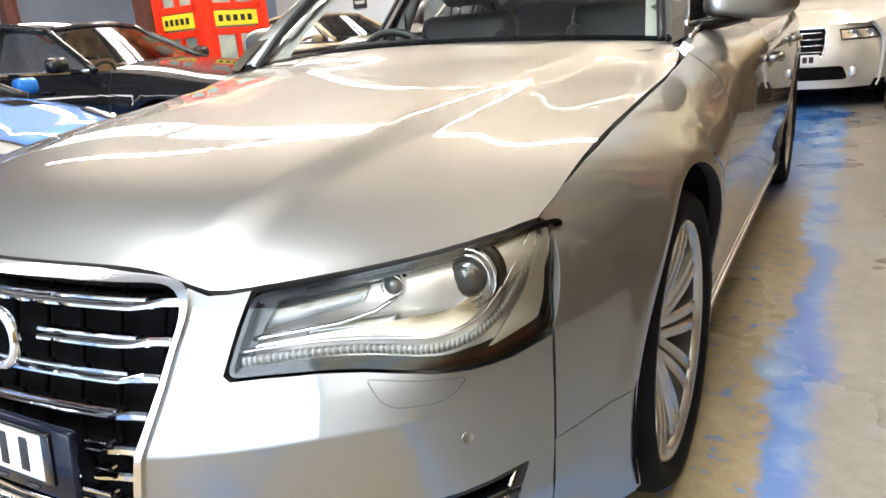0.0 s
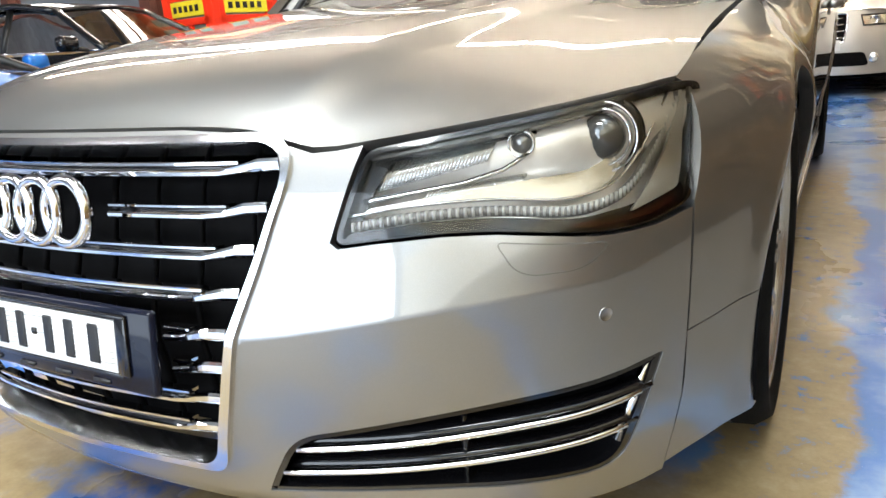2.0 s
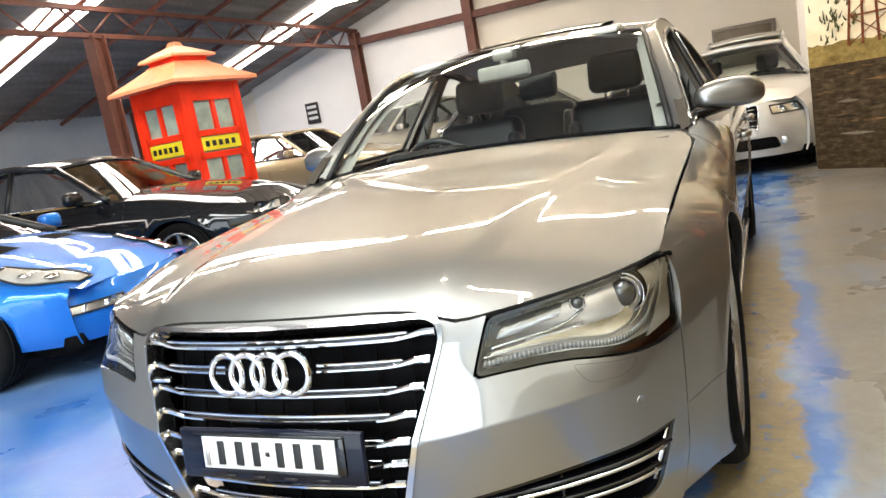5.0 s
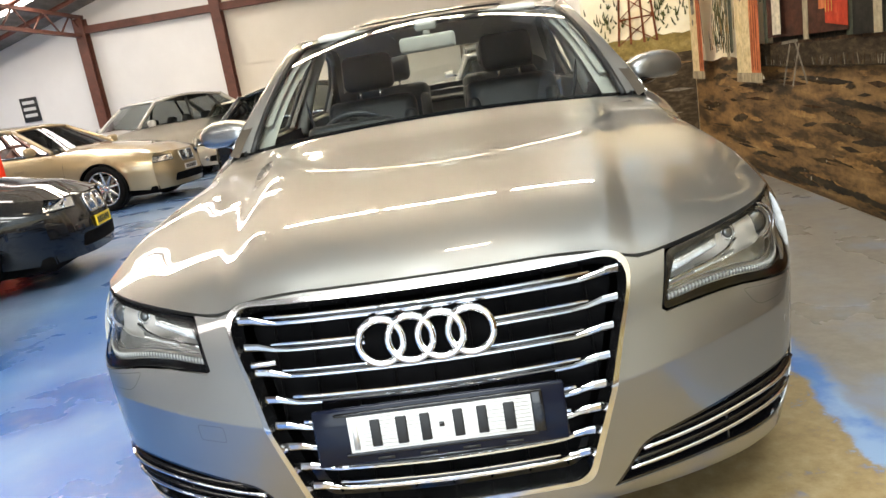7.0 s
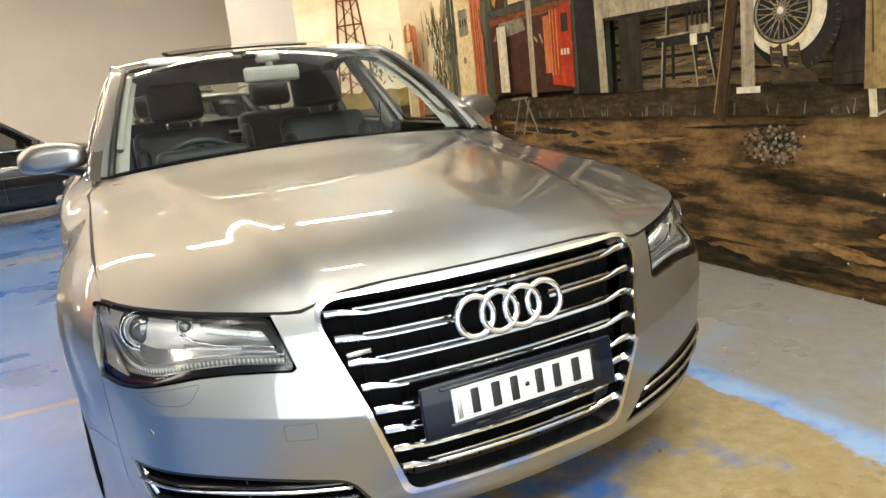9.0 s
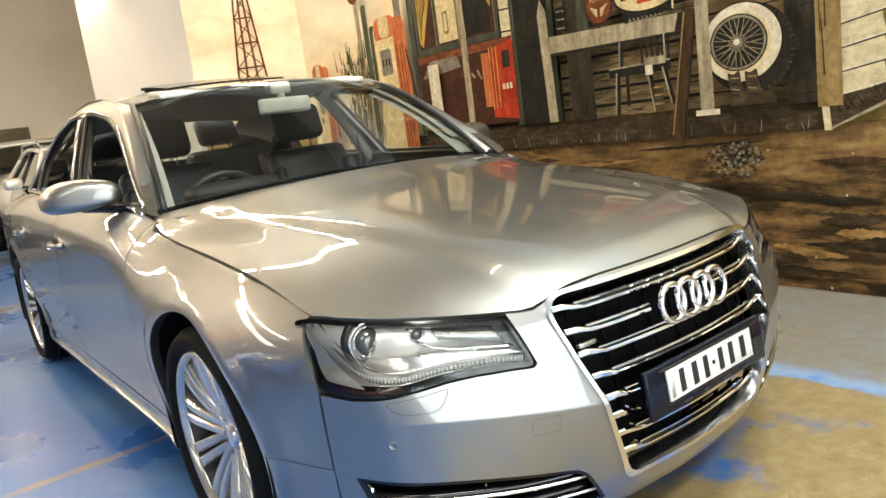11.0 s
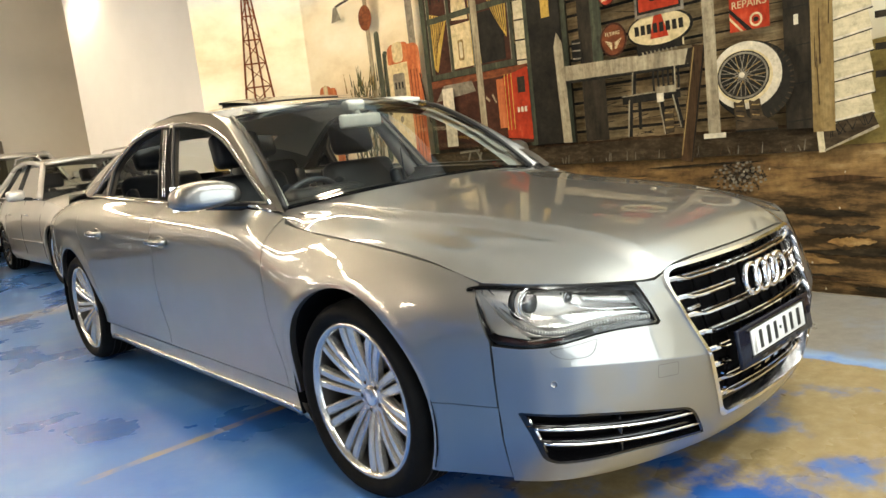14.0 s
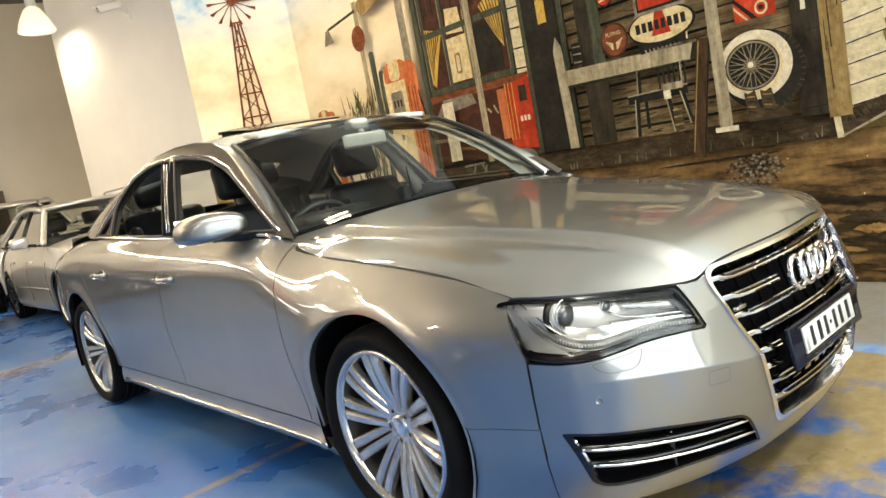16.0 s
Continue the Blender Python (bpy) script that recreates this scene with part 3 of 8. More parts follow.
part("bracket_plate", box_bm(-0.015, 0.02, -0.05, 0.05, -0.07, 0.07, 0.006), WHITE_TIN, guard)
part("bracket_arm", tube([(0, 0, 0), (-0.10, 0, 0.03), (-0.16, 0, 0.08)], 0.014, 8), WHITE_TIN, guard)
part("camera_body", moved(box_bm(-0.17, 0.13, -0.045, 0.045, -0.045, 0.045, 0.012), pose(-0.22, 0, 0.11, 0, -14, 0)), WHITE_TIN, guard)
part("camera_hood", moved(box_bm(-0.21, 0.12, -0.055, 0.055, 0.048, 0.056, 0.003), pose(-0.22, 0, 0.11, 0, -14, 0)), WHITE_TIN, guard)
part("camera_lens", moved(box_bm(-0.178, -0.168, -0.03, 0.03, -0.03, 0.03, 0.004), pose(-0.22, 0, 0.11, 0, -14, 0)), GLOSS_BLACK, guard)


# ---- the silver sedan: smooth surfaces from which its panels are trimmed ----
# x across (half width), y along (nose at minus), z up; front axle at y = 0, rear axle at y = 2.992
PLAN = Curve((-0.62, 0.832), (-0.58, 0.848), (-0.45, 0.904), (-0.30, 0.936), (-0.1, 0.949), (0.2, 0.946), (0.7, 0.936), (1.5, 0.936), (2.4, 0.936), (3.0, 0.932), (3.4, 0.910), (3.75, 0.845), (4.0, 0.75))
TOP_Z = Curve((-0.62, 0.738), (-0.546, 0.756), (-0.43, 0.790), (-0.286, 0.818), (-0.125, 0.838), (0.055, 0.857), (0.385, 0.890), (0.50, 0.925), (0.62, 0.962), (1.0, 0.972), (1.55, 0.983), (2.14, 1.003), (2.8, 1.025), (3.1, 1.018), (3.5, 0.985), (4.0, 0.925), soft=0.2)
TOP_X = Curve((-0.62, 0.80), (-0.546, 0.819), (-0.3, 0.822), (0.385, 0.820), (0.55, 0.815), (1.5, 0.825), (2.4, 0.815), (2.8, 0.80), (3.3, 0.76), (4.0, 0.66), soft=0.3)
LOW = Curve((0.15, -0.09), (0.19, -0.05), (0.235, -0.048), (0.27, -0.042), (0.31, -0.042), (0.37, -0.036), (0.46, -0.020), (0.56, -0.005), (0.66, 0.0), (0.8, 0.0), soft=0.25)


def side(y, z):
    """Flank of the body: half width at y and height z."""
    base, zt, xt = PLAN(y), TOP_Z(y), TOP_X(y)
    zs = 0.54 if y < 0.2 else 0.54 + 0.10 * smooth(0.2, 0.7, y)
    t = max(0.0, (z - zs) / (zt - zs))
    x = base - (base - xt) * t ** (3.3 + 4.0 * smooth(0.2, 0.9, y))
    x += LOW(z) * (1.0 - 0.8 * smooth(0.4, -0.2, y))
    x -= 0.03 * smooth(-0.3, -0.62, y) * smooth(0.36, 0.15, z)
    x += 0.004 * math.exp(-((z - 0.845) / 0.022) ** 2) * smooth(0.1, 0.7, y)
    # lips of the wheel arches
    for yc in (0.0, 2.992):
        r = math.hypot(y - yc, z - 0.345)
        x += 0.010 * math.exp(-(((r - 0.40) / 0.035) ** 2))
    return (x, y, z)


NOSE = Curve((-0.845, -0.585), (-0.771, -0.729), (-0.66, -0.812), (-0.45, -0.905), (-0.25, -0.953), (0.0, -0.970), (0.25, -0.953), (0.45, -0.905), (0.66, -0.812), (0.771, -0.729), (0.835, -0.610), (0.848, -0.575), (0.875, -0.49), soft=0.18)
LEAN_LOW = Curve((0.13, 0.13), (0.17, 0.082), (0.205, 0.052), (0.245, 0.032), (0.31, 0.014), (0.42, 0.001), (0.50, -0.006), soft=0.08)
LEAN_UP = Curve((0.50, -0.006), (0.56, 0.014), (0.60, 0.027), (0.66, 0.046), (0.70, 0.064), (0.75, 0.098), (0.80, 0.15), soft=0.08)


def LEAN_BACK(z):
    """How far the face leans back at a height; it breaks at the edge across the bumper."""
    return LEAN_LOW(z) if z < 0.50 else LEAN_UP(z)


CREASE = Curve((0.0, 0.478), (0.37, 0.484), (0.46, 0.497), (0.55, 0.510), (0.63, 0.521), (0.70, 0.530), (0.76, 0.535), (0.88, 0.536))


def front(x, z):
    """Face of the car: y at half width x and height z."""
    a = abs(x)
    # the edge across the bumper climbs towards the corners
    lift = (CREASE(a) - 0.50) * smooth(0.64, 0.57, z) * smooth(0.38, 0.47, z)
    y = NOSE(a) + LEAN_BACK(z - lift)
    xo = side(-0.58, z)[0]
    y += (-0.582 - NOSE(xo) - LEAN_BACK(z - (CREASE(xo) - 0.50) * smooth(0.64, 0.57, z) * smooth(0.38, 0.47, z))) * smooth(0.62, xo, a) * smooth(0.66, 0.597, z)
    return (x, y, z)


EDGE_Z = Curve((-0.25, 0.741), (0.0, 0.742), (0.25, 0.741), (0.345, 0.735), (0.39, 0.7245), (0.425, 0.711), (0.450, 0.7085), (0.50, 0.7135), (0.65, 0.732), (0.82, 0.757), soft=0.15)
CREST = Curve((-1.0, 0.772), (-0.93, 0.792), (-0.8, 0.822), (-0.6, 0.853), (-0.3, 0.890), (0.0, 0.922), (0.3, 0.956), (0.5, 0.983), (0.7, 1.005))


def hood_front(x):
    return front(x, EDGE_Z(abs(x)))[1]


def hood(x, y):
    """Top of the bonnet: height at x, y."""
    a = abs(x)

    def shape(a, y):
        c, e = CREST(y), TOP_Z(min(y, 0.385)) + max(0.0, y - 0.385) * 0.12
        z = c - (c - e) * (a / 0.82) ** 3.0
        crease = 0.40 + 0.17 * (y + 0.85)
        z -= 0.016 * smooth(crease - 0.035, crease + 0.045, a) * (1 - smooth(0.62, 0.82, a))
        return z

    yf = hood_front(a)
    # the edge's own line fades into the panel, ever smoother away from it
    d = max(0.0, y - yf)
    w = min(0.12, 1.0 * d)
    drop = sum(k * (EDGE_Z(abs(a + i * w)) - shape(abs(a + i * w), hood_front(abs(a + i * w)))) for i, k in ((-1.0, 0.12), (-0.5, 0.22), (0.0, 0.32), (0.5, 0.22), (1.0, 0.12)))
    z = shape(a, y) + drop * math.exp(-d / 0.095)
    # swept up to the foot of the windscreen
    u = min(1.0, a / 0.742)
    yr = 0.418 + 0.163 * u * u
    z += (0.987 - 0.043 * u * u - shape(a, yr)) * smooth(yr - 0.24, yr + 0.02, y)
    return (x, y, z)


def cabin(y, z):
    """Flank above the waist: window frames lean in."""
    d = z - TOP_Z(y)
    return (TOP_X(y) - 0.40 * d - 0.14 * d * d, y, z)


def screen(u, v):
    """Windscreen: u across from -1 to 1, v up from 0 to 1."""
    b = Vector((0.742 * u, 0.430 + 0.165 * u * u, 0.992 - 0.043 * u * u))
    t = Vector((0.602 * u, 1.115 + 0.085 * u * u, 1.394 - 0.045 * u * u))
    p = b.lerp(t, v)
    k = 4 * v * (1 - v) * 0.034
    return (p.x, p.y - 0.5 * k, p.z + k)


def rear_screen(u, v):
    b = Vector((0.66 * u, 3.46 - 0.10 * u * u, 1.085 - 0.01 * u * u))
    t = Vector((0.53 * u, 2.76 - 0.05 * u * u, 1.352 - 0.04 * u * u))
    p = b.lerp(t, v)
    return (p.x, p.y, p.z + 0.1 * v * (1 - v))


ROOF_C = Curve((1.115, 1.394), (1.4, 1.432), (1.75, 1.452), (2.1, 1.446), (2.5, 1.405), (2.76, 1.352))
ROOF_X = Curve((1.115, 0.602), (1.5, 0.625), (1.9, 0.610), (2.4, 0.57), (2.76, 0.53))
ROOF_Z = Curve((1.115, 1.349), (1.5, 1.402), (1.9, 1.405), (2.4, 1.360), (2.76, 1.312))


def roof(u, y):
    yy = y + 0.085 * u * u * smooth(1.5, 1.1, y) - 0.05 * u * u * smooth(2.4, 2.76, y)
    c, e = ROOF_C(y), ROOF_Z(y)
    return (u * ROOF_X(y), yy, c - (c - e) * abs(u) ** 2.4)


def arc(cy, cz, r, a0, a1, n=22):
    return [(cy + r * math.cos(radians(a0 + (a1 - a0) * i / n)), cz + r * math.sin(radians(a0 + (a1 - a0) * i / n))) for i in range(n + 1)]


def offset(poly, d):
    """Shrinks (d > 0) a closed outline that runs either way round."""
    n = len(poly)
    area = sum(poly[i][0] * poly[(i + 1) % n][1] - poly[(i + 1) % n][0] * poly[i][1] for i in range(n))
    s = 1 if area > 0 else -1
    out = []
    for i in range(n):
        a, p, b = Vector(poly[i - 1]), Vector(poly[i]), Vector(poly[(i + 1) % n])
        t = (b - a).normalized()
        q = p + Vector((-t.y, t.x)) * d * s
        out.append((q.x, q.y))
    return out


sedan = thing("sedan_car", "large silver-beige metallic luxury sedan with chrome grille, windows down", "car")

# outlines on the face, left half (x > 0)
LAMP = rounded([(0.473, 0.594), (0.53, 0.600), (0.60, 0.604), (0.66, 0.603), (0.72, 0.598), (0.78, 0.590), (0.815, 0.588), (0.848, 0.600), (0.841, 0.749), (0.815, 0.7535), (0.65, 0.729), (0.503, 0.708)], [0.022, 0.05, 0.05, 0.05, 0.05, 0.05, 0.03, 0.016, 0.022, 0.012, 0.1, 0.016], 8)
FOG = rounded([(0.333, 0.232), (0.402, 0.338), (0.55, 0.368), (0.70, 0.395), (0.822, 0.407), (0.803, 0.33), (0.774, 0.246), (0.70, 0.246), (0.57, 0.251), (0.43, 0.241)], [0.006, 0.035, 0.06, 0.06, 0.008, 0.03, 0.035, 0.05, 0.06, 0.06], 5)
FRAME_OUT = rounded([(-0.450, 0.742), (0.450, 0.742), (0.298, 0.258), (-0.298, 0.258)], [0.095, 0.095, 0.04, 0.04], 8)
FRAME_OUT = offset(FRAME_OUT, 0.012)
FRAME_IN = rounded([(-0.4245, 0.721), (0.4245, 0.721), (0.277, 0.282), (-0.277, 0.282)], [0.075, 0.075, 0.035, 0.035], 8)


def flipx(o):
    return [(-x, z) for x, z in reversed(o)]


def bumper_outline():
    r = [(0.0, 0.192), (0.4, 0.192), (0.62, 0.190)] + [(side(-0.58, z)[0] - 0.001, z) for z in (0.190, 0.22, 0.26, 0.32, 0.41, 0.50, 0.592)]
    low = [(0.815, 0.5855), (0.78, 0.5875), (0.72, 0.5955), (0.66, 0.6005), (0.60, 0.6015), (0.53, 0.5975), (0.482, 0.5925), (0.472, 0.600), (0.500, 0.7105), (0.47, 0.7065), (0.440, 0.7050)]
    half = r + low
    left = [(-x, z) for x, z in reversed(half) if x > 0]
    return half + [(0.40, 0.717), (0.345, 0.732), (0.25, 0.7385), (0.0, 0.7395), (-0.25, 0.7385), (-0.345, 0.732), (-0.40, 0.717)] + left


trimmed("front_bumper", front, bumper_outline(), SILVER, sedan, holes=[offset(FRAME_OUT, 0.003), FOG, flipx(FOG)], step=0.022, depth=0.02, creases=[[(s * x, CREASE(x) + d) for x in [0.372 + 0.0158 * i for i in range(30)]] for s in (-1, 1) for d in (-0.0035, 0.0035)])


def hood_outline():
    xs = [i * 0.815 / 26 for i in range(-26, 27)]
    o = [(x, hood_front(x) + 0.002) for x in xs]
    o += [(0.8175, y) for y in (-0.48, -0.3, -0.1, 0.1, 0.3, 0.40)] + [(0.814, 0.44), (0.802, 0.50), (0.784, 0.585)]
    o += [(x, 0.418 + 0.163 * (x / 0.742) ** 2) for x in [0.742 * (1 - i / 10) for i in range(21)]]
    o += [(-0.784, 0.585), (-0.802, 0.50), (-0.814, 0.44)] + [(-0.8175, y) for y in (0.40, 0.3, 0.1, -0.1, -0.3, -0.48)]
    return o


trimmed("hood", hood, hood_outline(), SILVER, sedan, step=0.018, depth=0.016)

# cowl between bonnet and windscreen
patch("cowl", lambda u, v: (lambda x, y0: (x, y0 + v * 0.06, hood(x, y0)[2] - 0.020 + 0.004 * v))((2 * u - 1) * 0.70, 0.412 + 0.160 * ((2 * u - 1) * 0.70 / 0.742) ** 2), 30, 2, MATT_BLACK, sedan)

for mir, tag in ((False, "left"), (True, "right")):
    fender = [(-0.5795, 0.4165), (-0.579, 0.60), (-0.520, 0.745), (-0.535, 0.7545)] + [(y, TOP_Z(y) - 0.003) for y in (-0.45, -0.35, -0.2, -0.05, 0.1, 0.25, 0.39)] + [(0.455, 0.906), (0.484, 0.93), (0.480, 0.60), (0.472, 0.288)]
    low = [(0.40, 0.288)] + [p for p in arc(0.0, 0.345, 0.378, -8, 168, 30)]
    fender = fender + low[:] + [(-0.375, 0.4165)]
    corner = [(-0.5815, 0.20), (-0.5815, 0.4145), (-0.374, 0.4145)] + arc(0.0, 0.345, 0.378, 169, 200, 6) + [(-0.352, 0.20)]
    trimmed("bumper_corner", side, corner, SILVER, sedan, step=0.024, depth=0.02, mirror=mir)
    trimmed("front_fender", side, fender, SILVER, sedan, step=0.024, depth=0.03, mirror=mir)
    fdoor = [(0.476, 0.288), (0.484, 0.60), (0.488, 0.928), (0.54, 0.945)] + [(y, TOP_Z(y) - 0.002) for y in (0.62, 0.8, 1.0, 1.2, 1.4, 1.545)] + [(1.552, 0.90), (1.566, 0.75), (1.60, 0.50), (1.625, 0.288)]
    trimmed("front_door", side, fdoor, SILVER, sedan, step=0.03, depth=0.03, mirror=mir)
    rdoor = [(1.631, 0.288), (1.606, 0.50), (1.572, 0.75), (1.558, 0.90), (1.551, TOP_Z(1.55) - 0.002)] + [(y, TOP_Z(y) - 0.002) for y in (1.8, 2.0, 2.2, 2.4, 2.6)] + [(2.72, 1.015), (2.745, 0.85), (2.70, 0.72), (2.62, 0.60), (2.575, 0.48), (2.562, 0.36), (2.562, 0.288)]
    trimmed("rear_door", side, rdoor, SILVER, sedan, step=0.03, depth=0.03, mirror=mir)
    quarter = [(2.567, 0.288), (2.567, 0.36), (2.580, 0.48), (2.625, 0.60), (2.705, 0.72), (2.750, 0.85), (2.725, 1.016), (2.95, 1.018), (3.3, 1.0), (3.7, 0.960), (4.0, 0.922), (4.02, 0.6), (3.98, 0.25), (3.45, 0.25)]
    quarter += arc(2.992, 0.345, 0.382, -14, 188, 30)
    trimmed("rear_quarter", side, quarter, SILVER, sedan, step=0.04, depth=0.03, mirror=mir)
    sill = [(0.345, 0.18), (0.395, 0.283), (2.56, 0.283), (2.62, 0.18)]
    trimmed("sill", side, sill, SILVER, sedan, step=0.05, depth=0.02, mirror=mir)
    sx = -1 if mir else 1
    part("sill_strip", tube([(sx * (side(y, 0.214)[0] + 0.003), y, 0.214) for y in [0.39 + i * 0.09 for i in range(25)]], 0.009, 8), SATIN, sedan, "bright metal sill strip")

    # window frames
    WF = rounded([(0.595, 0.978), (0.90, 1.142), (1.10, 1.245), (1.31, 1.311), (1.60, 1.352), (1.735, 1.357), (1.500, 0.992)], [0.01, 0.1, 0.1, 0.1, 0.1, 0.02, 0.02], 4)
    WR = rounded([(1.675, 1.0), (1.885, 1.364), (2.06, 1.356), (2.258, 1.318), (2.40, 1.235), (2.475, 1.170), (2.470, 1.026)], [0.02, 0.02, 0.1, 0.12, 0.08, 0.03, 0.02], 4)
    WQ = rounded([(2.515, 1.030), (2.515, 1.150), (2.62, 1.105), (2.735, 1.038)], [0.01, 0.02, 0.02, 0.01], 3)
    FRAME_EDGE = [(0.525, 0.952), (0.60, 1.010), (0.748, 1.102), (0.972, 1.228), (1.097, 1.302), (1.24, 1.362), (1.45, 1.400), (1.71, 1.415), (1.92, 1.405), (2.15, 1.370), (2.331, 1.313), (2.592, 1.190), (2.80, 1.085), (2.93, 1.030)]
    belt = [(y, TOP_Z(y) + 0.002) for y in (2.7, 2.4, 2.1, 1.8, 1.5, 1.2, 0.9, 0.7)]
    trimmed("window_frame", cabin, FRAME_EDGE + belt, FRAME_DARK, sedan, holes=[WF, WR, WQ], step=0.035, depth=0.035, mirror=mir)
    for w in (WF, WR, WQ):
        pts = dense(w, 0.03)
        part("window_seal", tube([Vector(((cabin(*p)[0] - 0.006) * sx, p[0], p[1])) for p in pts], 0.010, 6, closed=True), SEAL, sedan)
    # dark cover of the middle pillar
    cover = rounded([(1.512, 0.997), (1.742, 1.352), (1.878, 1.360), (1.668, 1.004)], 0.008, 3)
    trimmed("pillar_cover", cabin, cover, MATT_BLACK, sedan, step=0.05, depth=0.006, mirror=mir, lift=0.005)
    for off in (0.0, 0.030):
        part("pillar_strip", tube([Vector(((cabin(y + off, z)[0] + 0.006) * sx, y + off, z)) for y, z in [(1.592 + 0.205 * k, 1.02 + 0.325 * k) for k in [i / 8 for i in range(9)]]], 0.004, 6), CHROME, sedan, "thin bright pillar strip")
    pane = trimmed("quarter_pane", cabin, offset(WQ, -0.004), TINTED, sedan, step=0.05, depth=0, mirror=mir, lift=-0.012)
    # bright trim along the waist and round the windows
    part("waist_trim", tube([(sx * (cabin(y, TOP_Z(y) + 0.006)[0] + 0.004), y, TOP_Z(y) + 0.006) for y in [0.56 + i * 0.1 for i in range(23)]], 0.008, 6), CHROME, sedan, "bright waist trim")
    top_trim = [(0.575, 0.978), (0.88, 1.148), (1.085, 1.256), (1.30, 1.324), (1.60, 1.366), (1.80, 1.374), (2.06, 1.368), (2.27, 1.328), (2.42, 1.243), (2.63, 1.118), (2.765, 1.036)]
    part("window_trim", tube([(sx * (cabin(*p)[0] + 0.002), p[0], p[1]) for p in dense(top_trim, 0.06, False)], 0.006, 6), CHROME, sedan)

    # windscreen pillar and roof rail between glass, roof and window frame
    inner = [screen(1.0, v) for v in (0.0, 0.25, 0.5, 0.75, 1.0)] + [roof(1.0, y) for y in (1.3, 1.5, 1.75, 2.0, 2.3, 2.55, 2.76)] + [rear_screen(1.0, v) for v in (0.8, 0.55, 0.3, 0.0)]
    outer = [(0.525, 0.952), (0.67, 1.052), (0.82, 1.143), (0.965, 1.225), (1.13, 1.318), (1.30, 1.376), (1.5, 1.405), (1.75, 1.415), (1.98, 1.398), (2.2, 1.358), (2.38, 1.290), (2.50, 1.235), (2.60, 1.187), (2.70, 1.137), (2.80, 1.087), (2.93, 1.032)]

    def rail(u, v, a=inner, b=outer):
        k = u * (len(a) - 1)
        i = min(int(k), len(a) - 2)
        f = k - i
        p = Vector(a[i]).lerp(Vector(a[i + 1]), f)
        q = Vector(cabin(*b[i])).lerp(Vector(cabin(*b[i + 1])), f)
        r = p.lerp(q, v)
        w = 4 * v * (1 - v)
        return (r.x + 0.013 * w, r.y - 0.003 * w, r.z + 0.007 * w)

    patch("roof_rail", rail, 60, 6, SILVER, sedan, mirror=mir)
    patch("pillar_lining", lambda u, v, a=inner, b=outer: tuple(Vector(rail(0.06 + 0.8 * u, v, a, b)) - Vector((0.035 + 0.03 * v, -0.012, 0.022))), 40, 3, TRIM_GREY, sedan, mirror=mir)

    patch("pillar_trim", lambda u, v: tuple(Vector(screen(0.925 + 0.07 * v, 0.03 + 0.95 * u)) + Vector((0, 0.045 - 0.03 * v, -0.055 + 0.03 * v))), 24, 4, TRIM_GREY, sedan, "pale cloth pillar trim", mirror=mir)

# roof, screens, boot
patch("roof", lambda u, v: roof(2 * u - 1, 1.122 + v * 1.63), 40, 40, SILVER, sedan)
patch("headliner", lambda u, v: tuple(Vector(roof((2 * u - 1) * 0.96, 1.15 + v * 1.58)) - Vector((0, 0, 0.04))), 12, 12, TRIM_GREY, sedan)
patch("windshield", lambda u, v: screen((2 * u - 1) * 0.992, v), 32, 20, CLEAR, sedan)
patch("screen_edge", lambda u, v: tuple(Vector(screen((2 * u - 1) * 0.99, -0.02 + v * 0.045)) + Vector((0, 0.003, -0.006))), 32, 2, GLOSS_BLACK, sedan)
patch("screen_header", lambda u, v: tuple(Vector(screen((2 * u - 1) * 0.99, 0.978 + v * 0.027)) + Vector((0, 0.003, -0.006))), 32, 2, GLOSS_BLACK, sedan)
for s in (-1, 1):
    part("screen_seal", tube([tuple(Vector(screen(s * 0.994, v / 12)) + Vector((0, -0.002, 0.001))) for v in range(13)], 0.012, 8), SEAL, sedan)
    part("rear_screen_seal", tube([rear_screen(s * 0.996, v / 8) for v in range(9)], 0.008, 6), SEAL, sedan)
patch("rear_window", lambda u, v: rear_screen((2 * u - 1) * 0.992, v), 20, 12, CLEAR, sedan)
patch("boot_lid", lambda u, v: ((2 * u - 1) * (0.76 - 0.12 * v), 3.44 + 0.66 * v - 0.09 * (2 * u - 1) ** 2, 1.083 - 0.05 * v - 0.055 * abs(2 * u - 1) ** 3), 20, 8, SILVER, sedan)
patch("rear_panel", lambda u, v: ((2 * u - 1) * (0.62 + 0.08 * v), 4.10 - 0.12 * (2 * u - 1) ** 2 + 0.04 * math.sin(v * 3.1), 1.03 - 0.83 * v), 16, 8, SILVER, sedan)

# tilted glass sunroof
patch("sunroof", lambda u, v: (0.38 * (2 * u - 1), 1.40 + 0.36 * v, roof(0.62 * (2 * u - 1), 1.40 + 0.36 * v)[2] + 0.006 + 0.022 * v), 12, 8, GLOSS_BLACK, sedan, "tilted dark glass sunroof")
part("sunroof_lip", merge(tube([(0.38 * (2 * i / 10 - 1), 1.76, roof(0.62 * (2 * i / 10 - 1), 1.76)[2] + 0.022) for i in range(11)], 0.008, 6), box_bm(-0.37, 0.37, 1.745, 1.752, 1.43, 1.465)), SEAL, sedan)

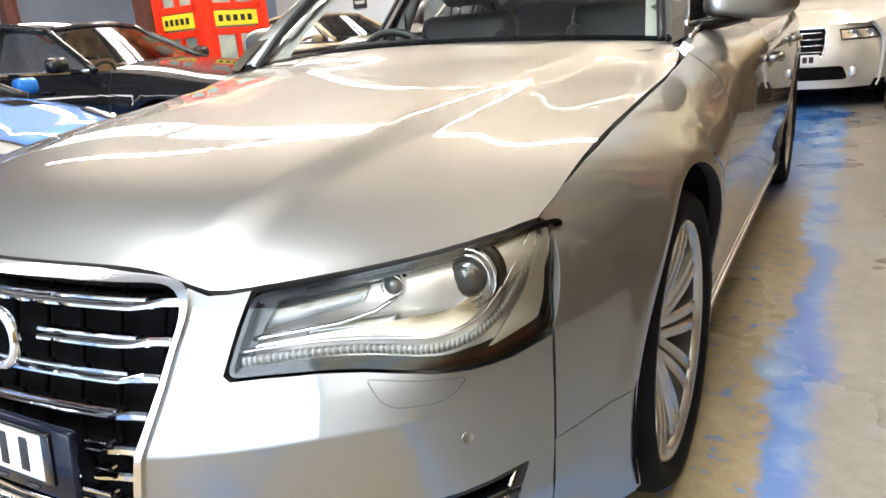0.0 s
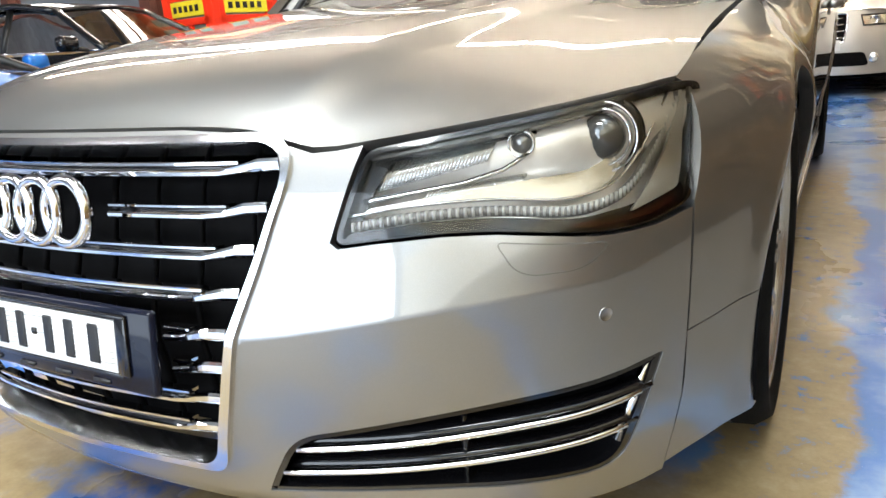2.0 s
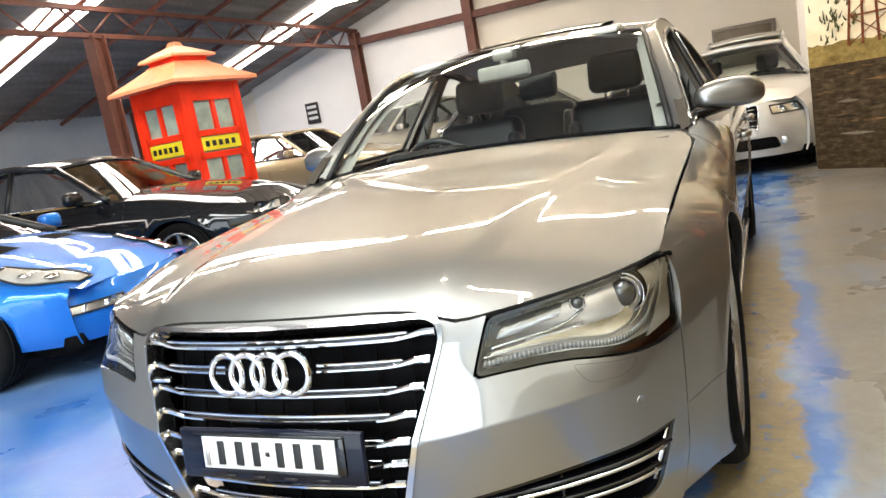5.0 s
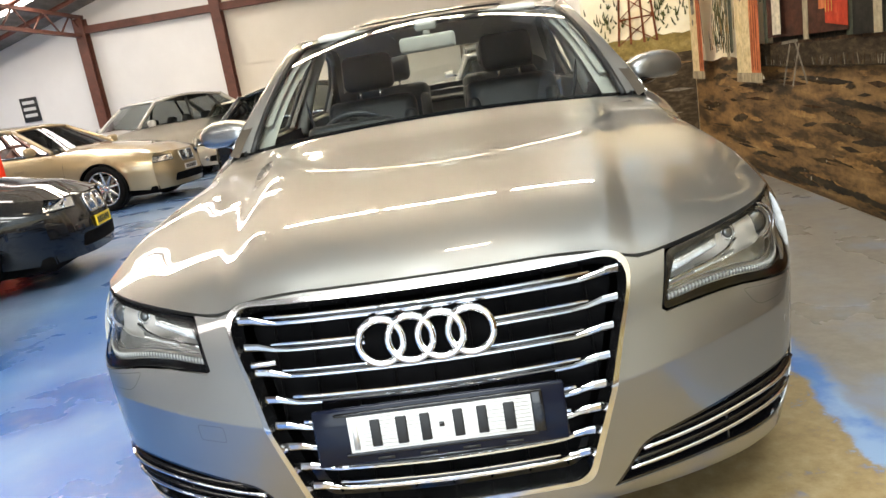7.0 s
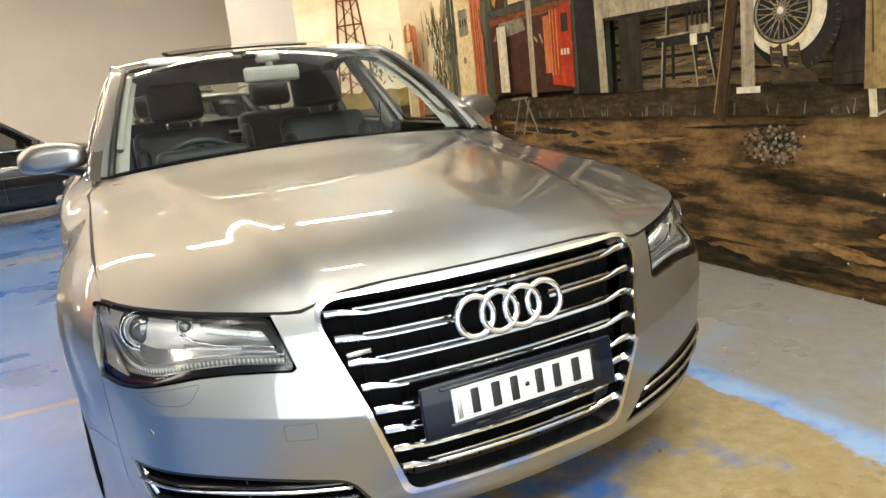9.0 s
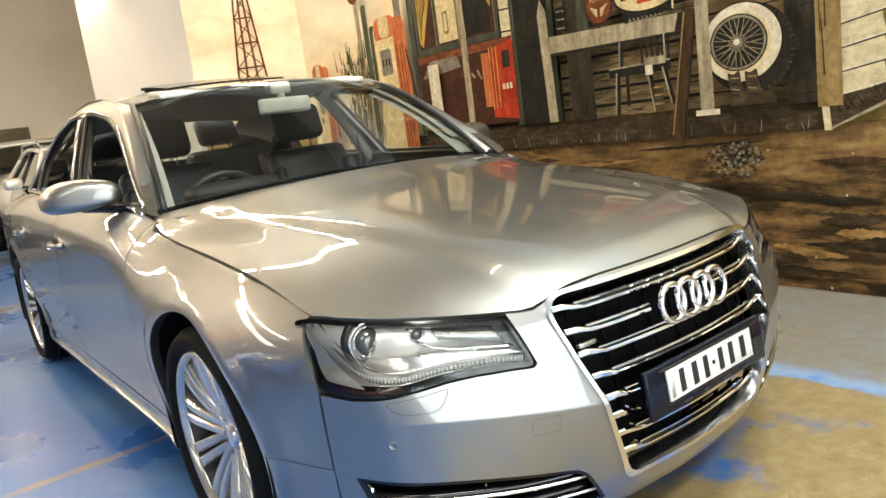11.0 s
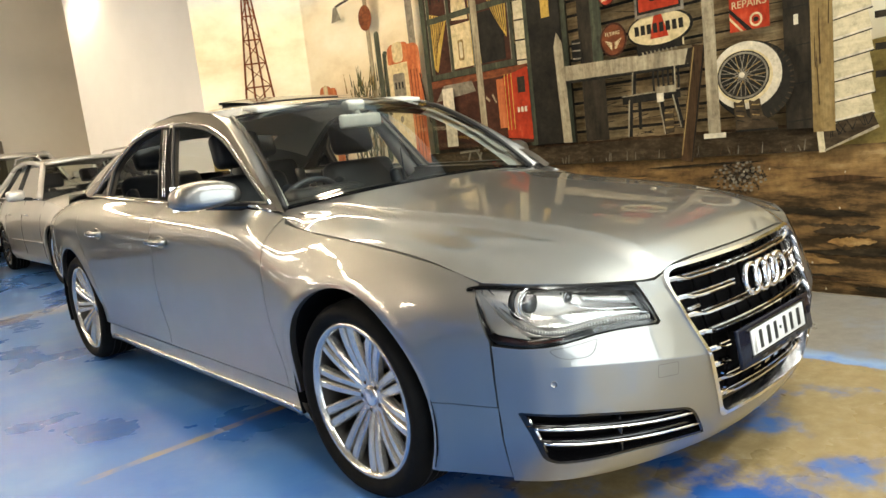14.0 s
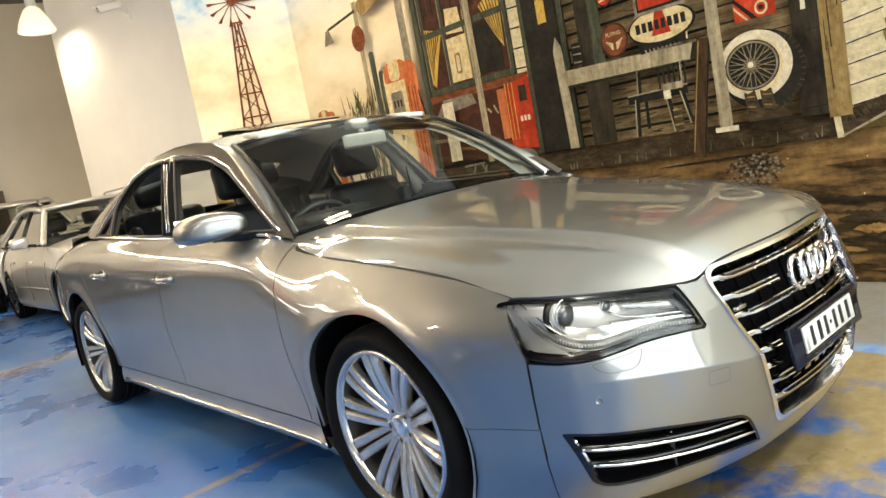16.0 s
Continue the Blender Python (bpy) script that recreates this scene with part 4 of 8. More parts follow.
# black sheet inside the body, standing in for the shade in the gaps
patch("gap_shade_shell", lambda u, v: ((2 * u - 1) * 0.72, -0.74 + 0.16 * abs(2 * u - 1) ** 2 + 0.08 * v, 0.25 + 0.42 * v), 12, 4, MATT_BLACK, sedan)
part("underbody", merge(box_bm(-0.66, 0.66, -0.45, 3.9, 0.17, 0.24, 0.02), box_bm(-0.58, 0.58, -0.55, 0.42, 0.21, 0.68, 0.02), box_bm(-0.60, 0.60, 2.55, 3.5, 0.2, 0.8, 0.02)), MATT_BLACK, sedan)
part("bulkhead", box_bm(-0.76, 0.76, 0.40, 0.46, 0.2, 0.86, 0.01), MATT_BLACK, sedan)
for sx in (-1, 1):
    for yc in (0.0, 2.992):
        lin = bmesh.new()
        a = arc(yc, 0.345, 0.392, -20, 200, 24)
        rows = [[lin.verts.new((sx * x, p[0], p[1])) for p in a] for x in (0.60, 0.915)]
        for i in range(len(a) - 1):
            lin.faces.new((rows[0][i], rows[0][i + 1], rows[1][i + 1], rows[1][i]))
        c = lin.verts.new((sx * 0.60, yc, 0.345))
        for i in range(len(a) - 1):
            lin.faces.new((rows[0][i + 1], rows[0][i], c))
        part("wheel_well", lin, MATT_BLACK, sedan)


# headlights
def face_at(x, z, back=0.0):
    """A point on the face, set back by some depth along its normal."""
    e = 0.004
    a = Vector(front(x, z))
    n = (Vector(front(x + e, z)) - Vector(front(x - e, z))).cross(Vector(front(x, z + e)) - Vector(front(x, z - e))).normalized()
    return a - n * back, n


for mir in (False, True):
    sx = -1 if mir else 1
    lamp = new("headlight")
    lamp.parent = sedan
    tagged(lamp, "clear headlight with black edge and chrome reflectors")

    def on(x, z, back=0.0):
        p, n = face_at(x, z, back)
        return Vector((p.x * sx, p.y, p.z))

    trimmed("lamp_lens", front, offset(LAMP, 0.0035), LENS, lamp, step=0.03, depth=0, mirror=mir, lift=-0.001)
    trimmed("lamp_rim", front, offset(LAMP, 0.002), GLOSS_BLACK, lamp, holes=[offset(LAMP, 0.0085)], step=0.02, depth=0.016, mirror=mir, lift=-0.003, label="gloss black edge")
    trimmed("lamp_bowl", lambda x, z: face_at(x, z, 0.044 - 0.022 * smooth(0.74, 0.83, x) + 0.010 * math.sin((x - 0.47) * 17) + 0.012 * math.sin((z - 0.60) * 42))[0], offset(LAMP, 0.006), LAMP_BOWL, lamp, step=0.016, depth=0, mirror=mir)
    chin = [(0.484, 0.601), (0.60, 0.608), (0.66, 0.607), (0.72, 0.602), (0.78, 0.594), (0.815, 0.592), (0.842, 0.602), (0.841, 0.632), (0.80, 0.620), (0.75, 0.615), (0.67, 0.621), (0.58, 0.621), (0.492, 0.611)]
    trimmed("lamp_chin", front, rounded(chin, 0.012, 3), GLOSS_BLACK, lamp, step=0.02, depth=0.01, mirror=mir, lift=-0.012)
    trimmed("marker_lens", front, [(0.74, 0.602), (0.78, 0.597), (0.81, 0.595), (0.834, 0.602), (0.834, 0.616), (0.80, 0.607), (0.77, 0.607), (0.74, 0.610)], AMBER, lamp, step=0.02, depth=0.004, mirror=mir, lift=-0.010, label="dark amber side marker")
    # dark brow under the bonnet edge, dark cheek at the inner end
    brow = [(0.512, 0.6945), (0.58, 0.7050), (0.65, 0.7150), (0.73, 0.7275), (0.815, 0.7405), (0.834, 0.7400), (0.834, 0.7475), (0.815, 0.7500), (0.73, 0.7375), (0.65, 0.7255), (0.58, 0.7155), (0.509, 0.7050)]
    trimmed("lamp_brow", front, brow, LAMP_DARK, lamp, step=0.02, depth=0.012, mirror=mir, lift=-0.008, label="black upper bezel")
    cheek = [(0.4825, 0.603), (0.497, 0.607), (0.505, 0.632), (0.517, 0.662), (0.533, 0.697), (0.512, 0.700)]
    trimmed("lamp_cheek", front, cheek, LAMP_DARK, lamp, step=0.02, depth=0.012, mirror=mir, lift=-0.021, label="dark inner bezel")
    outer = [(0.796, 0.610), (0.834, 0.624), (0.830, 0.738), (0.827, 0.738), (0.818, 0.668)]
    trimmed("side_reflector", front, rounded(outer, 0.004, 2), LAMP_GREY, lamp, step=0.015, depth=0.004, mirror=mir, lift=-0.008)
    strip = [(0.497, 0.618), (0.58, 0.628), (0.665, 0.629), (0.735, 0.624), (0.785, 0.633), (0.808, 0.665), (0.826, 0.736)]
    sp = Curve(*[(i, p[0]) for i, p in enumerate(strip)], soft=0.3), Curve(*[(i, p[1]) for i, p in enumerate(strip)], soft=0.3)
    path = [(sp[0](k * 0.05), sp[1](k * 0.05)) for k in range(121)]
    part("running_light", tube([on(x, z, 0.016) for x, z in path[::2]], 0.0068, 8, flat=0.8), LAMP_SHADE, lamp, "pale strip of small running lights")
    cells = [box_bm(-0.0013, 0.0013, -0.003, 0.003, -0.0056, 0.0056) for _ in path]
    part("light_cells", merge(*[moved(b, Matrix.Translation(on(x, z, 0.0108))) for b, (x, z) in zip(cells, path[::2])]), PLATE_WHITE, lamp)
    part("light_edge", tube([on(x - 0.009, z + 0.0125, 0.012) for x, z in path[::2]], 0.0022, 6), CHROME, lamp)
    # broad bright sweep between the strip and the projector
    sweep = [(0.503, 0.631), (0.58, 0.643), (0.665, 0.644), (0.735, 0.639), (0.777, 0.648), (0.798, 0.678), (0.812, 0.728), (0.800, 0.728), (0.788, 0.684), (0.755, 0.664), (0.70, 0.662), (0.60, 0.652), (0.510, 0.639)]
    trimmed("reflector_sweep", lambda x, z: face_at(x, z, 0.020 + 0.5 * max(0.0, z - 0.64) * smooth(0.70, 0.76, x) * 0.4)[0], rounded(sweep, 0.014, 4), REFLECTOR, lamp, step=0.012, depth=0.010, mirror=mir)
    # fluted reflectors of the two inner chambers, with bright sills
    for n, x0, z0, z1, dx, rise in ((30, 0.520, 0.661, 0.700, 0.0041, 0.0010), (26, 0.575, 0.648, 0.664, 0.0041, 0.0003)):
        flutes = [tube([on(x0 + dx * i, z0 + rise * i, 0.030), on(x0 + dx * i + 0.010, z1 + rise * 0.8 * i, 0.034)], 0.0022, 5) for i in range(n)]
        part("fluted_reflector", merge(*flutes), REFLECTOR, lamp)
    sill = [(0.505, 0.648), (0.56, 0.656), (0.62, 0.664), (0.66, 0.676), (0.684, 0.692)]
    part("reflector_sill", tube([on(x, z, 0.020) for x, z in dense(sill, 0.012, False)], 0.0034, 8, flat=1.6), CHROME, lamp)
    part("chamber_roof", tube([on(0.520, 0.698, 0.026), on(0.60, 0.710, 0.028), on(0.69, 0.722, 0.030)], 0.003, 8, flat=2.0), GLOSS_BLACK, lamp)
    for x, z, q in ((0.766, 0.703, 0.031), (0.676, 0.709, 0.014)):
        p, n = face_at(x, z, 0.030)
        m = Matrix.Translation(Vector((p.x * sx, p.y, p.z))) @ Vector((0.25 * sx, -1, 0.05)).normalized().to_track_quat("Z", "Y").to_matrix().to_4x4()
        eye = spun([(0.0, q * 0.98), (q * 0.22, q * 0.92), (q * 0.42, q * 0.72), (q * 0.55, q * 0.42), (q * 0.60, 0.0)], 28, "Z")
        part("projector", moved(eye, m), EYE_GLASS, lamp, "glass projector eye")
        part("projector_well", moved(spun([(-0.022, q * 1.30), (q * 0.05, q * 1.30), (-0.006, q * 1.16), (-0.014, q * 0.9)], 32, "Z"), m), LAMP_BOWL, lamp)
        if q > 0.02:
            part("projector_shroud", moved(spun([(-0.024, q * 1.75), (-0.010, q * 1.66), (-0.014, q * 1.32)], 36, "Z"), m), LAMP_DARK, lamp, "dark collar round the projector")
        for k, w in ((1.14, 0.0018), (1.42, 0.0015))[: 2 if q > 0.02 else 1]:
            part("projector_ring", moved(spun([(q * 0.30 + w * math.cos(a), q * k + w * math.sin(a)) for a in [b * math.pi / 3 for b in range(6)]], 40, "Z", closed=True), m), CHROME, lamp)

# grille
grille = new("grille")
grille.parent = sedan
tagged(grille, "tall chrome-framed grille with bright horizontal bars")
trimmed("grille_frame", front, FRAME_OUT, BRIGHT_TRIM, grille, holes=[FRAME_IN], step=0.012, depth=0.045, lift=0.007)
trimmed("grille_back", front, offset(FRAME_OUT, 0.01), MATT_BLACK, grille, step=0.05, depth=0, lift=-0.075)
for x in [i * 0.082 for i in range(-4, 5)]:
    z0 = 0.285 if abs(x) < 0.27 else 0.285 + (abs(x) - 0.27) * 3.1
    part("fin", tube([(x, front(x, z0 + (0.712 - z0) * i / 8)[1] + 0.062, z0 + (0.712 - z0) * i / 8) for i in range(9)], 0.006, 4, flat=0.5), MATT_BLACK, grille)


def half_width(z):
    return 0.277 + (z - 0.282) * (0.405 - 0.277) / (0.685 - 0.282) if z < 0.685 else 0.40


def lip_bar(a, b, w, z, hi, lo, ahead):
    """A long bright lip of a grille bar between a and b; its outer ends sweep up into the frame."""
    n = 28 if b - a > 0.4 else 8
    bm = bmesh.new()
    rows = []
    for i in range(n + 1):
        x = a + (b - a) * i / n
        t = smooth(0.085, 0.022, w - abs(x))
        top, low = hi + (0.0120 - hi) * t, lo + (-0.0045 - lo) * t
        y = face_at(x, z, 0.016)[0].y - ahead - 0.003 * t
        c, h = z + 0.5 * (top + low), 0.5 * (top - low)
        prof = [(y + 0.016, c + h * 0.6), (y + 0.002, c + h), (y - 0.001, c + h * 0.55), (y - 0.0012, c - h * 0.45), (y + 0.002, c - h), (y + 0.016, c - h * 0.8)]
        rows.append([bm.verts.new((x, yy, zz)) for yy, zz in prof])
    for r, q in zip(rows, rows[1:]):
        for i in range(len(r) - 1):
            bm.faces.new((r[i], r[i + 1], q[i + 1], q[i]))
    bm.faces.new(rows[0][::-1])
    bm.faces.new(rows[-1])
    bmesh.ops.recalc_face_normals(bm, faces=bm.faces[:])
    return bm


for k, z in enumerate((0.690, 0.638, 0.585, 0.532, 0.482, 0.432, 0.382, 0.333)):
    w = half_width(z) - 0.004
    gap = {1: 0.128, 4: 0.235, 5: 0.235}.get(k)
    spans = [(-w, w)] if gap is None else [(-w, -gap), (gap, w)]
    for a, b in spans:
        ua, ub = (a + 0.060 if a == -w else a), (b - 0.060 if b == w else b)
        part("grille_bar", merge(lip_bar(a, b, w, z, -0.0025, -0.0110, 0.004), lip_bar(ua, ub, 9.0, z, 0.0085, 0.0030, 0.0)), CHROME, grille, flat=True)
        part("bar_groove", tube([(x, face_at(x, z, 0.016)[0].y + 0.009, z - 0.001) for x in [ua + (ub - ua) * i / 12 for i in range(13)]], 0.0055, 6), GLOSS_BLACK, grille)

emblem = new("emblem")
emblem.parent = sedan
tagged(emblem, "four linked chrome rings on the grille")
for i in range(4):
    x = (i - 1.5) * 0.0592
    yb = front(x, 0.643)[1] - 0.012
    part("ring", moved(spun([(-0.010 + 0.0085 * math.cos(t), 0.0440 + 0.0078 * math.sin(t)) for t in [k * math.pi / 5 for k in range(10)]], 40, "Y", closed=True), Matrix.Translation((x, yb, 0.640)) @ pose(0, 0, 0, -8, 0, 0)), CHROME, emblem)
part("model_badge", box_bm(-0.372, -0.318, front(-0.345, 0.61)[1] - 0.002, front(-0.345, 0.61)[1] + 0.012, 0.605, 0.615, 0.002), SATIN, sedan, "small bright badge")

# number plate on a dark holder
holder = new("plate_holder")
holder.parent = sedan
tagged(holder, "dark blue plastic number plate holder")
TILT_P = pose(0, -0.981, 0.465, -7, 0, 0)
part("holder_board", moved(box_bm(-0.250, 0.250, 0.0, 0.014, -0.060, 0.058, 0.006), TILT_P), HOLDER_BLUE, holder)
part("holder_ledge", moved(merge(box_bm(-0.205, 0.205, -0.006, 0.003, 0.043, 0.049, 0.002), box_bm(0.184, 0.206, -0.005, 0.002, -0.036, 0.046, 0.002), box_bm(-0.19, 0.19, -0.003, 0.002, -0.041, -0.034, 0.001)), TILT_P), GLOSS_BLACK, holder)
for x in (-0.13, -0.045, 0.04, 0.125):
    part("holder_slot", moved(box_bm(x, x + 0.034, -0.002, 0.003, -0.053, -0.048), TILT_P), INK, holder)
plate = new("number_plate")
plate.parent = sedan
tagged(plate, "white number plate with black characters")
part("plate_sheet", moved(box_bm(-0.179, 0.183, -0.0045, 0.001, -0.033, 0.040, 0.001), TILT_P), PLATE_WHITE, plate)
for k, z in enumerate([-0.028 + 0.0078 * i for i in range(9)]):
    part("plate_line", moved(box_bm(-0.150, 0.180, -0.0050, -0.002, z, z + 0.0016), TILT_P), LAMP_GREY, plate)
for x, wd in ((-0.135, 0.020), (-0.084, 0.022), (-0.036, 0.020), (0.029, 0.020), (0.076, 0.020), (0.128, 0.022)):
    part("character_bar", moved(box_bm(x, x + wd, -0.0066, -0.003, -0.024, 0.031, 0.002), TILT_P), INK, plate)
part("character_dot", moved(box_bm(0.001, 0.011, -0.0066, -0.003, 0.0, 0.009), TILT_P), INK, plate)
part("state_mark", moved(box_bm(-0.171, -0.160, -0.0064, -0.003, -0.026, 0.032), TILT_P), LAMP_GREY, plate)

# lower air inlets, washer covers, sensors
for mir in (False, True):
    sx = -1 if mir else 1
    inlet = new("fog_inlet")
    inlet.parent = sedan
    tagged(inlet, "black lower air inlet with two bright bars")
    trimmed("inlet_rim", front, offset(FOG, -0.001), GLOSS_BLACK, inlet, holes=[offset(FOG, 0.008)], step=0.02, depth=0.05, mirror=mir, lift=-0.002)
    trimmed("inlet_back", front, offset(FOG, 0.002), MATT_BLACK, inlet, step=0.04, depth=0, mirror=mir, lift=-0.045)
    for a, b, c, d in (((0.402, 0.321), (0.55, 0.334), (0.70, 0.354), (0.799, 0.364)), ((0.372, 0.278), (0.53, 0.291), (0.69, 0.307), (0.784, 0.318))):
        px = Curve((0, a[0]), (1, b[0]), (2, c[0]), (3, d[0]))
        pz = Curve((0, a[1]), (1, b[1]), (2, c[1]), (3, d[1]))
        pts = []
        for i in range(25):
            p, n = face_at(px(i / 8), pz(i / 8) - 0.004, 0.003)
            pts.append((p.x * sx, p.y, p.z))
        part("inlet_bar", tube(pts, 0.0048, 8, flat=1.4), CHROME, inlet)
        pts2 = [(x, y + 0.026, z + 0.002) for x, y, z in pts]
        part("inlet_blade", tube(pts2, 0.012, 6, flat=1.5), GLOSS_BLACK, inlet)
    p, n = face_at(0.822, 0.372, 0.010)
    part("inlet_end", tube([(face_at(0.813, 0.396, 0.012)[0].x * sx, face_at(0.813, 0.396, 0.012)[0].y, 0.398), (face_at(0.799, 0.345, 0.012)[0].x * sx, face_at(0.799, 0.345, 0.012)[0].y, 0.345), (face_at(0.779, 0.285, 0.014)[0].x * sx, face_at(0.779, 0.285, 0.014)[0].y, 0.285)], 0.008, 8), CHROME, inlet)
    p, n = face_at(0.60, 0.30, 0.02)
    part("inlet_fin", box_bm(min(sx * 0.606, sx * 0.60), max(sx * 0.606, sx * 0.60), p.y, p.y + 0.03, 0.258, 0.366), GLOSS_BLACK, inlet)
    cover = rounded([(0.660, 0.5915), (0.775, 0.581), (0.764, 0.562), (0.745, 0.553), (0.700, 0.552), (0.682, 0.560)], [0.008, 0.008, 0.012, 0.02, 0.012, 0.012], 4)
    trimmed("washer_groove", front, offset(cover, -0.0011), SEAM_GREY, sedan, holes=[offset(cover, 0.0004)], step=0.02, depth=0, mirror=mir, lift=0.0008)
    for x, z in ((0.771, 0.488),):
        p, n = face_at(x, z, 0.0)
        m = Matrix.Translation((p.x * sx, p.y, p.z)) @ Vector((n.x * sx, n.y, n.z)).to_track_quat("Z", "Y").to_matrix().to_4x4()
        part("parking_sensor", moved(spun([(-0.004, 0.0100), (0.0008, 0.0098), (0.0010, 0.0090), (0.0003, 0.0086), (0.0006, 0.0)], 24, "Z"), m), SILVER, sedan)
tow = rounded([(0.458, 0.450), (0.520, 0.454), (0.520, 0.490), (0.458, 0.486)], 0.006, 3)
trimmed("tow_cover_groove", front, offset(tow, -0.0010), SEAM_GREY, sedan, holes=[offset(tow, 0.0003)], step=0.02, depth=0, mirror=True, lift=0.0008)

# door handles and mirrors
for sx in (-1, 1):
    for y, z in ((1.442, 0.825), (2.36, 0.840)):
        x = side(y, z)[0]
        cup = new("door_handle")
        cup.parent = sedan
        part("handle_cup", moved(spun([(-0.004, 0.052), (0.0035, 0.050), (0.002, 0.046), (-0.01, 0.0)], 24, "X"), Matrix.Translation((sx * x, y - 0.01, z - 0.004)) @ Matrix.Diagonal((sx, 1.15, 0.62, 1))), SILVER, cup)
        bar = tube([(sx * (x + 0.002), y - 0.088, z), (sx * (x + 0.030), y - 0.07, z + 0.001), (sx * (x + 0.037), y, z + 0.002), (sx * (x + 0.030), y + 0.085, z + 0.001), (sx * (x + 0.004), y + 0.10, z)], 0.013, 10, flat=0.8)
        part("handle_bar", bar, SILVER, cup)
        part("handle_strip", tube([(sx * (x + 0.034), y - 0.07, z - 0.010), (sx * (x + 0.042), y, z - 0.009), (sx * (x + 0.034), y + 0.085, z - 0.010)], 0.005, 8), CHROME, cup, "bright strip")
    mirror = new("side_mirror")
    mirror.parent = sedan

    def shell(u, v):
        a, b = 2 * math.pi * u, math.pi * (v - 0.5)
        ca, sa, cb, sb = math.cos(a), math.sin(a), math.cos(b), math.sin(b)
        f = lambda q, e: math.copysign(abs(q) ** e, q)
        x = f(cb, 0.50) * f(ca, 0.72)
        z = f(cb, 0.50) * f(sa, 0.70)
        y = f(sb, 0.80)
        y0 = y * 0.92 if y < 0 else y * 0.30
        top, low = 0.070 - 0.010 * max(0.0, -x) - 0.016 * max(0.0, x) ** 3, 0.046 + 0.006 * x
        return (sx * (0.928 + 0.126 * x), 0.895 + 0.105 * y0 + 0.045 * x, 1.022 + (top if z > 0 else low) * z)

    patch("mirror_housing", shell, 44, 24, SILVER, mirror)
    patch("mirror_foot", lambda u, v: (sx * (0.80 + 0.13 * v), 0.735 + 0.14 * v + 0.035 * math.cos(6.283 * u) * (1 - 0.3 * v), 0.967 + 0.022 * v + 0.018 * math.sin(6.283 * u)), 14, 4, GLOSS_BLACK, mirror, "black mirror foot")
    part("mirror_strip", tube([(sx * (0.835 + 0.21 * k), 0.815 + 0.33 * (k - 0.35) ** 2 + 0.02 * k, 1.003) for k in [i / 12 for i in range(13)]], 0.0055, 8), SATIN, mirror, "bright indicator strip")
    patch("mirror_glass", lambda u, v: (sx * (0.935 + 0.092 * (2 * u - 1)), 0.941 + 0.032 * (2 * u - 1), 1.028 + 0.05 * (2 * v - 1)), 4, 4, MIRROR, mirror)


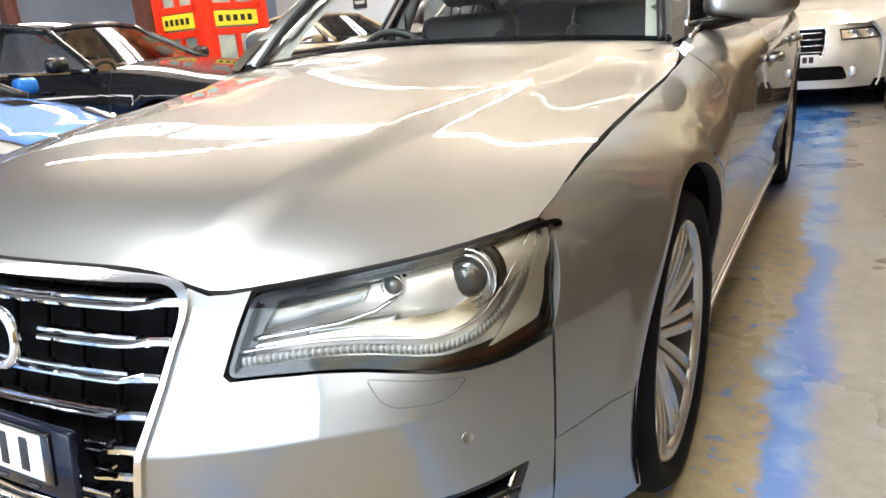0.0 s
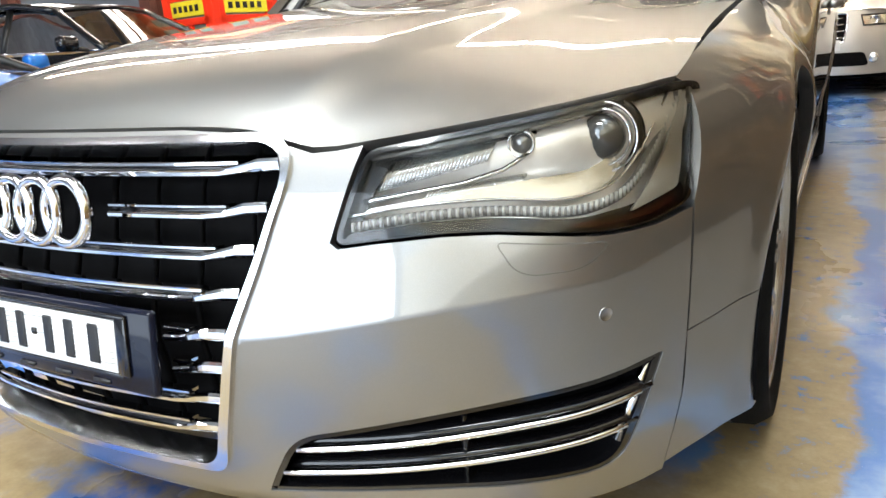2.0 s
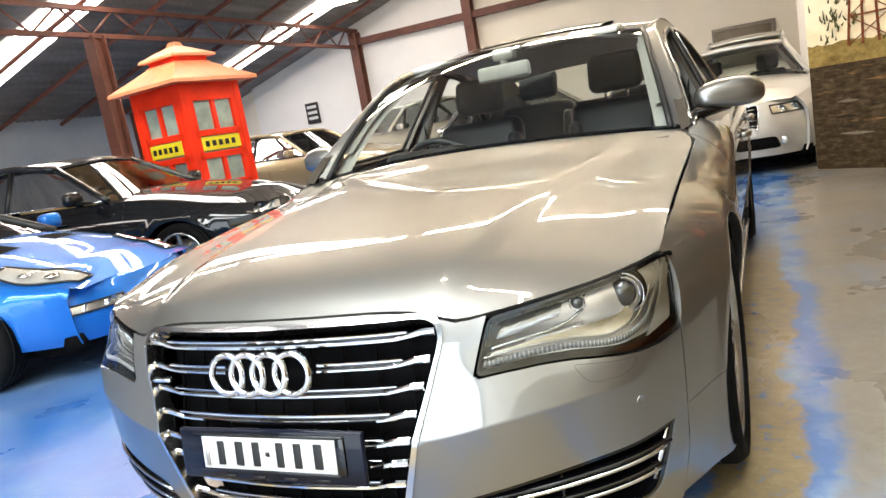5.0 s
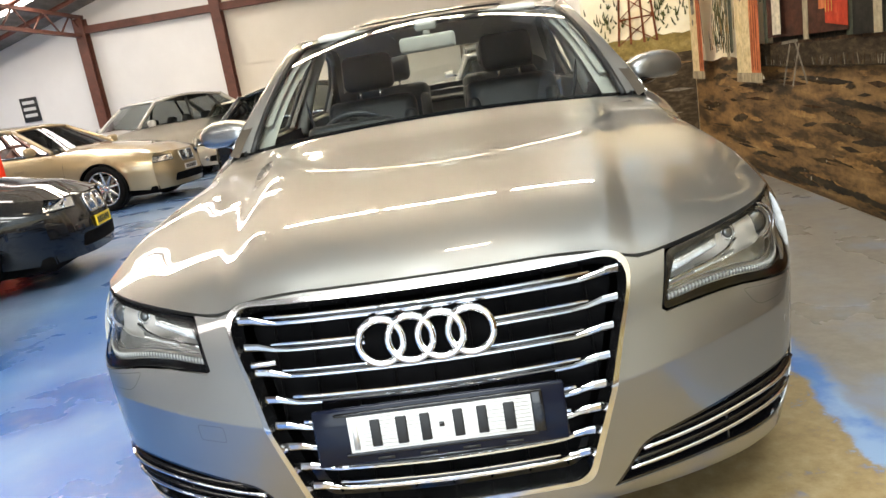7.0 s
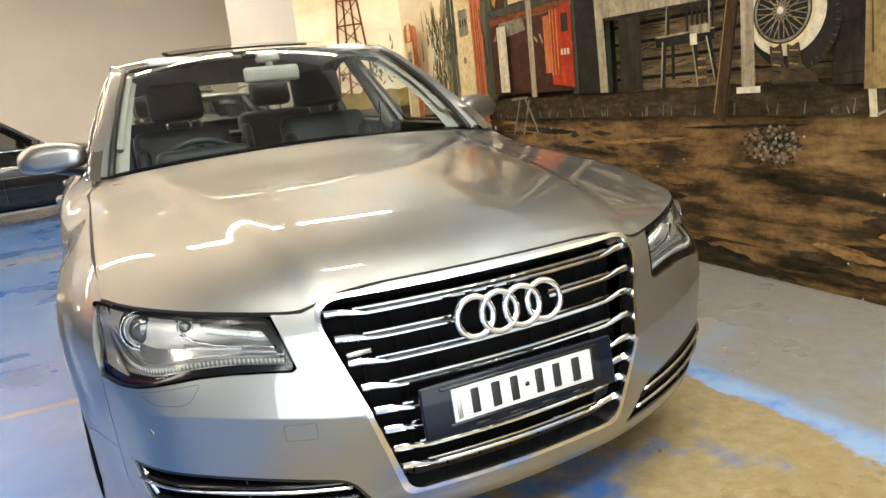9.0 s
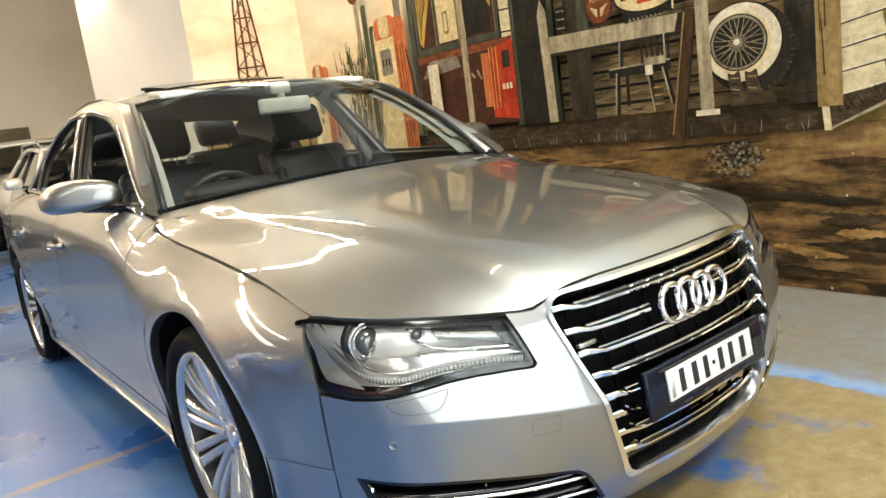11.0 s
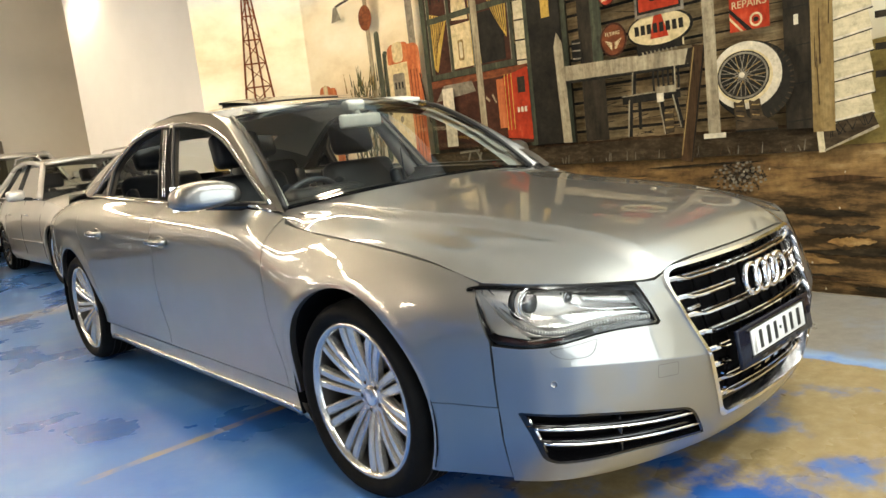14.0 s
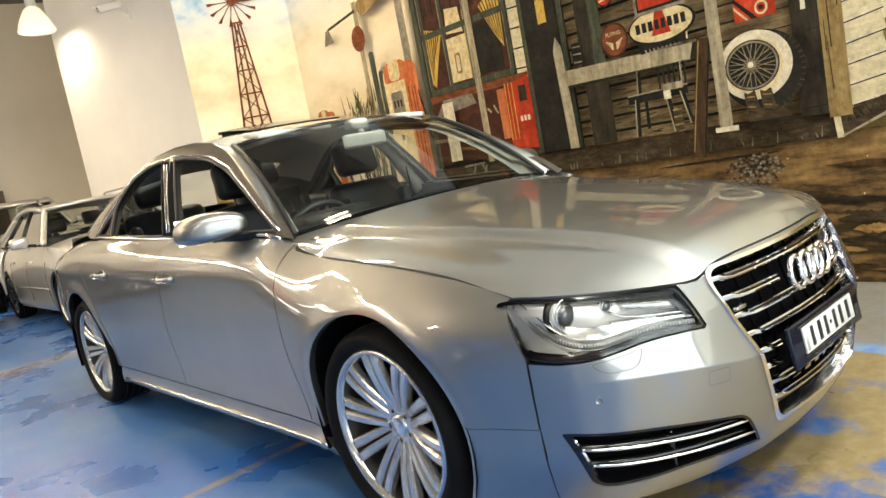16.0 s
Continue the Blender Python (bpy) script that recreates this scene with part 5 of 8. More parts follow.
# wheels
def wheel(name, parent_ob, at, radius=0.335, rim=0.264, width=0.262, spokes=10, double=True, facing=1, paint=ALLOY, turn=0.0):
    w = new(name)
    w.parent = parent_ob
    w.matrix_basis = pose(*at, 0, 0, 0 if facing > 0 else 180) @ pose(0, 0, 0, turn, 0, 0)
    h = width / 2
    prof = [(-h * 0.78, rim - 0.012), (-h * 0.98, rim + 0.02), (-h, rim + 0.05), (-h * 0.93, radius - 0.018), (-h * 0.78, radius - 0.004), (-h * 0.4, radius), (h * 0.4, radius), (h * 0.78, radius - 0.004), (h * 0.93, radius - 0.018), (h, rim + 0.045), (h * 0.985, rim + 0.02), (h * 0.86, rim + 0.001), (h * 0.8, rim - 0.012)]
    part("tyre", spun(prof, 64, "X", closed=True), RUBBER, w)
    tread = [spun([(a - 0.003, radius - 0.003), (a - 0.003, radius + 0.0008), (a + 0.003, radius + 0.0008), (a + 0.003, radius - 0.003)], 48, "X") for a in (-0.06, -0.02, 0.02, 0.06)]
    part("tread", merge(*tread), INK, w)
    part("rim", spun([(h * 0.86, rim + 0.002), (h * 0.91, rim - 0.004), (h * 0.885, rim - 0.014), (h * 0.76, rim - 0.019)], 64, "X"), paint, w, "silver alloy rim")
    # barrel coloured darker than the rim: the shade between spokes is put into it
    part("barrel", spun([(h * 0.76, rim - 0.019), (h * 0.2, rim - 0.040), (-h * 0.8, rim - 0.02), (-h * 0.85, rim)], 64, "X"), DARK_METAL, w)
    for i in range(spokes):
        for d in ((-1, 1) if double else (0,)):
            bm = bmesh.new()
            rows = []
            for k in range(7):
                t = k / 6
                r = rim * (0.17 + 0.79 * t)
                wd = rim * (0.042 + 0.021 * t) if double else rim * (0.09 - 0.03 * t)
                off = d * rim * (0.052 + 0.040 * t)
                x = h * (0.46 + 0.34 * math.sin(t * 1.6))
                dep = 0.034 - 0.012 * t
                rows.append([bm.verts.new(c) for c in ((x - dep, off - wd * 1.25, r), (x - 0.006, off - wd, r), (x, off - wd * 0.62, r), (x, off + wd * 0.62, r), (x - 0.006, off + wd, r), (x - dep, off + wd * 1.25, r))])
            for p, q in zip(rows, rows[1:]):
                for j in range(5):
                    bm.faces.new((p[j], p[j + 1], q[j + 1], q[j]))
            moved(bm, Matrix.Rotation(2 * math.pi * i / spokes, 4, "X"))
            bmesh.ops.recalc_face_normals(bm, faces=bm.faces[:])
            part("spoke", bm, paint, w, flat=True)
    x = h * 0.46
    part("hub", spun([(x - 0.04, rim * 0.26), (x - 0.004, rim * 0.26), (x + 0.002, rim * 0.24), (x + 0.002, rim * 0.15), (x - 0.002, rim * 0.135)], 36, "X"), paint, w)
    part("hub_cap", spun([(x - 0.006, rim * 0.14), (x + 0.006, rim * 0.130), (x + 0.009, rim * 0.11), (x + 0.009, 0.0)], 32, "X"), SATIN, w)
    for i in range(5):
        a = 2 * math.pi * (i + 0.5) / 5
        part("wheel_bolt", moved(spun([(x - 0.012, 0.010), (x + 0.001, 0.010), (x + 0.003, 0.008), (x + 0.003, 0.0)], 8, "X"), Matrix.Translation((0, rim * 0.195 * math.cos(a), rim * 0.195 * math.sin(a)))), DARK_METAL, w)
    part("brake_disc", spun([(-0.012, rim * 0.28), (-0.006, rim * 0.70), (-0.03, rim * 0.70), (-0.03, rim * 0.28)], 40, "X"), DISC, w)
    part("brake_caliper", box_bm(-0.06, 0.012, rim * 0.45, rim * 0.78, -0.09, 0.09, 0.015), DARK_METAL, w)
    return w


for y in (0.0, 2.992):
    for s in (-1, 1):
        wheel("wheel", sedan, (s * (0.795 if y < 1 else 0.785), y, 0.336), facing=s, turn=9 + 5 * y)


# cabin
def seat(parent_ob, x, y, z, mat, tilt=14, w=0.25):
    s = new("seat")
    s.parent = parent_ob
    part("cushion", moved(box_bm(-w, w, -0.26, 0.26, -0.09, 0.07, 0.05, 3), pose(x, y, z, 4, 0, 0)), mat, s)
    back = pose(x, y + 0.24, z + 0.02, -tilt, 0, 0)
    part("backrest", moved(box_bm(-w * 0.95, w * 0.95, -0.06, 0.07, 0.0, 0.60, 0.055, 3), back), mat, s)
    for k in (-1, 1):
        part("bolster", moved(box_bm(-0.035, 0.035, -0.10, 0.04, 0.06, 0.50, 0.03, 2), back @ pose(k * (w - 0.045), 0, 0)), mat, s)
        part("headrest_post", moved(tube([(k * 0.055, 0.01, 0.58), (k * 0.055, 0.01, 0.68)], 0.007, 6), back), CHROME, s)
    part("headrest", moved(box_bm(-0.135, 0.135, -0.05, 0.05, 0.64, 0.83, 0.04, 3), back), mat, s)
    return s


for x in (-0.37, 0.37):
    seat(sedan, x, 1.25, 0.475, LEATHER)
    seat(sedan, x, 2.32, 0.54, LEATHER, 22, 0.27)
part("rear_bench", box_bm(-0.12, 0.12, 2.1, 2.6, 0.42, 0.62, 0.04), LEATHER, sedan)
part("parcel_shelf", box_bm(-0.62, 0.62, 2.68, 3.40, 0.97, 1.0, 0.01), DARK_TRIM, sedan)
patch("dashboard", lambda u, v: ((2 * u - 1) * 0.74, 0.46 + 0.46 * v, 0.955 + 0.02 * math.sin(3.1 * v) - 0.05 * smooth(0.75, 1.0, v) - 0.03 * abs(2 * u - 1) ** 3), 20, 8, DARK_TRIM, sedan)
patch("dash_face", lambda u, v: ((2 * u - 1) * 0.74, 0.92 + 0.06 * v, 0.905 - 0.35 * v), 12, 4, DARK_TRIM, sedan)
part("instrument_hood", moved(box_bm(-0.19, 0.19, -0.08, 0.06, -0.03, 0.045, 0.035, 3), pose(-0.37, 0.88, 0.955)), DARK_TRIM, sedan)
steer = new("steering_wheel")
steer.parent = sedan
steer.matrix_basis = pose(-0.37, 1.02, 0.86, -66, 0, 0)
part("steering_rim", tube([(0.185 * math.cos(t), 0.185 * math.sin(t), 0) for t in [2 * math.pi * i / 40 for i in range(40)]], 0.015, 8, closed=True), LEATHER, steer)
part("steering_hub", spun([(-0.05, 0.05), (0.0, 0.075), (0.02, 0.06), (0.025, 0.0)], 24, "Z"), DARK_TRIM, steer)
for a in (0, 180, 270):
    part("steering_spoke", moved(box_bm(0.05, 0.18, -0.018, 0.018, -0.008, 0.006, 0.005), Matrix.Rotation(radians(a), 4, "Z")), SATIN, steer)
for sx in (-1, 1):
    patch("door_lining", lambda u, v: (sx * (0.78 - 0.02 * v), 0.55 + 2.1 * u, 0.30 + 0.66 * v + 0.05 * u * v), 16, 4, DARK_TRIM, sedan)
    part("pillar_post", tube([(sx * 0.77, 1.60, 0.95), (sx * 0.70, 1.72, 1.20), (sx * 0.625, 1.79, 1.36)], 0.045, 8, flat=0.6), TRIM_GREY, sedan)
    part("belt_strap", tube([(sx * 0.735, 1.66, 1.12), (sx * 0.66, 1.55, 0.85)], 0.018, 6, flat=0.25), DARK_TRIM, sedan)
part("cabin_floor", box_bm(-0.76, 0.76, 0.48, 2.75, 0.24, 0.30), DARK_TRIM, sedan)
part("centre_console", box_bm(-0.12, 0.12, 0.95, 1.75, 0.3, 0.62, 0.04), DARK_TRIM, sedan)
inner_mirror = part("inner_mirror", merge(box_bm(-0.125, 0.125, 1.02, 1.05, 1.245, 1.315, 0.015, 2), tube([(0, 1.05, 1.31), (0, 1.08, 1.36)], 0.018, 8), box_bm(-0.05, 0.05, 1.04, 1.12, 1.33, 1.385, 0.015)), TRIM_GREY, sedan, "pale inner mirror")
for sx in (-1, 1):
    part("sun_visor", moved(box_bm(-0.20, 0.20, 0.0, 0.15, -0.012, 0.012, 0.008), pose(sx * 0.30, 1.14, 1.372, 8, 0, 0)), TRIM_GREY, sedan)
for a, b in (((0.52, 0.500, 0.968), (-0.05, 0.452, 0.984)), ((-0.05, 0.445, 0.980), (-0.52, 0.510, 0.966))):
    part("wiper", tube([a, (0.5 * (a[0] + b[0]), 0.5 * (a[1] + b[1]) - 0.006, 0.982), b], 0.005, 6), MATT_BLACK, sedan)


# ---- painted wall: a country filling station, built as flat painted shapes ----
WALL_X, WALL_K = 2.209, 0.0376


def on_wall(s, z, d=0.0):
    """A point on the long painted wall: s along it, z up, d off its face."""
    return Vector((WALL_X + WALL_K * s - d, s + WALL_K * d, z))


JOG_A, JOG_B = Vector((2.404, 5.19)), Vector((1.455, 5.965))


def on_jog(s, z, d=0.0):
    """A point on the short slanting return, s from 0 at the corner to its free end at 1.22."""
    t = (JOG_B - JOG_A).normalized()
    p = JOG_A + t * s
    return Vector((p.x - d * t.y, p.y + d * t.x, z))


BOARDS = painted("mural_boards", [(0.25, (0.07, 0.050, 0.030)), (0.45, (0.19, 0.145, 0.090)), (0.62, (0.31, 0.25, 0.165)), (0.8, (0.42, 0.36, 0.26))], (1, 0.6, 6), 5.0)
DARK_BOARDS = painted("mural_dark_timber", [(0.3, (0.014, 0.012, 0.010)), (0.6, (0.045, 0.038, 0.030)), (0.8, (0.09, 0.075, 0.06))], (1, 3, 0.8), 5.0)
PALE_TIMBER = painted("mural_pale_timber", [(0.25, (0.16, 0.14, 0.11)), (0.5, (0.34, 0.31, 0.25)), (0.75, (0.52, 0.49, 0.41))], (1, 5, 0.8), 4.0)
TAN_TIMBER = painted("mural_tan_timber", [(0.25, (0.13, 0.09, 0.04)), (0.5, (0.27, 0.20, 0.10)), (0.8, (0.40, 0.32, 0.18))], (1, 6, 0.7), 4.0)
CLAPBOARD = painted("mural_cream_boards", [(0.25, (0.46, 0.42, 0.32)), (0.55, (0.60, 0.56, 0.45)), (0.8, (0.68, 0.65, 0.54))], (1, 0.5, 8), 3.0)
EARTH = painted("mural_earth", [(0.30, (0.014, 0.011, 0.008)), (0.43, (0.07, 0.048, 0.028)), (0.52, (0.21, 0.135, 0.068)), (0.62, (0.30, 0.20, 0.10)), (0.74, (0.46, 0.35, 0.21))], (1, 0.55, 2.6), 3.4, 0.5, detail=9)
CLAY = painted("mural_clay", [(0.34, (0.08, 0.05, 0.025)), (0.48, (0.30, 0.185, 0.085)), (0.70, (0.48, 0.34, 0.18))], (1, 0.7, 3.0), 7.0, 0.5, detail=9)
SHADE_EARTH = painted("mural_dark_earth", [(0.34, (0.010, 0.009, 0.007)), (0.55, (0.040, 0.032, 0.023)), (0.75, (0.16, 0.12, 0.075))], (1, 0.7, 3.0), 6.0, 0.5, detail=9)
PLANK = painted("mural_brown_plank", [(0.3, (0.025, 0.016, 0.009)), (0.6, (0.085, 0.050, 0.028)), (0.8, (0.17, 0.115, 0.07))], (1, 6, 0.6), 4.0)
STONE_KERB = painted("mural_kerb", [(0.25, (0.018, 0.013, 0.009)), (0.5, (0.060, 0.045, 0.030)), (0.8, (0.15, 0.12, 0.085))], (1, 1, 3), 9.0)


def sky_paint():
    """Painted sky: yellow haze low down, white cloud, and breaks of blue near the roof."""
    m, nt, b = node_material("mural_sky")
    tc = nt.nodes.new("ShaderNodeTexCoord")
    vec = coords(nt, (1, 0.6, 1.3))
    f = noise_tex(nt, vec, 1.3, 7, 0.65)
    haze = ramp(nt, f, [(0.28, (0.62, 0.48, 0.28)), (0.48, (0.80, 0.69, 0.48)), (0.72, (0.90, 0.84, 0.68))])
    cloud = ramp(nt, noise_tex(nt, vec, 1.9, 6, 0.6), [(0.40, (0.82, 0.80, 0.74)), (0.52, (0.60, 0.71, 0.78)), (0.62, (0.22, 0.46, 0.66))])
    sep = nt.nodes.new("ShaderNodeSeparateXYZ")
    nt.links.new(tc.outputs["Object"], sep.inputs[0])
    up = ramp_fac(nt, sep.outputs[2], 2.5, 3.3)
    mx = nt.nodes.new("ShaderNodeMix")
    mx.data_type = "RGBA"
    nt.links.new(up, mx.inputs[0])
    nt.links.new(haze, mx.inputs[6])
    nt.links.new(cloud, mx.inputs[7])
    nt.links.new(mx.outputs[2], b.inputs["Base Color"])
    b.inputs["Roughness"].default_value = 0.75
    bump(nt, b, noise_tex(nt, vec, 8.0, 4), 0.05, 0.003)
    return m


SKY_PAINT = sky_paint()
FIELD = painted("mural_field", [(0.3, (0.16, 0.12, 0.04)), (0.55, (0.30, 0.24, 0.10)), (0.8, (0.45, 0.38, 0.20))], (1, 0.6, 2), 4.0)
GREEN_TRIM = painted("mural_green_trim", [(0.3, (0.030, 0.038, 0.030)), (0.6, (0.075, 0.090, 0.070)), (0.8, (0.14, 0.155, 0.125))], (1, 5, 0.8), 5.0)
ORANGE = painted("mural_orange", [(0.3, (0.36, 0.09, 0.035)), (0.6, (0.54, 0.19, 0.09)), (0.8, (0.66, 0.36, 0.23))], (1, 3, 0.7), 5.0)
RED_PAINT = painted("mural_red", [(0.3, (0.27, 0.025, 0.012)), (0.6, (0.46, 0.055, 0.025)), (0.8, (0.54, 0.13, 0.075))], (1, 2, 1), 5.0)
WINE = painted("mural_wine_red", [(0.3, (0.030, 0.012, 0.008)), (0.6, (0.080, 0.030, 0.020)), (0.8, (0.14, 0.060, 0.042))], (1, 1, 2), 5.0)
CREAM_INK = painted("mural_cream", [(0.3, (0.50, 0.43, 0.28)), (0.6, (0.68, 0.61, 0.44)), (0.8, (0.76, 0.71, 0.57))], (1, 2, 2), 5.0)
GREY_INK = painted("mural_grey", [(0.3, (0.12, 0.11, 0.10)), (0.6, (0.26, 0.25, 0.23)), (0.8, (0.42, 0.41, 0.38))], (1, 2, 2), 6.0)
YELLOW_INK = painted("mural_yellow", [(0.3, (0.36, 0.23, 0.05)), (0.6, (0.58, 0.42, 0.13)), (0.8, (0.72, 0.60, 0.30))], (1, 4, 1), 5.0)
DARK_INK = painted("mural_black", [(0.3, (0.008, 0.008, 0.008)), (0.7, (0.03, 0.028, 0.025))], (1, 1, 1), 8.0)
WHITE_INK = painted("mural_white", [(0.3, (0.50, 0.48, 0.44)), (0.6, (0.68, 0.66, 0.60)), (0.8, (0.78, 0.77, 0.72))], (1, 2, 2), 5.0)
RUST = painted("mural_rust", [(0.3, (0.09, 0.028, 0.014)), (0.6, (0.22, 0.075, 0.035)), (0.8, (0.34, 0.15, 0.08))], (1, 1, 3), 8.0)
LEAF = painted("mural_leaf", [(0.3, (0.03, 0.035, 0.012)), (0.6, (0.10, 0.11, 0.045)), (0.8, (0.22, 0.21, 0.10))], (1, 1, 1), 14.0)

wall_core = bmesh.new()
for s0, s1 in ((-8.2, 5.19),):
    base = [wall_core.verts.new(on_wall(s, z, d)) for s, z, d in ((s0, 0, -0.2), (s1, 0, -0.2), (s1, 0, 0.0), (s0, 0, 0.0), (s0, 3.62, -0.2), (s1, 3.62, -0.2), (s1, 3.62, 0.0), (s0, 3.62, 0.0))]
    for f in ((0, 1, 2, 3), (7, 6, 5, 4), (0, 4, 5, 1), (1, 5, 6, 2), (2, 6, 7, 3), (3, 7, 4, 0)):
        wall_core.faces.new([base[i] for i in f])
bmesh.ops.recalc_face_normals(wall_core, faces=wall_core.faces[:])
mural_wall = tagged(part("wall_east", wall_core, SKY_PAINT, None, flat=True), "long wall painted with a rustic filling station mural", "wall", kind="structure")
jog_core = bmesh.new()
base = [jog_core.verts.new(on_jog(s, z, d)) for s, z, d in ((-0.02, 0, -0.14), (1.22, 0, -0.14), (1.22, 0, 0.0), (-0.02, 0, 0.0), (-0.02, 3.62, -0.14), (1.22, 3.62, -0.14), (1.22, 3.62, 0.0), (-0.02, 3.62, 0.0))]
for f in ((0, 1, 2, 3), (7, 6, 5, 4), (0, 4, 5, 1), (1, 5, 6, 2), (2, 6, 7, 3), (3, 7, 4, 0)):
    jog_core.faces.new([base[i] for i in f])
bmesh.ops.recalc_face_normals(jog_core, faces=jog_core.faces[:])
return_wall = tagged(part("wall_return", jog_core, SKY_PAINT, None, flat=True), "short slanting wall painted with a windmill against a yellow sky", "wall", kind="structure")

# pale sheeting from the top of the painted walls to the roof
UPPER_PAINT = painted("pale_blue_sheeting", [(0.3, (0.42, 0.52, 0.58)), (0.5, (0.55, 0.61, 0.64)), (0.7, (0.66, 0.68, 0.67))], (1, 0.5, 1), 1.4)
for name, place, s0, s1, th in (("wall_east_upper", on_wall, -8.2, 5.19, 0.2), ("wall_return_upper", on_jog, -0.02, 1.22, 0.14)):
    up = bmesh.new()
    base = [up.verts.new(place(s, z, d)) for s, z, d in ((s0, 3.62, -th), (s1, 3.62, -th), (s1, 3.62, -0.02), (s0, 3.62, -0.02), (s0, 6.1, -th), (s1, 6.1, -th), (s1, 6.1, -0.02), (s0, 6.1, -0.02))]
    for f in ((0, 1, 2, 3), (7, 6, 5, 4), (0, 4, 5, 1), (1, 5, 6, 2), (2, 6, 7, 3), (3, 7, 4, 0)):
        up.faces.new([base[i] for i in f])
    bmesh.ops.recalc_face_normals(up, faces=up.faces[:])
    tagged(part(name, up, UPPER_PAINT, None, flat=True), "pale sky-blue painted sheeting above the mural", "wall", kind="structure")

mural_level = [0.002]


def shape(name, outline, mat, lift=None, owner=None, place=on_wall, label=""):
    """One flat painted shape on the wall."""
    if lift is None:
        mural_level[0] += 0.00012
        lift = mural_level[0]
    return part(name, prism(outline, 0.0016, lambda u, v, d: place(u, v, lift + d)), mat, owner or mural_wall, label, flat=True)


def quad(s0, s1, z0, z1, skew=0.0):
    return [(s0, z0), (s1, z0 + skew), (s1, z1 + skew), (s0, z1)]


def disc(cs, cz, rs, rz, n=28):
    return [(cs + rs * math.cos(2 * math.pi * i / n), cz + rz * math.sin(2 * math.pi * i / n)) for i in range(n)]


def stroke(a, b, w, w2=None):
    a, b = Vector(a), Vector(b)
    n = (b - a).normalized()
    n = Vector((-n.y, n.x))
    w2 = w if w2 is None else w2
    return [tuple(a - n * w / 2), tuple(b - n * w2 / 2), tuple(b + n * w2 / 2), tuple(a + n * w / 2)]


rng = random.Random(4)


def ragged(s0, s1, z0, z1, n=40, amp=0.02):
    """A band with an uneven upper edge."""
    top = [(s1 + (s0 - s1) * i / n, z1 + rng.uniform(-amp, amp)) for i in range(n + 1)]
    return [(s0, z0), (s1, z0)] + top


# ground, field and kerb
shape("painted_earth", ragged(-8.1, 5.17, 0.004, 0.90, 90, 0.02), EARTH)
shape("painted_field", ragged(-8.1, -0.40, 0.86, 1.20, 40, 0.03), FIELD)
shape("painted_hill", ragged(-8.1, -0.45, 1.18, 1.40, 30, 0.02), FIELD)
def smear(s, z, w, h, tip=0.0, n=22):
    """A brush mark with a torn outline, thinning to both ends."""
    up, down = [], []
    for i in range(n + 1):
        t = i / n
        k = math.sin(math.pi * t) ** 0.6
        a = (s - w + 2 * w * t, z + tip * (t - 0.5))
        up.append((a[0], a[1] + h * k * rng.uniform(0.45, 1.0)))
        down.append((a[0], a[1] - h * k * rng.uniform(0.45, 1.0)))
    return down + up[::-1]


for i in range(70):
    s, z = rng.uniform(-2.4, 4.9), rng.uniform(0.10, 0.84)
    w = rng.uniform(0.10, 0.42)
    shape("painted_smear", smear(s, z, w, rng.uniform(0.010, 0.045), rng.uniform(-0.06, 0.06)), rng.choice((CLAY, CLAY, SHADE_EARTH, EARTH, STONE_KERB)))
for i in range(16):
    shape("painted_smear", smear(-2.6 + 0.48 * i + rng.uniform(-0.1, 0.1), rng.uniform(0.03, 0.11), rng.uniform(0.25, 0.45), rng.uniform(0.02, 0.05), 0.03), SHADE_EARTH)
for i in range(46):
    s, z = rng.uniform(-1.6, 4.9), rng.uniform(0.06, 0.80)
    w = rng.uniform(0.05, 0.30)
    shape("painted_furrow", [(s - w, z), (s, z - rng.uniform(0.006, 0.02)), (s + w, z + rng.uniform(-0.01, 0.01)), (s, z + rng.uniform(0.006, 0.022))], rng.choice((DARK_BOARDS, STONE_KERB, PLANK, EARTH)))
# house front of boards
shape("painted_house", [(-0.36, 0.95), (3.05, 0.95), (3.05, 2.75), (2.9, 3.3), (-0.36, 3.6)], DARK_BOARDS)
z = 0.97
while z < 3.3:
    shape("painted_board", [(0.30, z), (1.42, z - 0.004), (1.42, z + 0.096), (0.30, z + 0.092)], BOARDS)
    for k in range(5):
        a = rng.uniform(0.30, 1.2)
        shape("painted_board_split", stroke((a, z + rng.uniform(0.02, 0.08)), (a + rng.uniform(0.08, 0.22), z + rng.uniform(0.02, 0.08)), 0.006, 0.002), rng.choice((DARK_BOARDS, DARK_INK)))
    shape("painted_board_drip", [(0.30, z - 0.012), (1.42, z - 0.016), (1.42, z + 0.004), (0.30, z + 0.006)], DARK_INK)
    shape("painted_board", [(-0.26, z - 0.006), (0.30, z), (0.30, z + 0.092), (-0.26, z + 0.094)], BOARDS)
    shape("painted_board", [(1.80, z), (2.98, z + 0.006), (2.98, z + 0.10), (1.80, z + 0.096)], DARK_BOARDS if z < 1.7 else BOARDS)
    z += 0.104
shape("painted_kerb", ragged(-0.34, 3.35, 0.835, 0.985, 60, 0.012), STONE_KERB)
shape("painted_kerb_top", ragged(-0.34, 3.35, 0.980, 0.996, 60, 0.005), PLANK)
for i in range(150):
    s = rng.uniform(-0.3, 3.3)
    shape("painted_grass", stroke((s, 0.845), (s + rng.uniform(-0.02, 0.02), 0.86 + rng.uniform(0.005, 0.05)), 0.006, 0.002), rng.choice((GREY_INK, STONE_KERB, PLANK)))
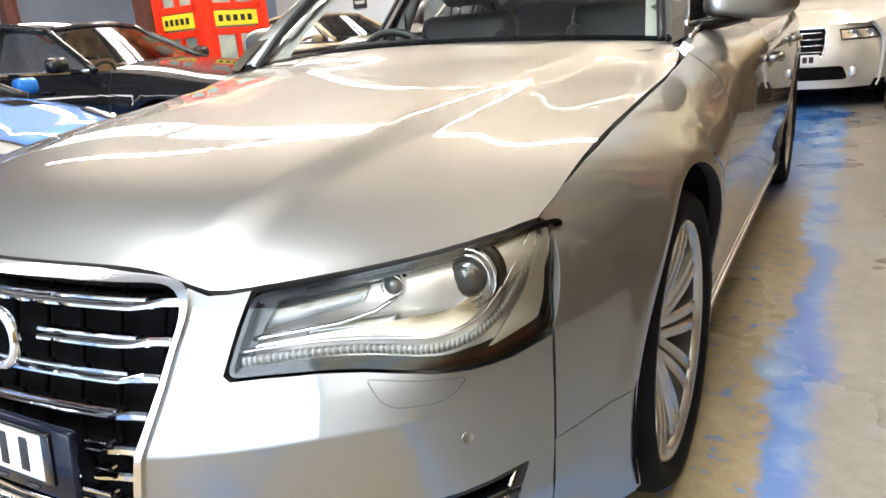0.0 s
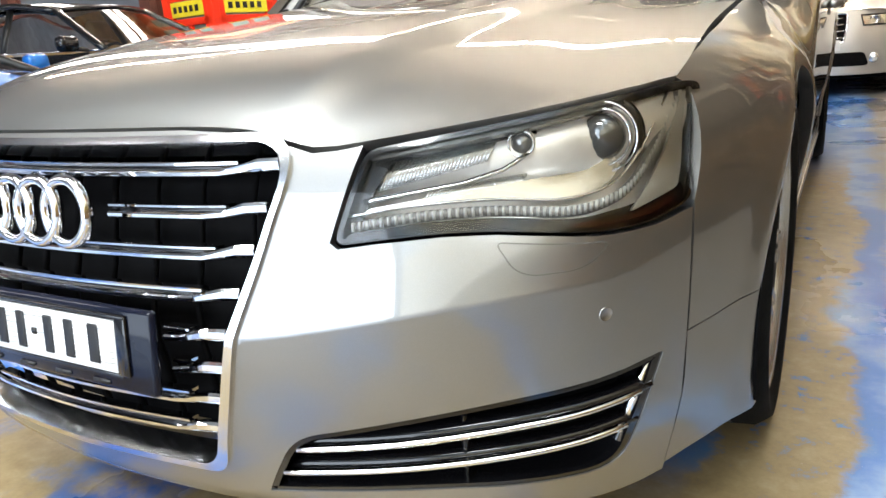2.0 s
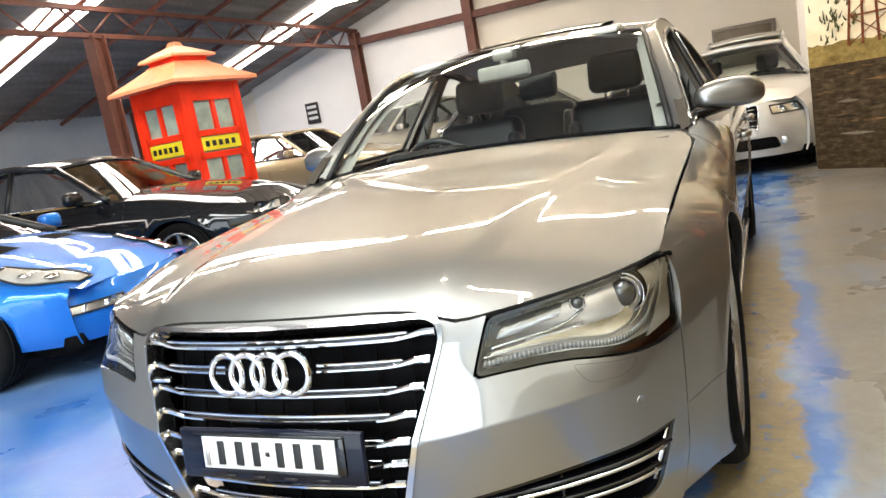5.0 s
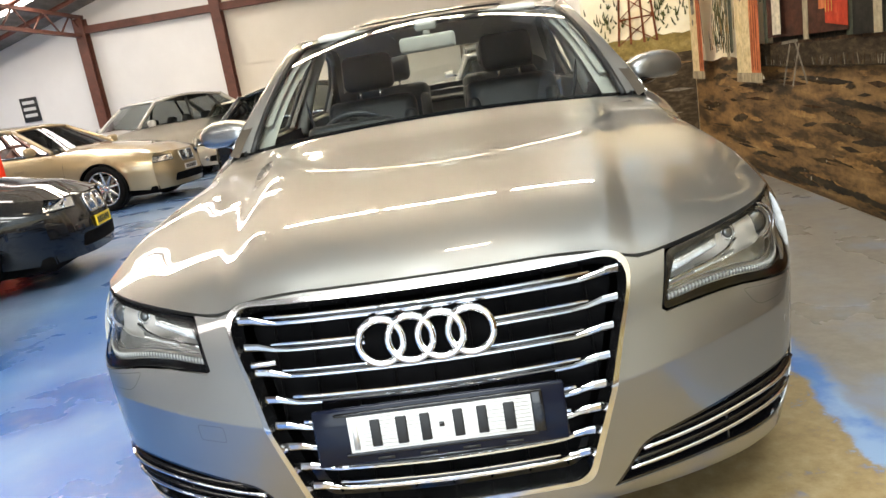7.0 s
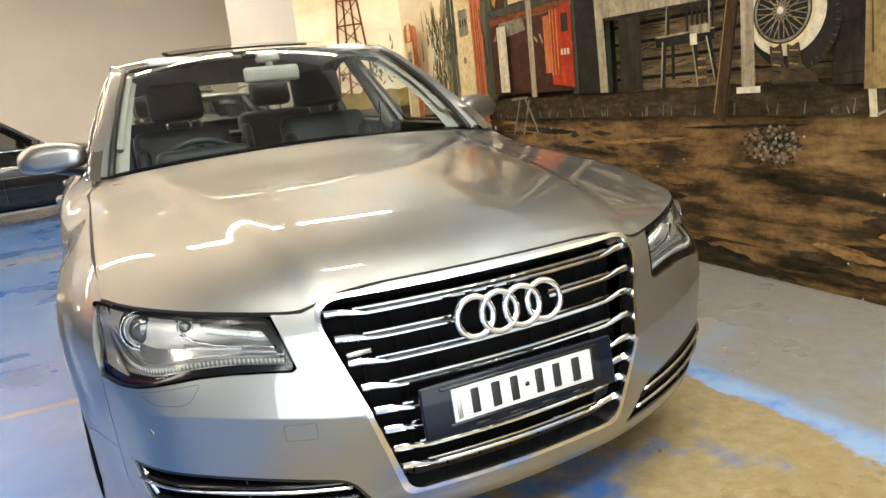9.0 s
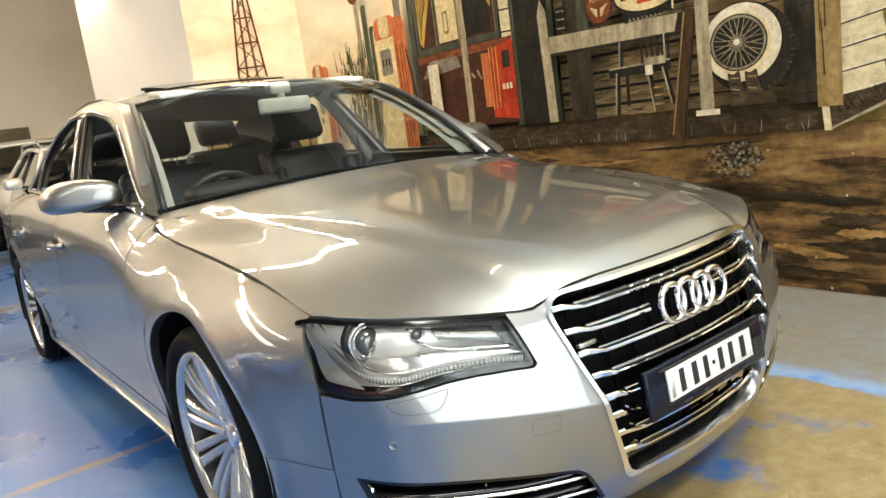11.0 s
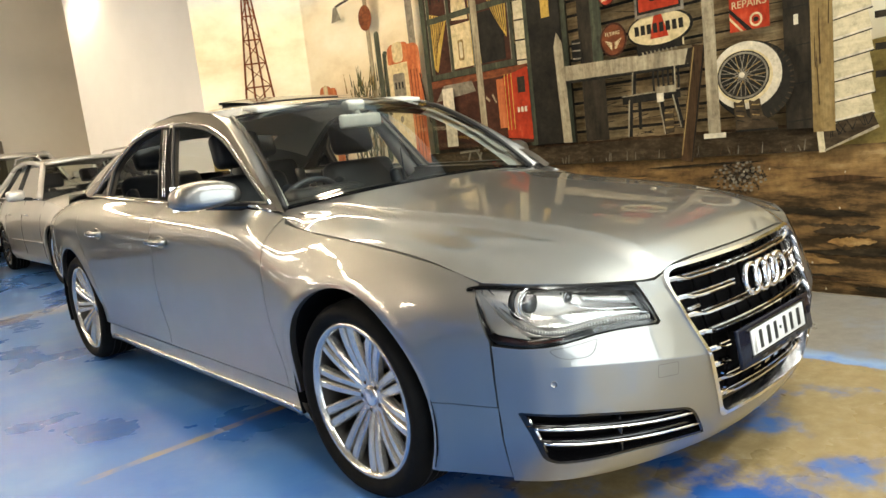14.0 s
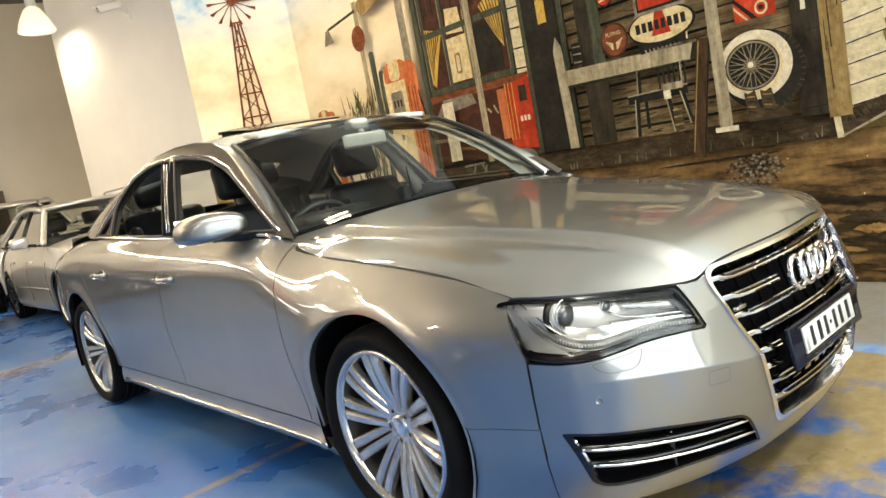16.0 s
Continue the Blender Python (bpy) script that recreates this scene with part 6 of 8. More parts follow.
# cream clapboard corner, its post and the stone step under it
z, k = 0.985, 0
while z < 3.5:
    edge = -0.595 + 0.015 * (z - 1) - (0.006 if k % 2 else 0.0)
    shape("painted_clapboard", [(edge - 0.012, z + 0.042), (-0.362, z), (-0.362, z + 0.105), (edge + 0.004, z + 0.140)], CLAPBOARD)
    shape("painted_board_lip", [(edge - 0.014, z + 0.040), (-0.362, z - 0.002), (-0.362, z + 0.012), (edge - 0.010, z + 0.052)], WHITE_INK)
    shape("painted_shadow_line", stroke((edge - 0.014, z + 0.038), (-0.362, z - 0.004), 0.007), DARK_BOARDS)
    z += 0.108
    k += 1
shape("painted_step", [(-0.63, 0.955), (-0.35, 0.835), (-0.31, 0.955), (-0.60, 1.03)], STONE_KERB)
shape("painted_step_edge", [(-0.36, 0.830), (-0.325, 0.83), (-0.315, 0.945), (-0.35, 0.95)], CLAPBOARD)
shape("painted_step_edge", stroke((-0.63, 0.955), (-0.355, 0.838), 0.016, 0.010), PALE_TIMBER)
for k in range(12):
    a = rng.uniform(-0.60, -0.36)
    shape("painted_step_crack", stroke((a, 0.90 + 0.3 * (-0.36 - a)), (a + rng.uniform(-0.05, 0.05), 0.96 + 0.3 * (-0.36 - a)), 0.006, 0.002), DARK_INK)
shape("painted_corner_post", quad(-0.415, -0.298, 0.945, 3.5), TAN_TIMBER)
shape("painted_dark_panel", [(-0.298, 0.97), (-0.150, 0.97), (-0.158, 3.4), (-0.298, 3.4)], DARK_BOARDS)
for k in range(9):
    shape("painted_panel_joint", stroke((-0.294, 1.02 + 0.208 * k), (-0.155, 1.012 + 0.208 * k), 0.007), DARK_INK)
shape("painted_panel_mark", quad(-0.235, -0.210, 1.545, 1.600), WHITE_INK)
for k in range(14):
    a, b = rng.uniform(-0.405, -0.308), rng.uniform(1.0, 3.2)
    shape("painted_post_split", stroke((a, b), (a + rng.uniform(-0.01, 0.01), b + rng.uniform(0.1, 0.3)), 0.005, 0.002), PLANK)
# far fence
for s in (-0.70, -0.98, -1.35, -1.8):
    shape("painted_fence_post", quad(s - 0.028, s + 0.028, 1.05, 1.62), TAN_TIMBER)
for zz in (1.22, 1.36, 1.52):
    shape("painted_fence_rail", stroke((-2.4, zz - 0.02), (-0.62, zz), 0.035), DARK_BOARDS)
# dark doorway with a lit pane
shape("painted_doorway", quad(1.45, 1.82, 1.0, 3.3), DARK_INK)
shape("painted_lit_pane", quad(1.545, 1.625, 1.93, 2.10), YELLOW_INK)
shape("painted_lit_pane", quad(1.545, 1.625, 2.14, 2.45), YELLOW_INK)
for s0, s1 in ((1.765, 1.835), (1.395, 1.44)):
    shape("painted_door_frame", quad(s0, s1, 1.0, 3.3), GREEN_TRIM)
# window with curtains
shape("painted_window", quad(1.93, 2.93, 1.66, 2.72), WINE)
for i in range(16):
    a = 1.97 + 0.06 * i
    shape("painted_blind_stripe", stroke((a, 2.28), (a + 0.012, 2.70), 0.016, 0.012), DARK_INK if i % 2 else PLANK)
shape("painted_room_glow", quad(2.40, 2.68, 1.70, 2.06), CREAM_INK)
shape("painted_room_glow", [(2.30, 1.70), (2.40, 1.70), (2.40, 2.24), (2.34, 2.20)], YELLOW_INK)
shape("painted_room_glow", [(2.42, 2.08), (2.62, 2.10), (2.60, 2.30), (2.44, 2.28)], CREAM_INK)
shape("painted_card", rounded(quad(2.50, 2.57, 1.76, 1.93), 0.02, 3), TAN_TIMBER)
shape("painted_card_face", rounded(quad(2.515, 2.555, 1.78, 1.91), 0.015, 3), CLAPBOARD)
shape("painted_dark_room", quad(2.02, 2.30, 1.70, 2.10), DARK_INK)
shape("painted_curtain", [(2.90, 2.20), (2.68, 2.14), (2.80, 1.86), (2.86, 1.70), (2.90, 1.74)], YELLOW_INK)
for i in range(6):
    shape("painted_curtain_stripe", stroke((2.88 - 0.034 * i, 2.19 - 0.010 * i), (2.875 - 0.010 * i, 1.76 + 0.035 * i), 0.012, 0.006), WINE if i % 2 else DARK_BOARDS)
shape("painted_curtain", [(1.97, 2.34), (2.20, 2.22), (2.10, 2.02), (1.99, 1.86)], YELLOW_INK)
for i in range(6):
    shape("painted_curtain_stripe", stroke((2.18 - 0.034 * i, 2.23 + 0.017 * i), (2.085 - 0.018 * i, 2.0 - 0.020 * i), 0.011, 0.007), WINE if i % 2 else DARK_BOARDS)
for s0 in (1.94, 2.37, 2.66, 2.92):
    shape("painted_window_bar", quad(s0 - 0.022, s0 + 0.022, 1.64, 2.74), GREEN_TRIM)
    shape("painted_bar_light", quad(s0 + 0.012, s0 + 0.020, 1.66, 2.72), GREY_INK)
for zz in (1.66, 2.14, 2.72):
    shape("painted_window_bar", quad(1.92, 2.94, zz - 0.025, zz + 0.025), GREEN_TRIM)
shape("painted_window_bar", [(1.80, 1.58), (1.90, 1.58), (1.90, 3.1), (1.80, 3.1)], CLAPBOARD)
for i in range(9):
    shape("painted_shadow_line", stroke((1.80, 1.66 + 0.15 * i), (1.90, 1.665 + 0.15 * i), 0.012), DARK_BOARDS)
# ice chest and red drinks machine
shape("painted_chest", quad(1.80, 2.98, 1.03, 1.62), WINE)
shape("painted_chest_edge", quad(1.80, 2.98, 1.57, 1.63), RUST)
shape("painted_chest_lid", [(2.40, 1.49), (2.92, 1.45), (2.80, 1.58), (2.44, 1.58)], GREY_INK)
for i in range(5):
    shape("painted_script_bar", stroke((2.02 + 0.075 * i, 1.37 + 0.02 * (i % 2)), (2.06 + 0.075 * i, 1.47 - 0.015 * i), 0.018), PALE_TIMBER)
shape("painted_machine", [(1.80, 1.05), (2.07, 1.08), (2.07, 1.56), (1.80, 1.61)], RED_PAINT)
shape("painted_machine_side", quad(2.07, 2.15, 1.16, 1.55), ORANGE)
for s in (1.98, 2.02, 2.055):
    shape("painted_machine_stripe", stroke((s, 1.58), (s + 0.005, 1.14), 0.008), YELLOW_INK)
for i in range(3):
    shape("painted_letter_bar", quad(1.84 + 0.038 * i, 1.865 + 0.038 * i, 1.27, 1.31), WHITE_INK)
shape("painted_machine_panel", quad(1.84, 1.92, 1.42, 1.54), DARK_BOARDS)
# roof posts and eaves
for s0, s1, mt in ((2.30, 2.37, PALE_TIMBER), (2.96, 3.02, GREEN_TRIM), (3.12, 3.22, GREY_INK)):
    shape("painted_post", quad(s0, s1, 1.0, 3.2), mt)
shape("painted_eaves", [(2.75, 2.75), (3.75, 2.55), (3.85, 2.66), (2.75, 3.1)], TAN_TIMBER)
shape("painted_sign_post", quad(3.80, 3.87, 0.9, 2.7), PALE_TIMBER)
shape("painted_lamp_arm", stroke((3.84, 2.62), (4.36, 2.56), 0.025), DARK_BOARDS)
shape("painted_lamp_shade", [(4.28, 2.42), (4.46, 2.42), (4.40, 2.56), (4.34, 2.56)], GREY_INK)
shape("painted_small_sign", disc(3.86, 2.36, 0.11, 0.12), RUST)
# cactus and shrubs behind the pumps
for i in range(170):
    s, zz = rng.gauss(3.98, 0.15), rng.uniform(0.95, 1.75)
    shape("painted_shrub_blade", stroke((s, zz), (s + rng.uniform(-0.06, 0.06), zz + rng.uniform(0.08, 0.2)), 0.022, 0.004), rng.choice((LEAF, LEAF, GREEN_TRIM, TAN_TIMBER)))
for s, z0, z1 in ((3.68, 0.95, 2.2), (3.58, 1.4, 2.0)):
    shape("painted_cactus", rounded(quad(s - 0.04, s + 0.04, z0, z1), 0.035, 4), GREEN_TRIM)


def pump(s0, s1, z0, z1):
    """A painted round-shouldered pump."""
    w = s1 - s0
    shape("painted_pump_side", rounded(quad(s0, s0 + 0.42 * w, z0, z1 - 0.02), [0.0, 0.0, 0.05, 0.12], 5), ORANGE)
    shape("painted_pump_front", rounded(quad(s0 + 0.38 * w, s1, z0, z1), [0.0, 0.0, 0.13, 0.05], 5), CREAM_INK)
    shape("painted_pump_cap", rounded(quad(s0 + 0.30 * w, s1 - 0.02, z1 - 0.17, z1 + 0.01), [0.02, 0.02, 0.10, 0.08], 5), ORANGE)
    shape("painted_pump_crown", rounded(quad(s0 + 0.48 * w, s1 - 0.10, z1 - 0.16, z1 + 0.02), 0.05, 4), CREAM_INK)
    shape("painted_pump_dial", rounded(quad(s0 + 0.50 * w, s1 - 0.07, z1 - 0.48, z1 - 0.26), 0.03, 4), GREY_INK)
    for i in range(3):
        shape("painted_figure_bar", quad(s0 + (0.56 + 0.1 * i) * w, s0 + (0.61 + 0.1 * i) * w, z1 - 0.40, z1 - 0.34), DARK_INK)
    shape("painted_pump_star", disc(s0 + 0.72 * w, z0 + 0.45 * (z1 - z0), 0.03, 0.035, 5), GREY_INK)
    for k in (0.12, 0.2, 0.3):
        shape("painted_pump_streak", stroke((s0 + k * w, z0 + 0.03), (s0 + k * w, z1 - 0.25), 0.012), RUST)
    shape("painted_hose", stroke((s0 + 0.02, z1 - 0.30), (s0 - 0.06, z1 - 0.75), 0.018), DARK_INK)
    shape("painted_pump_foot", quad(s0 - 0.02, s1 + 0.02, z0 - 0.06, z0 + 0.01), PALE_TIMBER)


pump(4.50, 4.86, 0.80, 1.80)
pump(3.06, 3.56, 0.79, 2.03)
# folding stand near the pumps
shape("painted_notice", quad(2.66, 2.80, 1.05, 1.55), WHITE_INK)
for a, b in (((2.65, 0.72), (2.52, 0.98)), ((2.38, 0.98), (2.50, 0.72)), ((2.28, 0.74), (2.44, 1.0)), ((2.65, 0.99), (2.40, 1.0))):
    shape("painted_stand_leg", stroke(a, b, 0.018), GREY_INK)
# bench end, rail, leaning plank, chair
shape("painted_picket", [(1.395, 1.0), (1.475, 1.0), (1.50, 1.70), (1.465, 1.80), (1.42, 1.72)], PALE_TIMBER)
shape("painted_green_post", quad(1.062, 1.150, 1.50, 3.4), GREEN_TRIM)
shape("painted_green_post_edge", quad(1.150, 1.262, 1.0, 3.4), DARK_BOARDS)
shape("painted_dark_jamb", quad(1.062, 1.150, 1.0, 1.50), DARK_BOARDS)
shape("painted_rail", [(0.375, 1.425), (1.41, 1.445), (1.41, 1.550), (0.375, 1.520)], PALE_TIMBER)
shape("painted_rail_end", [(0.375, 1.425), (0.450, 1.427), (0.420, 1.522), (0.375, 1.520)], DARK_BOARDS)
shape("painted_rail_shadow", stroke((0.375, 1.415), (1.41, 1.435), 0.02), DARK_INK)
# wooden chair
for a, b, w in (((0.885, 1.005), (0.860, 1.27), 0.034), ((0.600, 1.005), (0.640, 1.27), 0.034), ((0.485, 1.04), (0.535, 1.27), 0.028), ((0.80, 1.05), (0.795, 1.25), 0.024), ((0.930, 1.250), (0.490, 1.255), 0.052), ((0.835, 1.27), (0.820, 1.43), 0.026)):
    shape("painted_chair_leg", stroke(a, b, w), DARK_INK)
for i in range(6):
    shape("painted_chair_spindle", stroke((0.500 + 0.036 * i, 1.27), (0.495 + 0.037 * i, 1.43), 0.015), DARK_INK)
for a, b in (((0.900, 1.005), (0.875, 1.25)), ((0.615, 1.005), (0.652, 1.25)), ((0.495, 1.04), (0.545, 1.25)), ((0.930, 1.278), (0.490, 1.285)), ((0.520, 1.43), (0.524, 1.29)), ((0.848, 1.29), (0.834, 1.43))):
    shape("painted_chair_light", stroke(a, b, 0.009), PALE_TIMBER)
shape("painted_saw", [(0.445, 1.545), (0.780, 1.525), (0.795, 1.58), (0.765, 1.612), (0.70, 1.640), (0.60, 1.650), (0.50, 1.648), (0.455, 1.630)], DARK_INK)
shape("painted_saw_edge", stroke((0.448, 1.550), (0.448, 1.625), 0.010), CREAM_INK)
for i in range(9):
    shape("painted_saw_tooth", stroke((0.50 + 0.03 * i, 1.528), (0.505 + 0.03 * i, 1.545), 0.008), PALE_TIMBER)
shape("painted_cloth", quad(0.520, 0.660, 1.268, 1.312), PALE_TIMBER)
shape("painted_cloth", quad(0.610, 0.660, 1.215, 1.27), WHITE_INK)
shape("painted_jar", rounded(quad(0.545, 0.612, 1.01, 1.15), 0.012, 3), STONE_KERB)
for zz in (1.04, 1.09, 1.135):
    shape("painted_jar_band", quad(0.548, 0.609, zz, zz + 0.012), TAN_TIMBER)
shape("painted_lantern", rounded(quad(1.245, 1.330, 1.565, 1.72), 0.02, 3), DARK_INK)
for zz in (1.585, 1.64, 1.69):
    shape("painted_lantern_band", stroke((1.252, zz), (1.322, zz + 0.004), 0.010), GREY_INK)
shape("painted_plank", stroke((0.470, 0.82), (0.345, 1.53), 0.088), PLANK)
shape("painted_plank_edge", stroke((0.432, 0.82), (0.307, 1.53), 0.010), DARK_INK)
shape("painted_plank_light", stroke((0.500, 0.86), (0.378, 1.52), 0.008), TAN_TIMBER)
# signs
shape("painted_sign_edge", disc(0.612, 1.675, 0.240, 0.112), DARK_INK)
shape("painted_oval_sign", disc(0.616, 1.677, 0.224, 0.100), CREAM_INK)
shape("painted_sign_flash", [(0.545, 1.618), (0.68, 1.618), (0.645, 1.765), (0.59, 1.765)], RED_PAINT)
for i in range(8):
    shape("painted_sign_bar", [(0.438 + 0.046 * i, 1.652), (0.470 + 0.046 * i, 1.652), (0.472 + 0.046 * i, 1.712), (0.440 + 0.046 * i, 1.712)], DARK_INK)
shape("painted_round_sign", disc(0.966, 1.663, 0.108, 0.112), WINE)
shape("painted_round_sign_face", disc(0.967, 1.664, 0.095, 0.099), RUST)
for d in (-1, 1):
    for k in range(4):
        shape("painted_wing_feather", stroke((0.966 + d * 0.012, 1.640 - 0.012 * k), (0.966 + d * (0.066 - 0.012 * k), 1.662 - 0.016 * k), 0.010, 0.006), CREAM_INK)
shape("painted_round_sign", disc(0.995, 1.972, 0.074, 0.084), WINE)
shape("painted_round_sign_face", disc(0.996, 1.973, 0.064, 0.073), RED_PAINT)
for k in range(3):
    shape("painted_sign_bar", stroke((0.950, 1.998 - 0.028 * k), (1.040, 1.985 - 0.028 * k), 0.011), CREAM_INK)
shape("painted_road_shield", rounded([(0.815, 1.935), (0.862, 1.905), (0.915, 1.935), (0.925, 2.02), (0.915, 2.075), (0.862, 2.062), (0.812, 2.075), (0.803, 2.02)], 0.018, 3), DARK_INK)
shape("painted_road_shield_face", rounded([(0.822, 1.940), (0.862, 1.914), (0.908, 1.940), (0.917, 2.02), (0.908, 2.066), (0.862, 2.054), (0.819, 2.066), (0.811, 2.02)], 0.018, 3), CREAM_INK)
shape("painted_oil_sign", quad(0.428, 0.782, 1.760, 2.27), GREY_INK)
shape("painted_oil_sign_edge", quad(0.448, 0.764, 1.780, 2.26), DARK_INK)
shape("painted_oil_sign_face", quad(0.462, 0.750, 1.797, 1.972), RED_PAINT)
shape("painted_oil_sign_face", quad(0.462, 0.750, 1.985, 2.25), CREAM_INK)
shape("painted_toy_car", [(0.520, 2.045), (0.680, 2.040), (0.690, 2.075), (0.64, 2.095), (0.60, 2.13), (0.55, 2.125), (0.525, 2.085)], RED_PAINT)
for c in (0.555, 0.655):
    shape("painted_toy_wheel", disc(c, 2.042, 0.026, 0.026, 14), DARK_INK)
shape("painted_repair_sign", quad(-0.100, 0.136, 1.560, 2.25), RED_PAINT)
shape("painted_repair_band", [(0.136, 1.700), (0.136, 1.672), (0.035, 1.560), (0.000, 1.560)], DARK_INK)
shape("painted_repair_band", [(0.136, 1.650), (0.136, 1.632), (0.070, 1.560), (0.055, 1.560)], CREAM_INK)
shape("painted_repair_badge", disc(-0.022, 1.612, 0.038, 0.040, 16), CREAM_INK)
shape("painted_repair_badge", disc(-0.022, 1.612, 0.026, 0.028, 14), RED_PAINT)
shape("painted_repair_badge", disc(-0.022, 1.612, 0.017, 0.014, 12), DARK_INK)


def lettering(word, s, z, size, mat):
    """Words painted on the wall, read from the room."""
    cu = bpy.data.curves.new("lettering", "FONT")
    cu.body, cu.size, cu.extrude, cu.align_x = word, size, 0.0006, "CENTER"
    tmp = bpy.data.objects.new("lettering", cu)
    scene.collection.objects.link(tmp)
    bpy.context.view_layer.update()
    me = bpy.data.meshes.new_from_object(tmp.evaluated_get(bpy.context.evaluated_depsgraph_get()))
    bpy.data.objects.remove(tmp)
    ob = link("painted_word", me, mat, mural_wall, flat=True)
    p = on_wall(s, z, mural_level[0] + 0.0035)
    ob.matrix_basis = Matrix.Translation(p) @ pose(0, 0, 0, 90, 0, 0 - 90 - math.degrees(math.atan(WALL_K)))
    return ob


lettering("OIL", 0.606, 1.850, 0.095, DARK_INK)
lettering("REPAIRS", 0.018, 1.690, 0.058, CREAM_INK)
lettering("S", 0.018, 1.768, 0.17, CREAM_INK)
lettering("A", 0.018, 1.908, 0.17, CREAM_INK)
lettering("66", 0.864, 1.958, 0.085, DARK_INK)
lettering("FLYING", 0.966, 1.692, 0.036, CREAM_INK)
# whitewall tyre with wire wheel
WC = Vector((0.053, 1.305))
shape("painted_tyre", disc(0.000, 1.262, 0.226, 0.226, 44), DARK_INK)
shape("painted_tyre", disc(0.030, 1.280, 0.230, 0.218, 44), DARK_INK)
for i in range(16):
    a = -1.15 + 2.2 * i / 15
    c = Vector((0.000, 1.262))
    shape("painted_tread", stroke(c + Vector((-0.205 * math.cos(a), 0.200 * math.sin(a))), c + Vector((-0.228 * math.cos(a), 0.222 * math.sin(a))), 0.007), STONE_KERB)
shape("painted_whitewall", disc(WC.x, WC.y, 0.214, 0.194, 44), WHITE_INK)
shape("painted_wall_shade", disc(WC.x + 0.010, WC.y - 0.004, 0.172, 0.154, 40), CREAM_INK)
shape("painted_rim_edge", disc(WC.x + 0.016, WC.y + 0.002, 0.160, 0.142, 36), DARK_INK)
shape("painted_rim", disc(WC.x + 0.016, WC.y + 0.002, 0.152, 0.135, 36), GREY_INK)
shape("painted_rim_hollow", disc(WC.x + 0.016, WC.y + 0.002, 0.140, 0.123, 36), DARK_INK)
for i in range(30):
    a = 2 * math.pi * i / 30
    b = a + (0.5 if i % 2 else -0.5)
    c = WC + Vector((0.016, 0.002))
    shape("painted_wire_spoke", stroke(c + Vector((0.022 * math.cos(b), 0.022 * math.sin(b))), c + Vector((0.136 * math.cos(a), 0.119 * math.sin(a))), 0.0042), GREY_INK if i % 3 else TAN_TIMBER)
shape("painted_wheel_hub", disc(WC.x + 0.016, WC.y + 0.002, 0.030, 0.029, 16), GREY_INK)
shape("painted_wheel_hub", disc(WC.x + 0.020, WC.y + 0.006, 0.017, 0.016, 14), WHITE_INK)
shape("painted_porch_post", [(0.222, 0.97), (0.302, 0.97), (0.310, 3.4), (0.240, 3.4)], PALE_TIMBER)
shape("painted_post_foot", quad(0.190, 0.335, 0.955, 0.985), WHITE_INK)
for s in (0.075, -0.020):
    shape("painted_boot", rounded([(s - 0.105, 0.985), (s + 0.050, 0.985), (s + 0.048, 1.03), (s + 0.058, 1.165), (s + 0.030, 1.150), (s - 0.008, 1.170), (s - 0.022, 1.07), (s - 0.060, 1.042), (s - 0.105, 1.022)], 0.012, 3), STONE_KERB)
    shape("painted_boot_sole", stroke((s - 0.108, 0.986), (s + 0.052, 0.986), 0.012), DARK_INK)
    for k in range(4):
        shape("painted_boot_crease", stroke((s - 0.005, 1.04 + 0.03 * k), (s + 0.042, 1.05 + 0.028 * k), 0.007), TAN_TIMBER if k % 2 else DARK_INK)
# thorny bush on the earth
for i in range(190):
    a, r = rng.uniform(0, 6.28), abs(rng.gauss(0, 0.075))
    r = min(r, 0.15)
    s, zz = 0.10 + r * math.cos(a) * 1.15, 0.715 + r * math.sin(a) * 0.62
    shape("painted_twig", stroke((s, zz), (s + rng.uniform(-0.03, 0.03), zz + rng.uniform(-0.02, 0.02)), 0.007), DARK_INK if i < 110 else rng.choice((GREY_INK, PLANK, DARK_INK)))
for i in range(64):
    q, r = i * 2.39996, 0.145 * math.sqrt((i + 0.5) / 64)
    shape("painted_pebble", disc(0.10 + r * math.cos(q) * 1.15, 0.715 + r * math.sin(q) * 0.62, 0.0105, 0.0085, 7), GREY_INK if i % 3 else STONE_KERB)
for i in range(40):
    s, zz = rng.uniform(-1.5, 4.8), rng.uniform(0.03, 0.80)
    r = rng.uniform(0.002, 0.007)
    shape("paint_chip", disc(s, zz, r, r * rng.uniform(0.6, 2.2), 7), WHITE_INK)

# the return wall: field, shrubs and a lattice windmill
def jshape(name, outline, mat):
    mural_level[0] += 0.00008
    return shape(name, outline, mat, mural_level[0] - 0.02, return_wall, on_jog)


mural_level[0] = 0.024
jshape("painted_earth", ragged(0.0, 1.215, 0.004, 1.02, 30, 0.02), STONE_KERB)
jshape("painted_field", ragged(0.0, 1.215, 1.0, 1.20, 24, 0.02), FIELD)
for i in range(22):
    s, zz = rng.uniform(0.05, 1.15), rng.uniform(0.1, 0.95)
    w = rng.uniform(0.05, 0.2)
    jshape("painted_furrow", [(max(0.0, s - w), zz), (s, zz - 0.015), (min(1.2, s + w), zz), (s, zz + 0.02)], rng.choice((EARTH, DARK_BOARDS, GREY_INK)))
for i in range(90):
    c = rng.choice((0.92, 0.28))
    s, zz = min(1.19, max(0.03, rng.gauss(c, 0.10))), rng.gauss(1.42, 0.09)
    jshape("painted_shrub_blade", stroke((s, zz), (s + rng.uniform(-0.04, 0.04), zz + rng.uniform(0.02, 0.09)), 0.02, 0.006), LEAF)
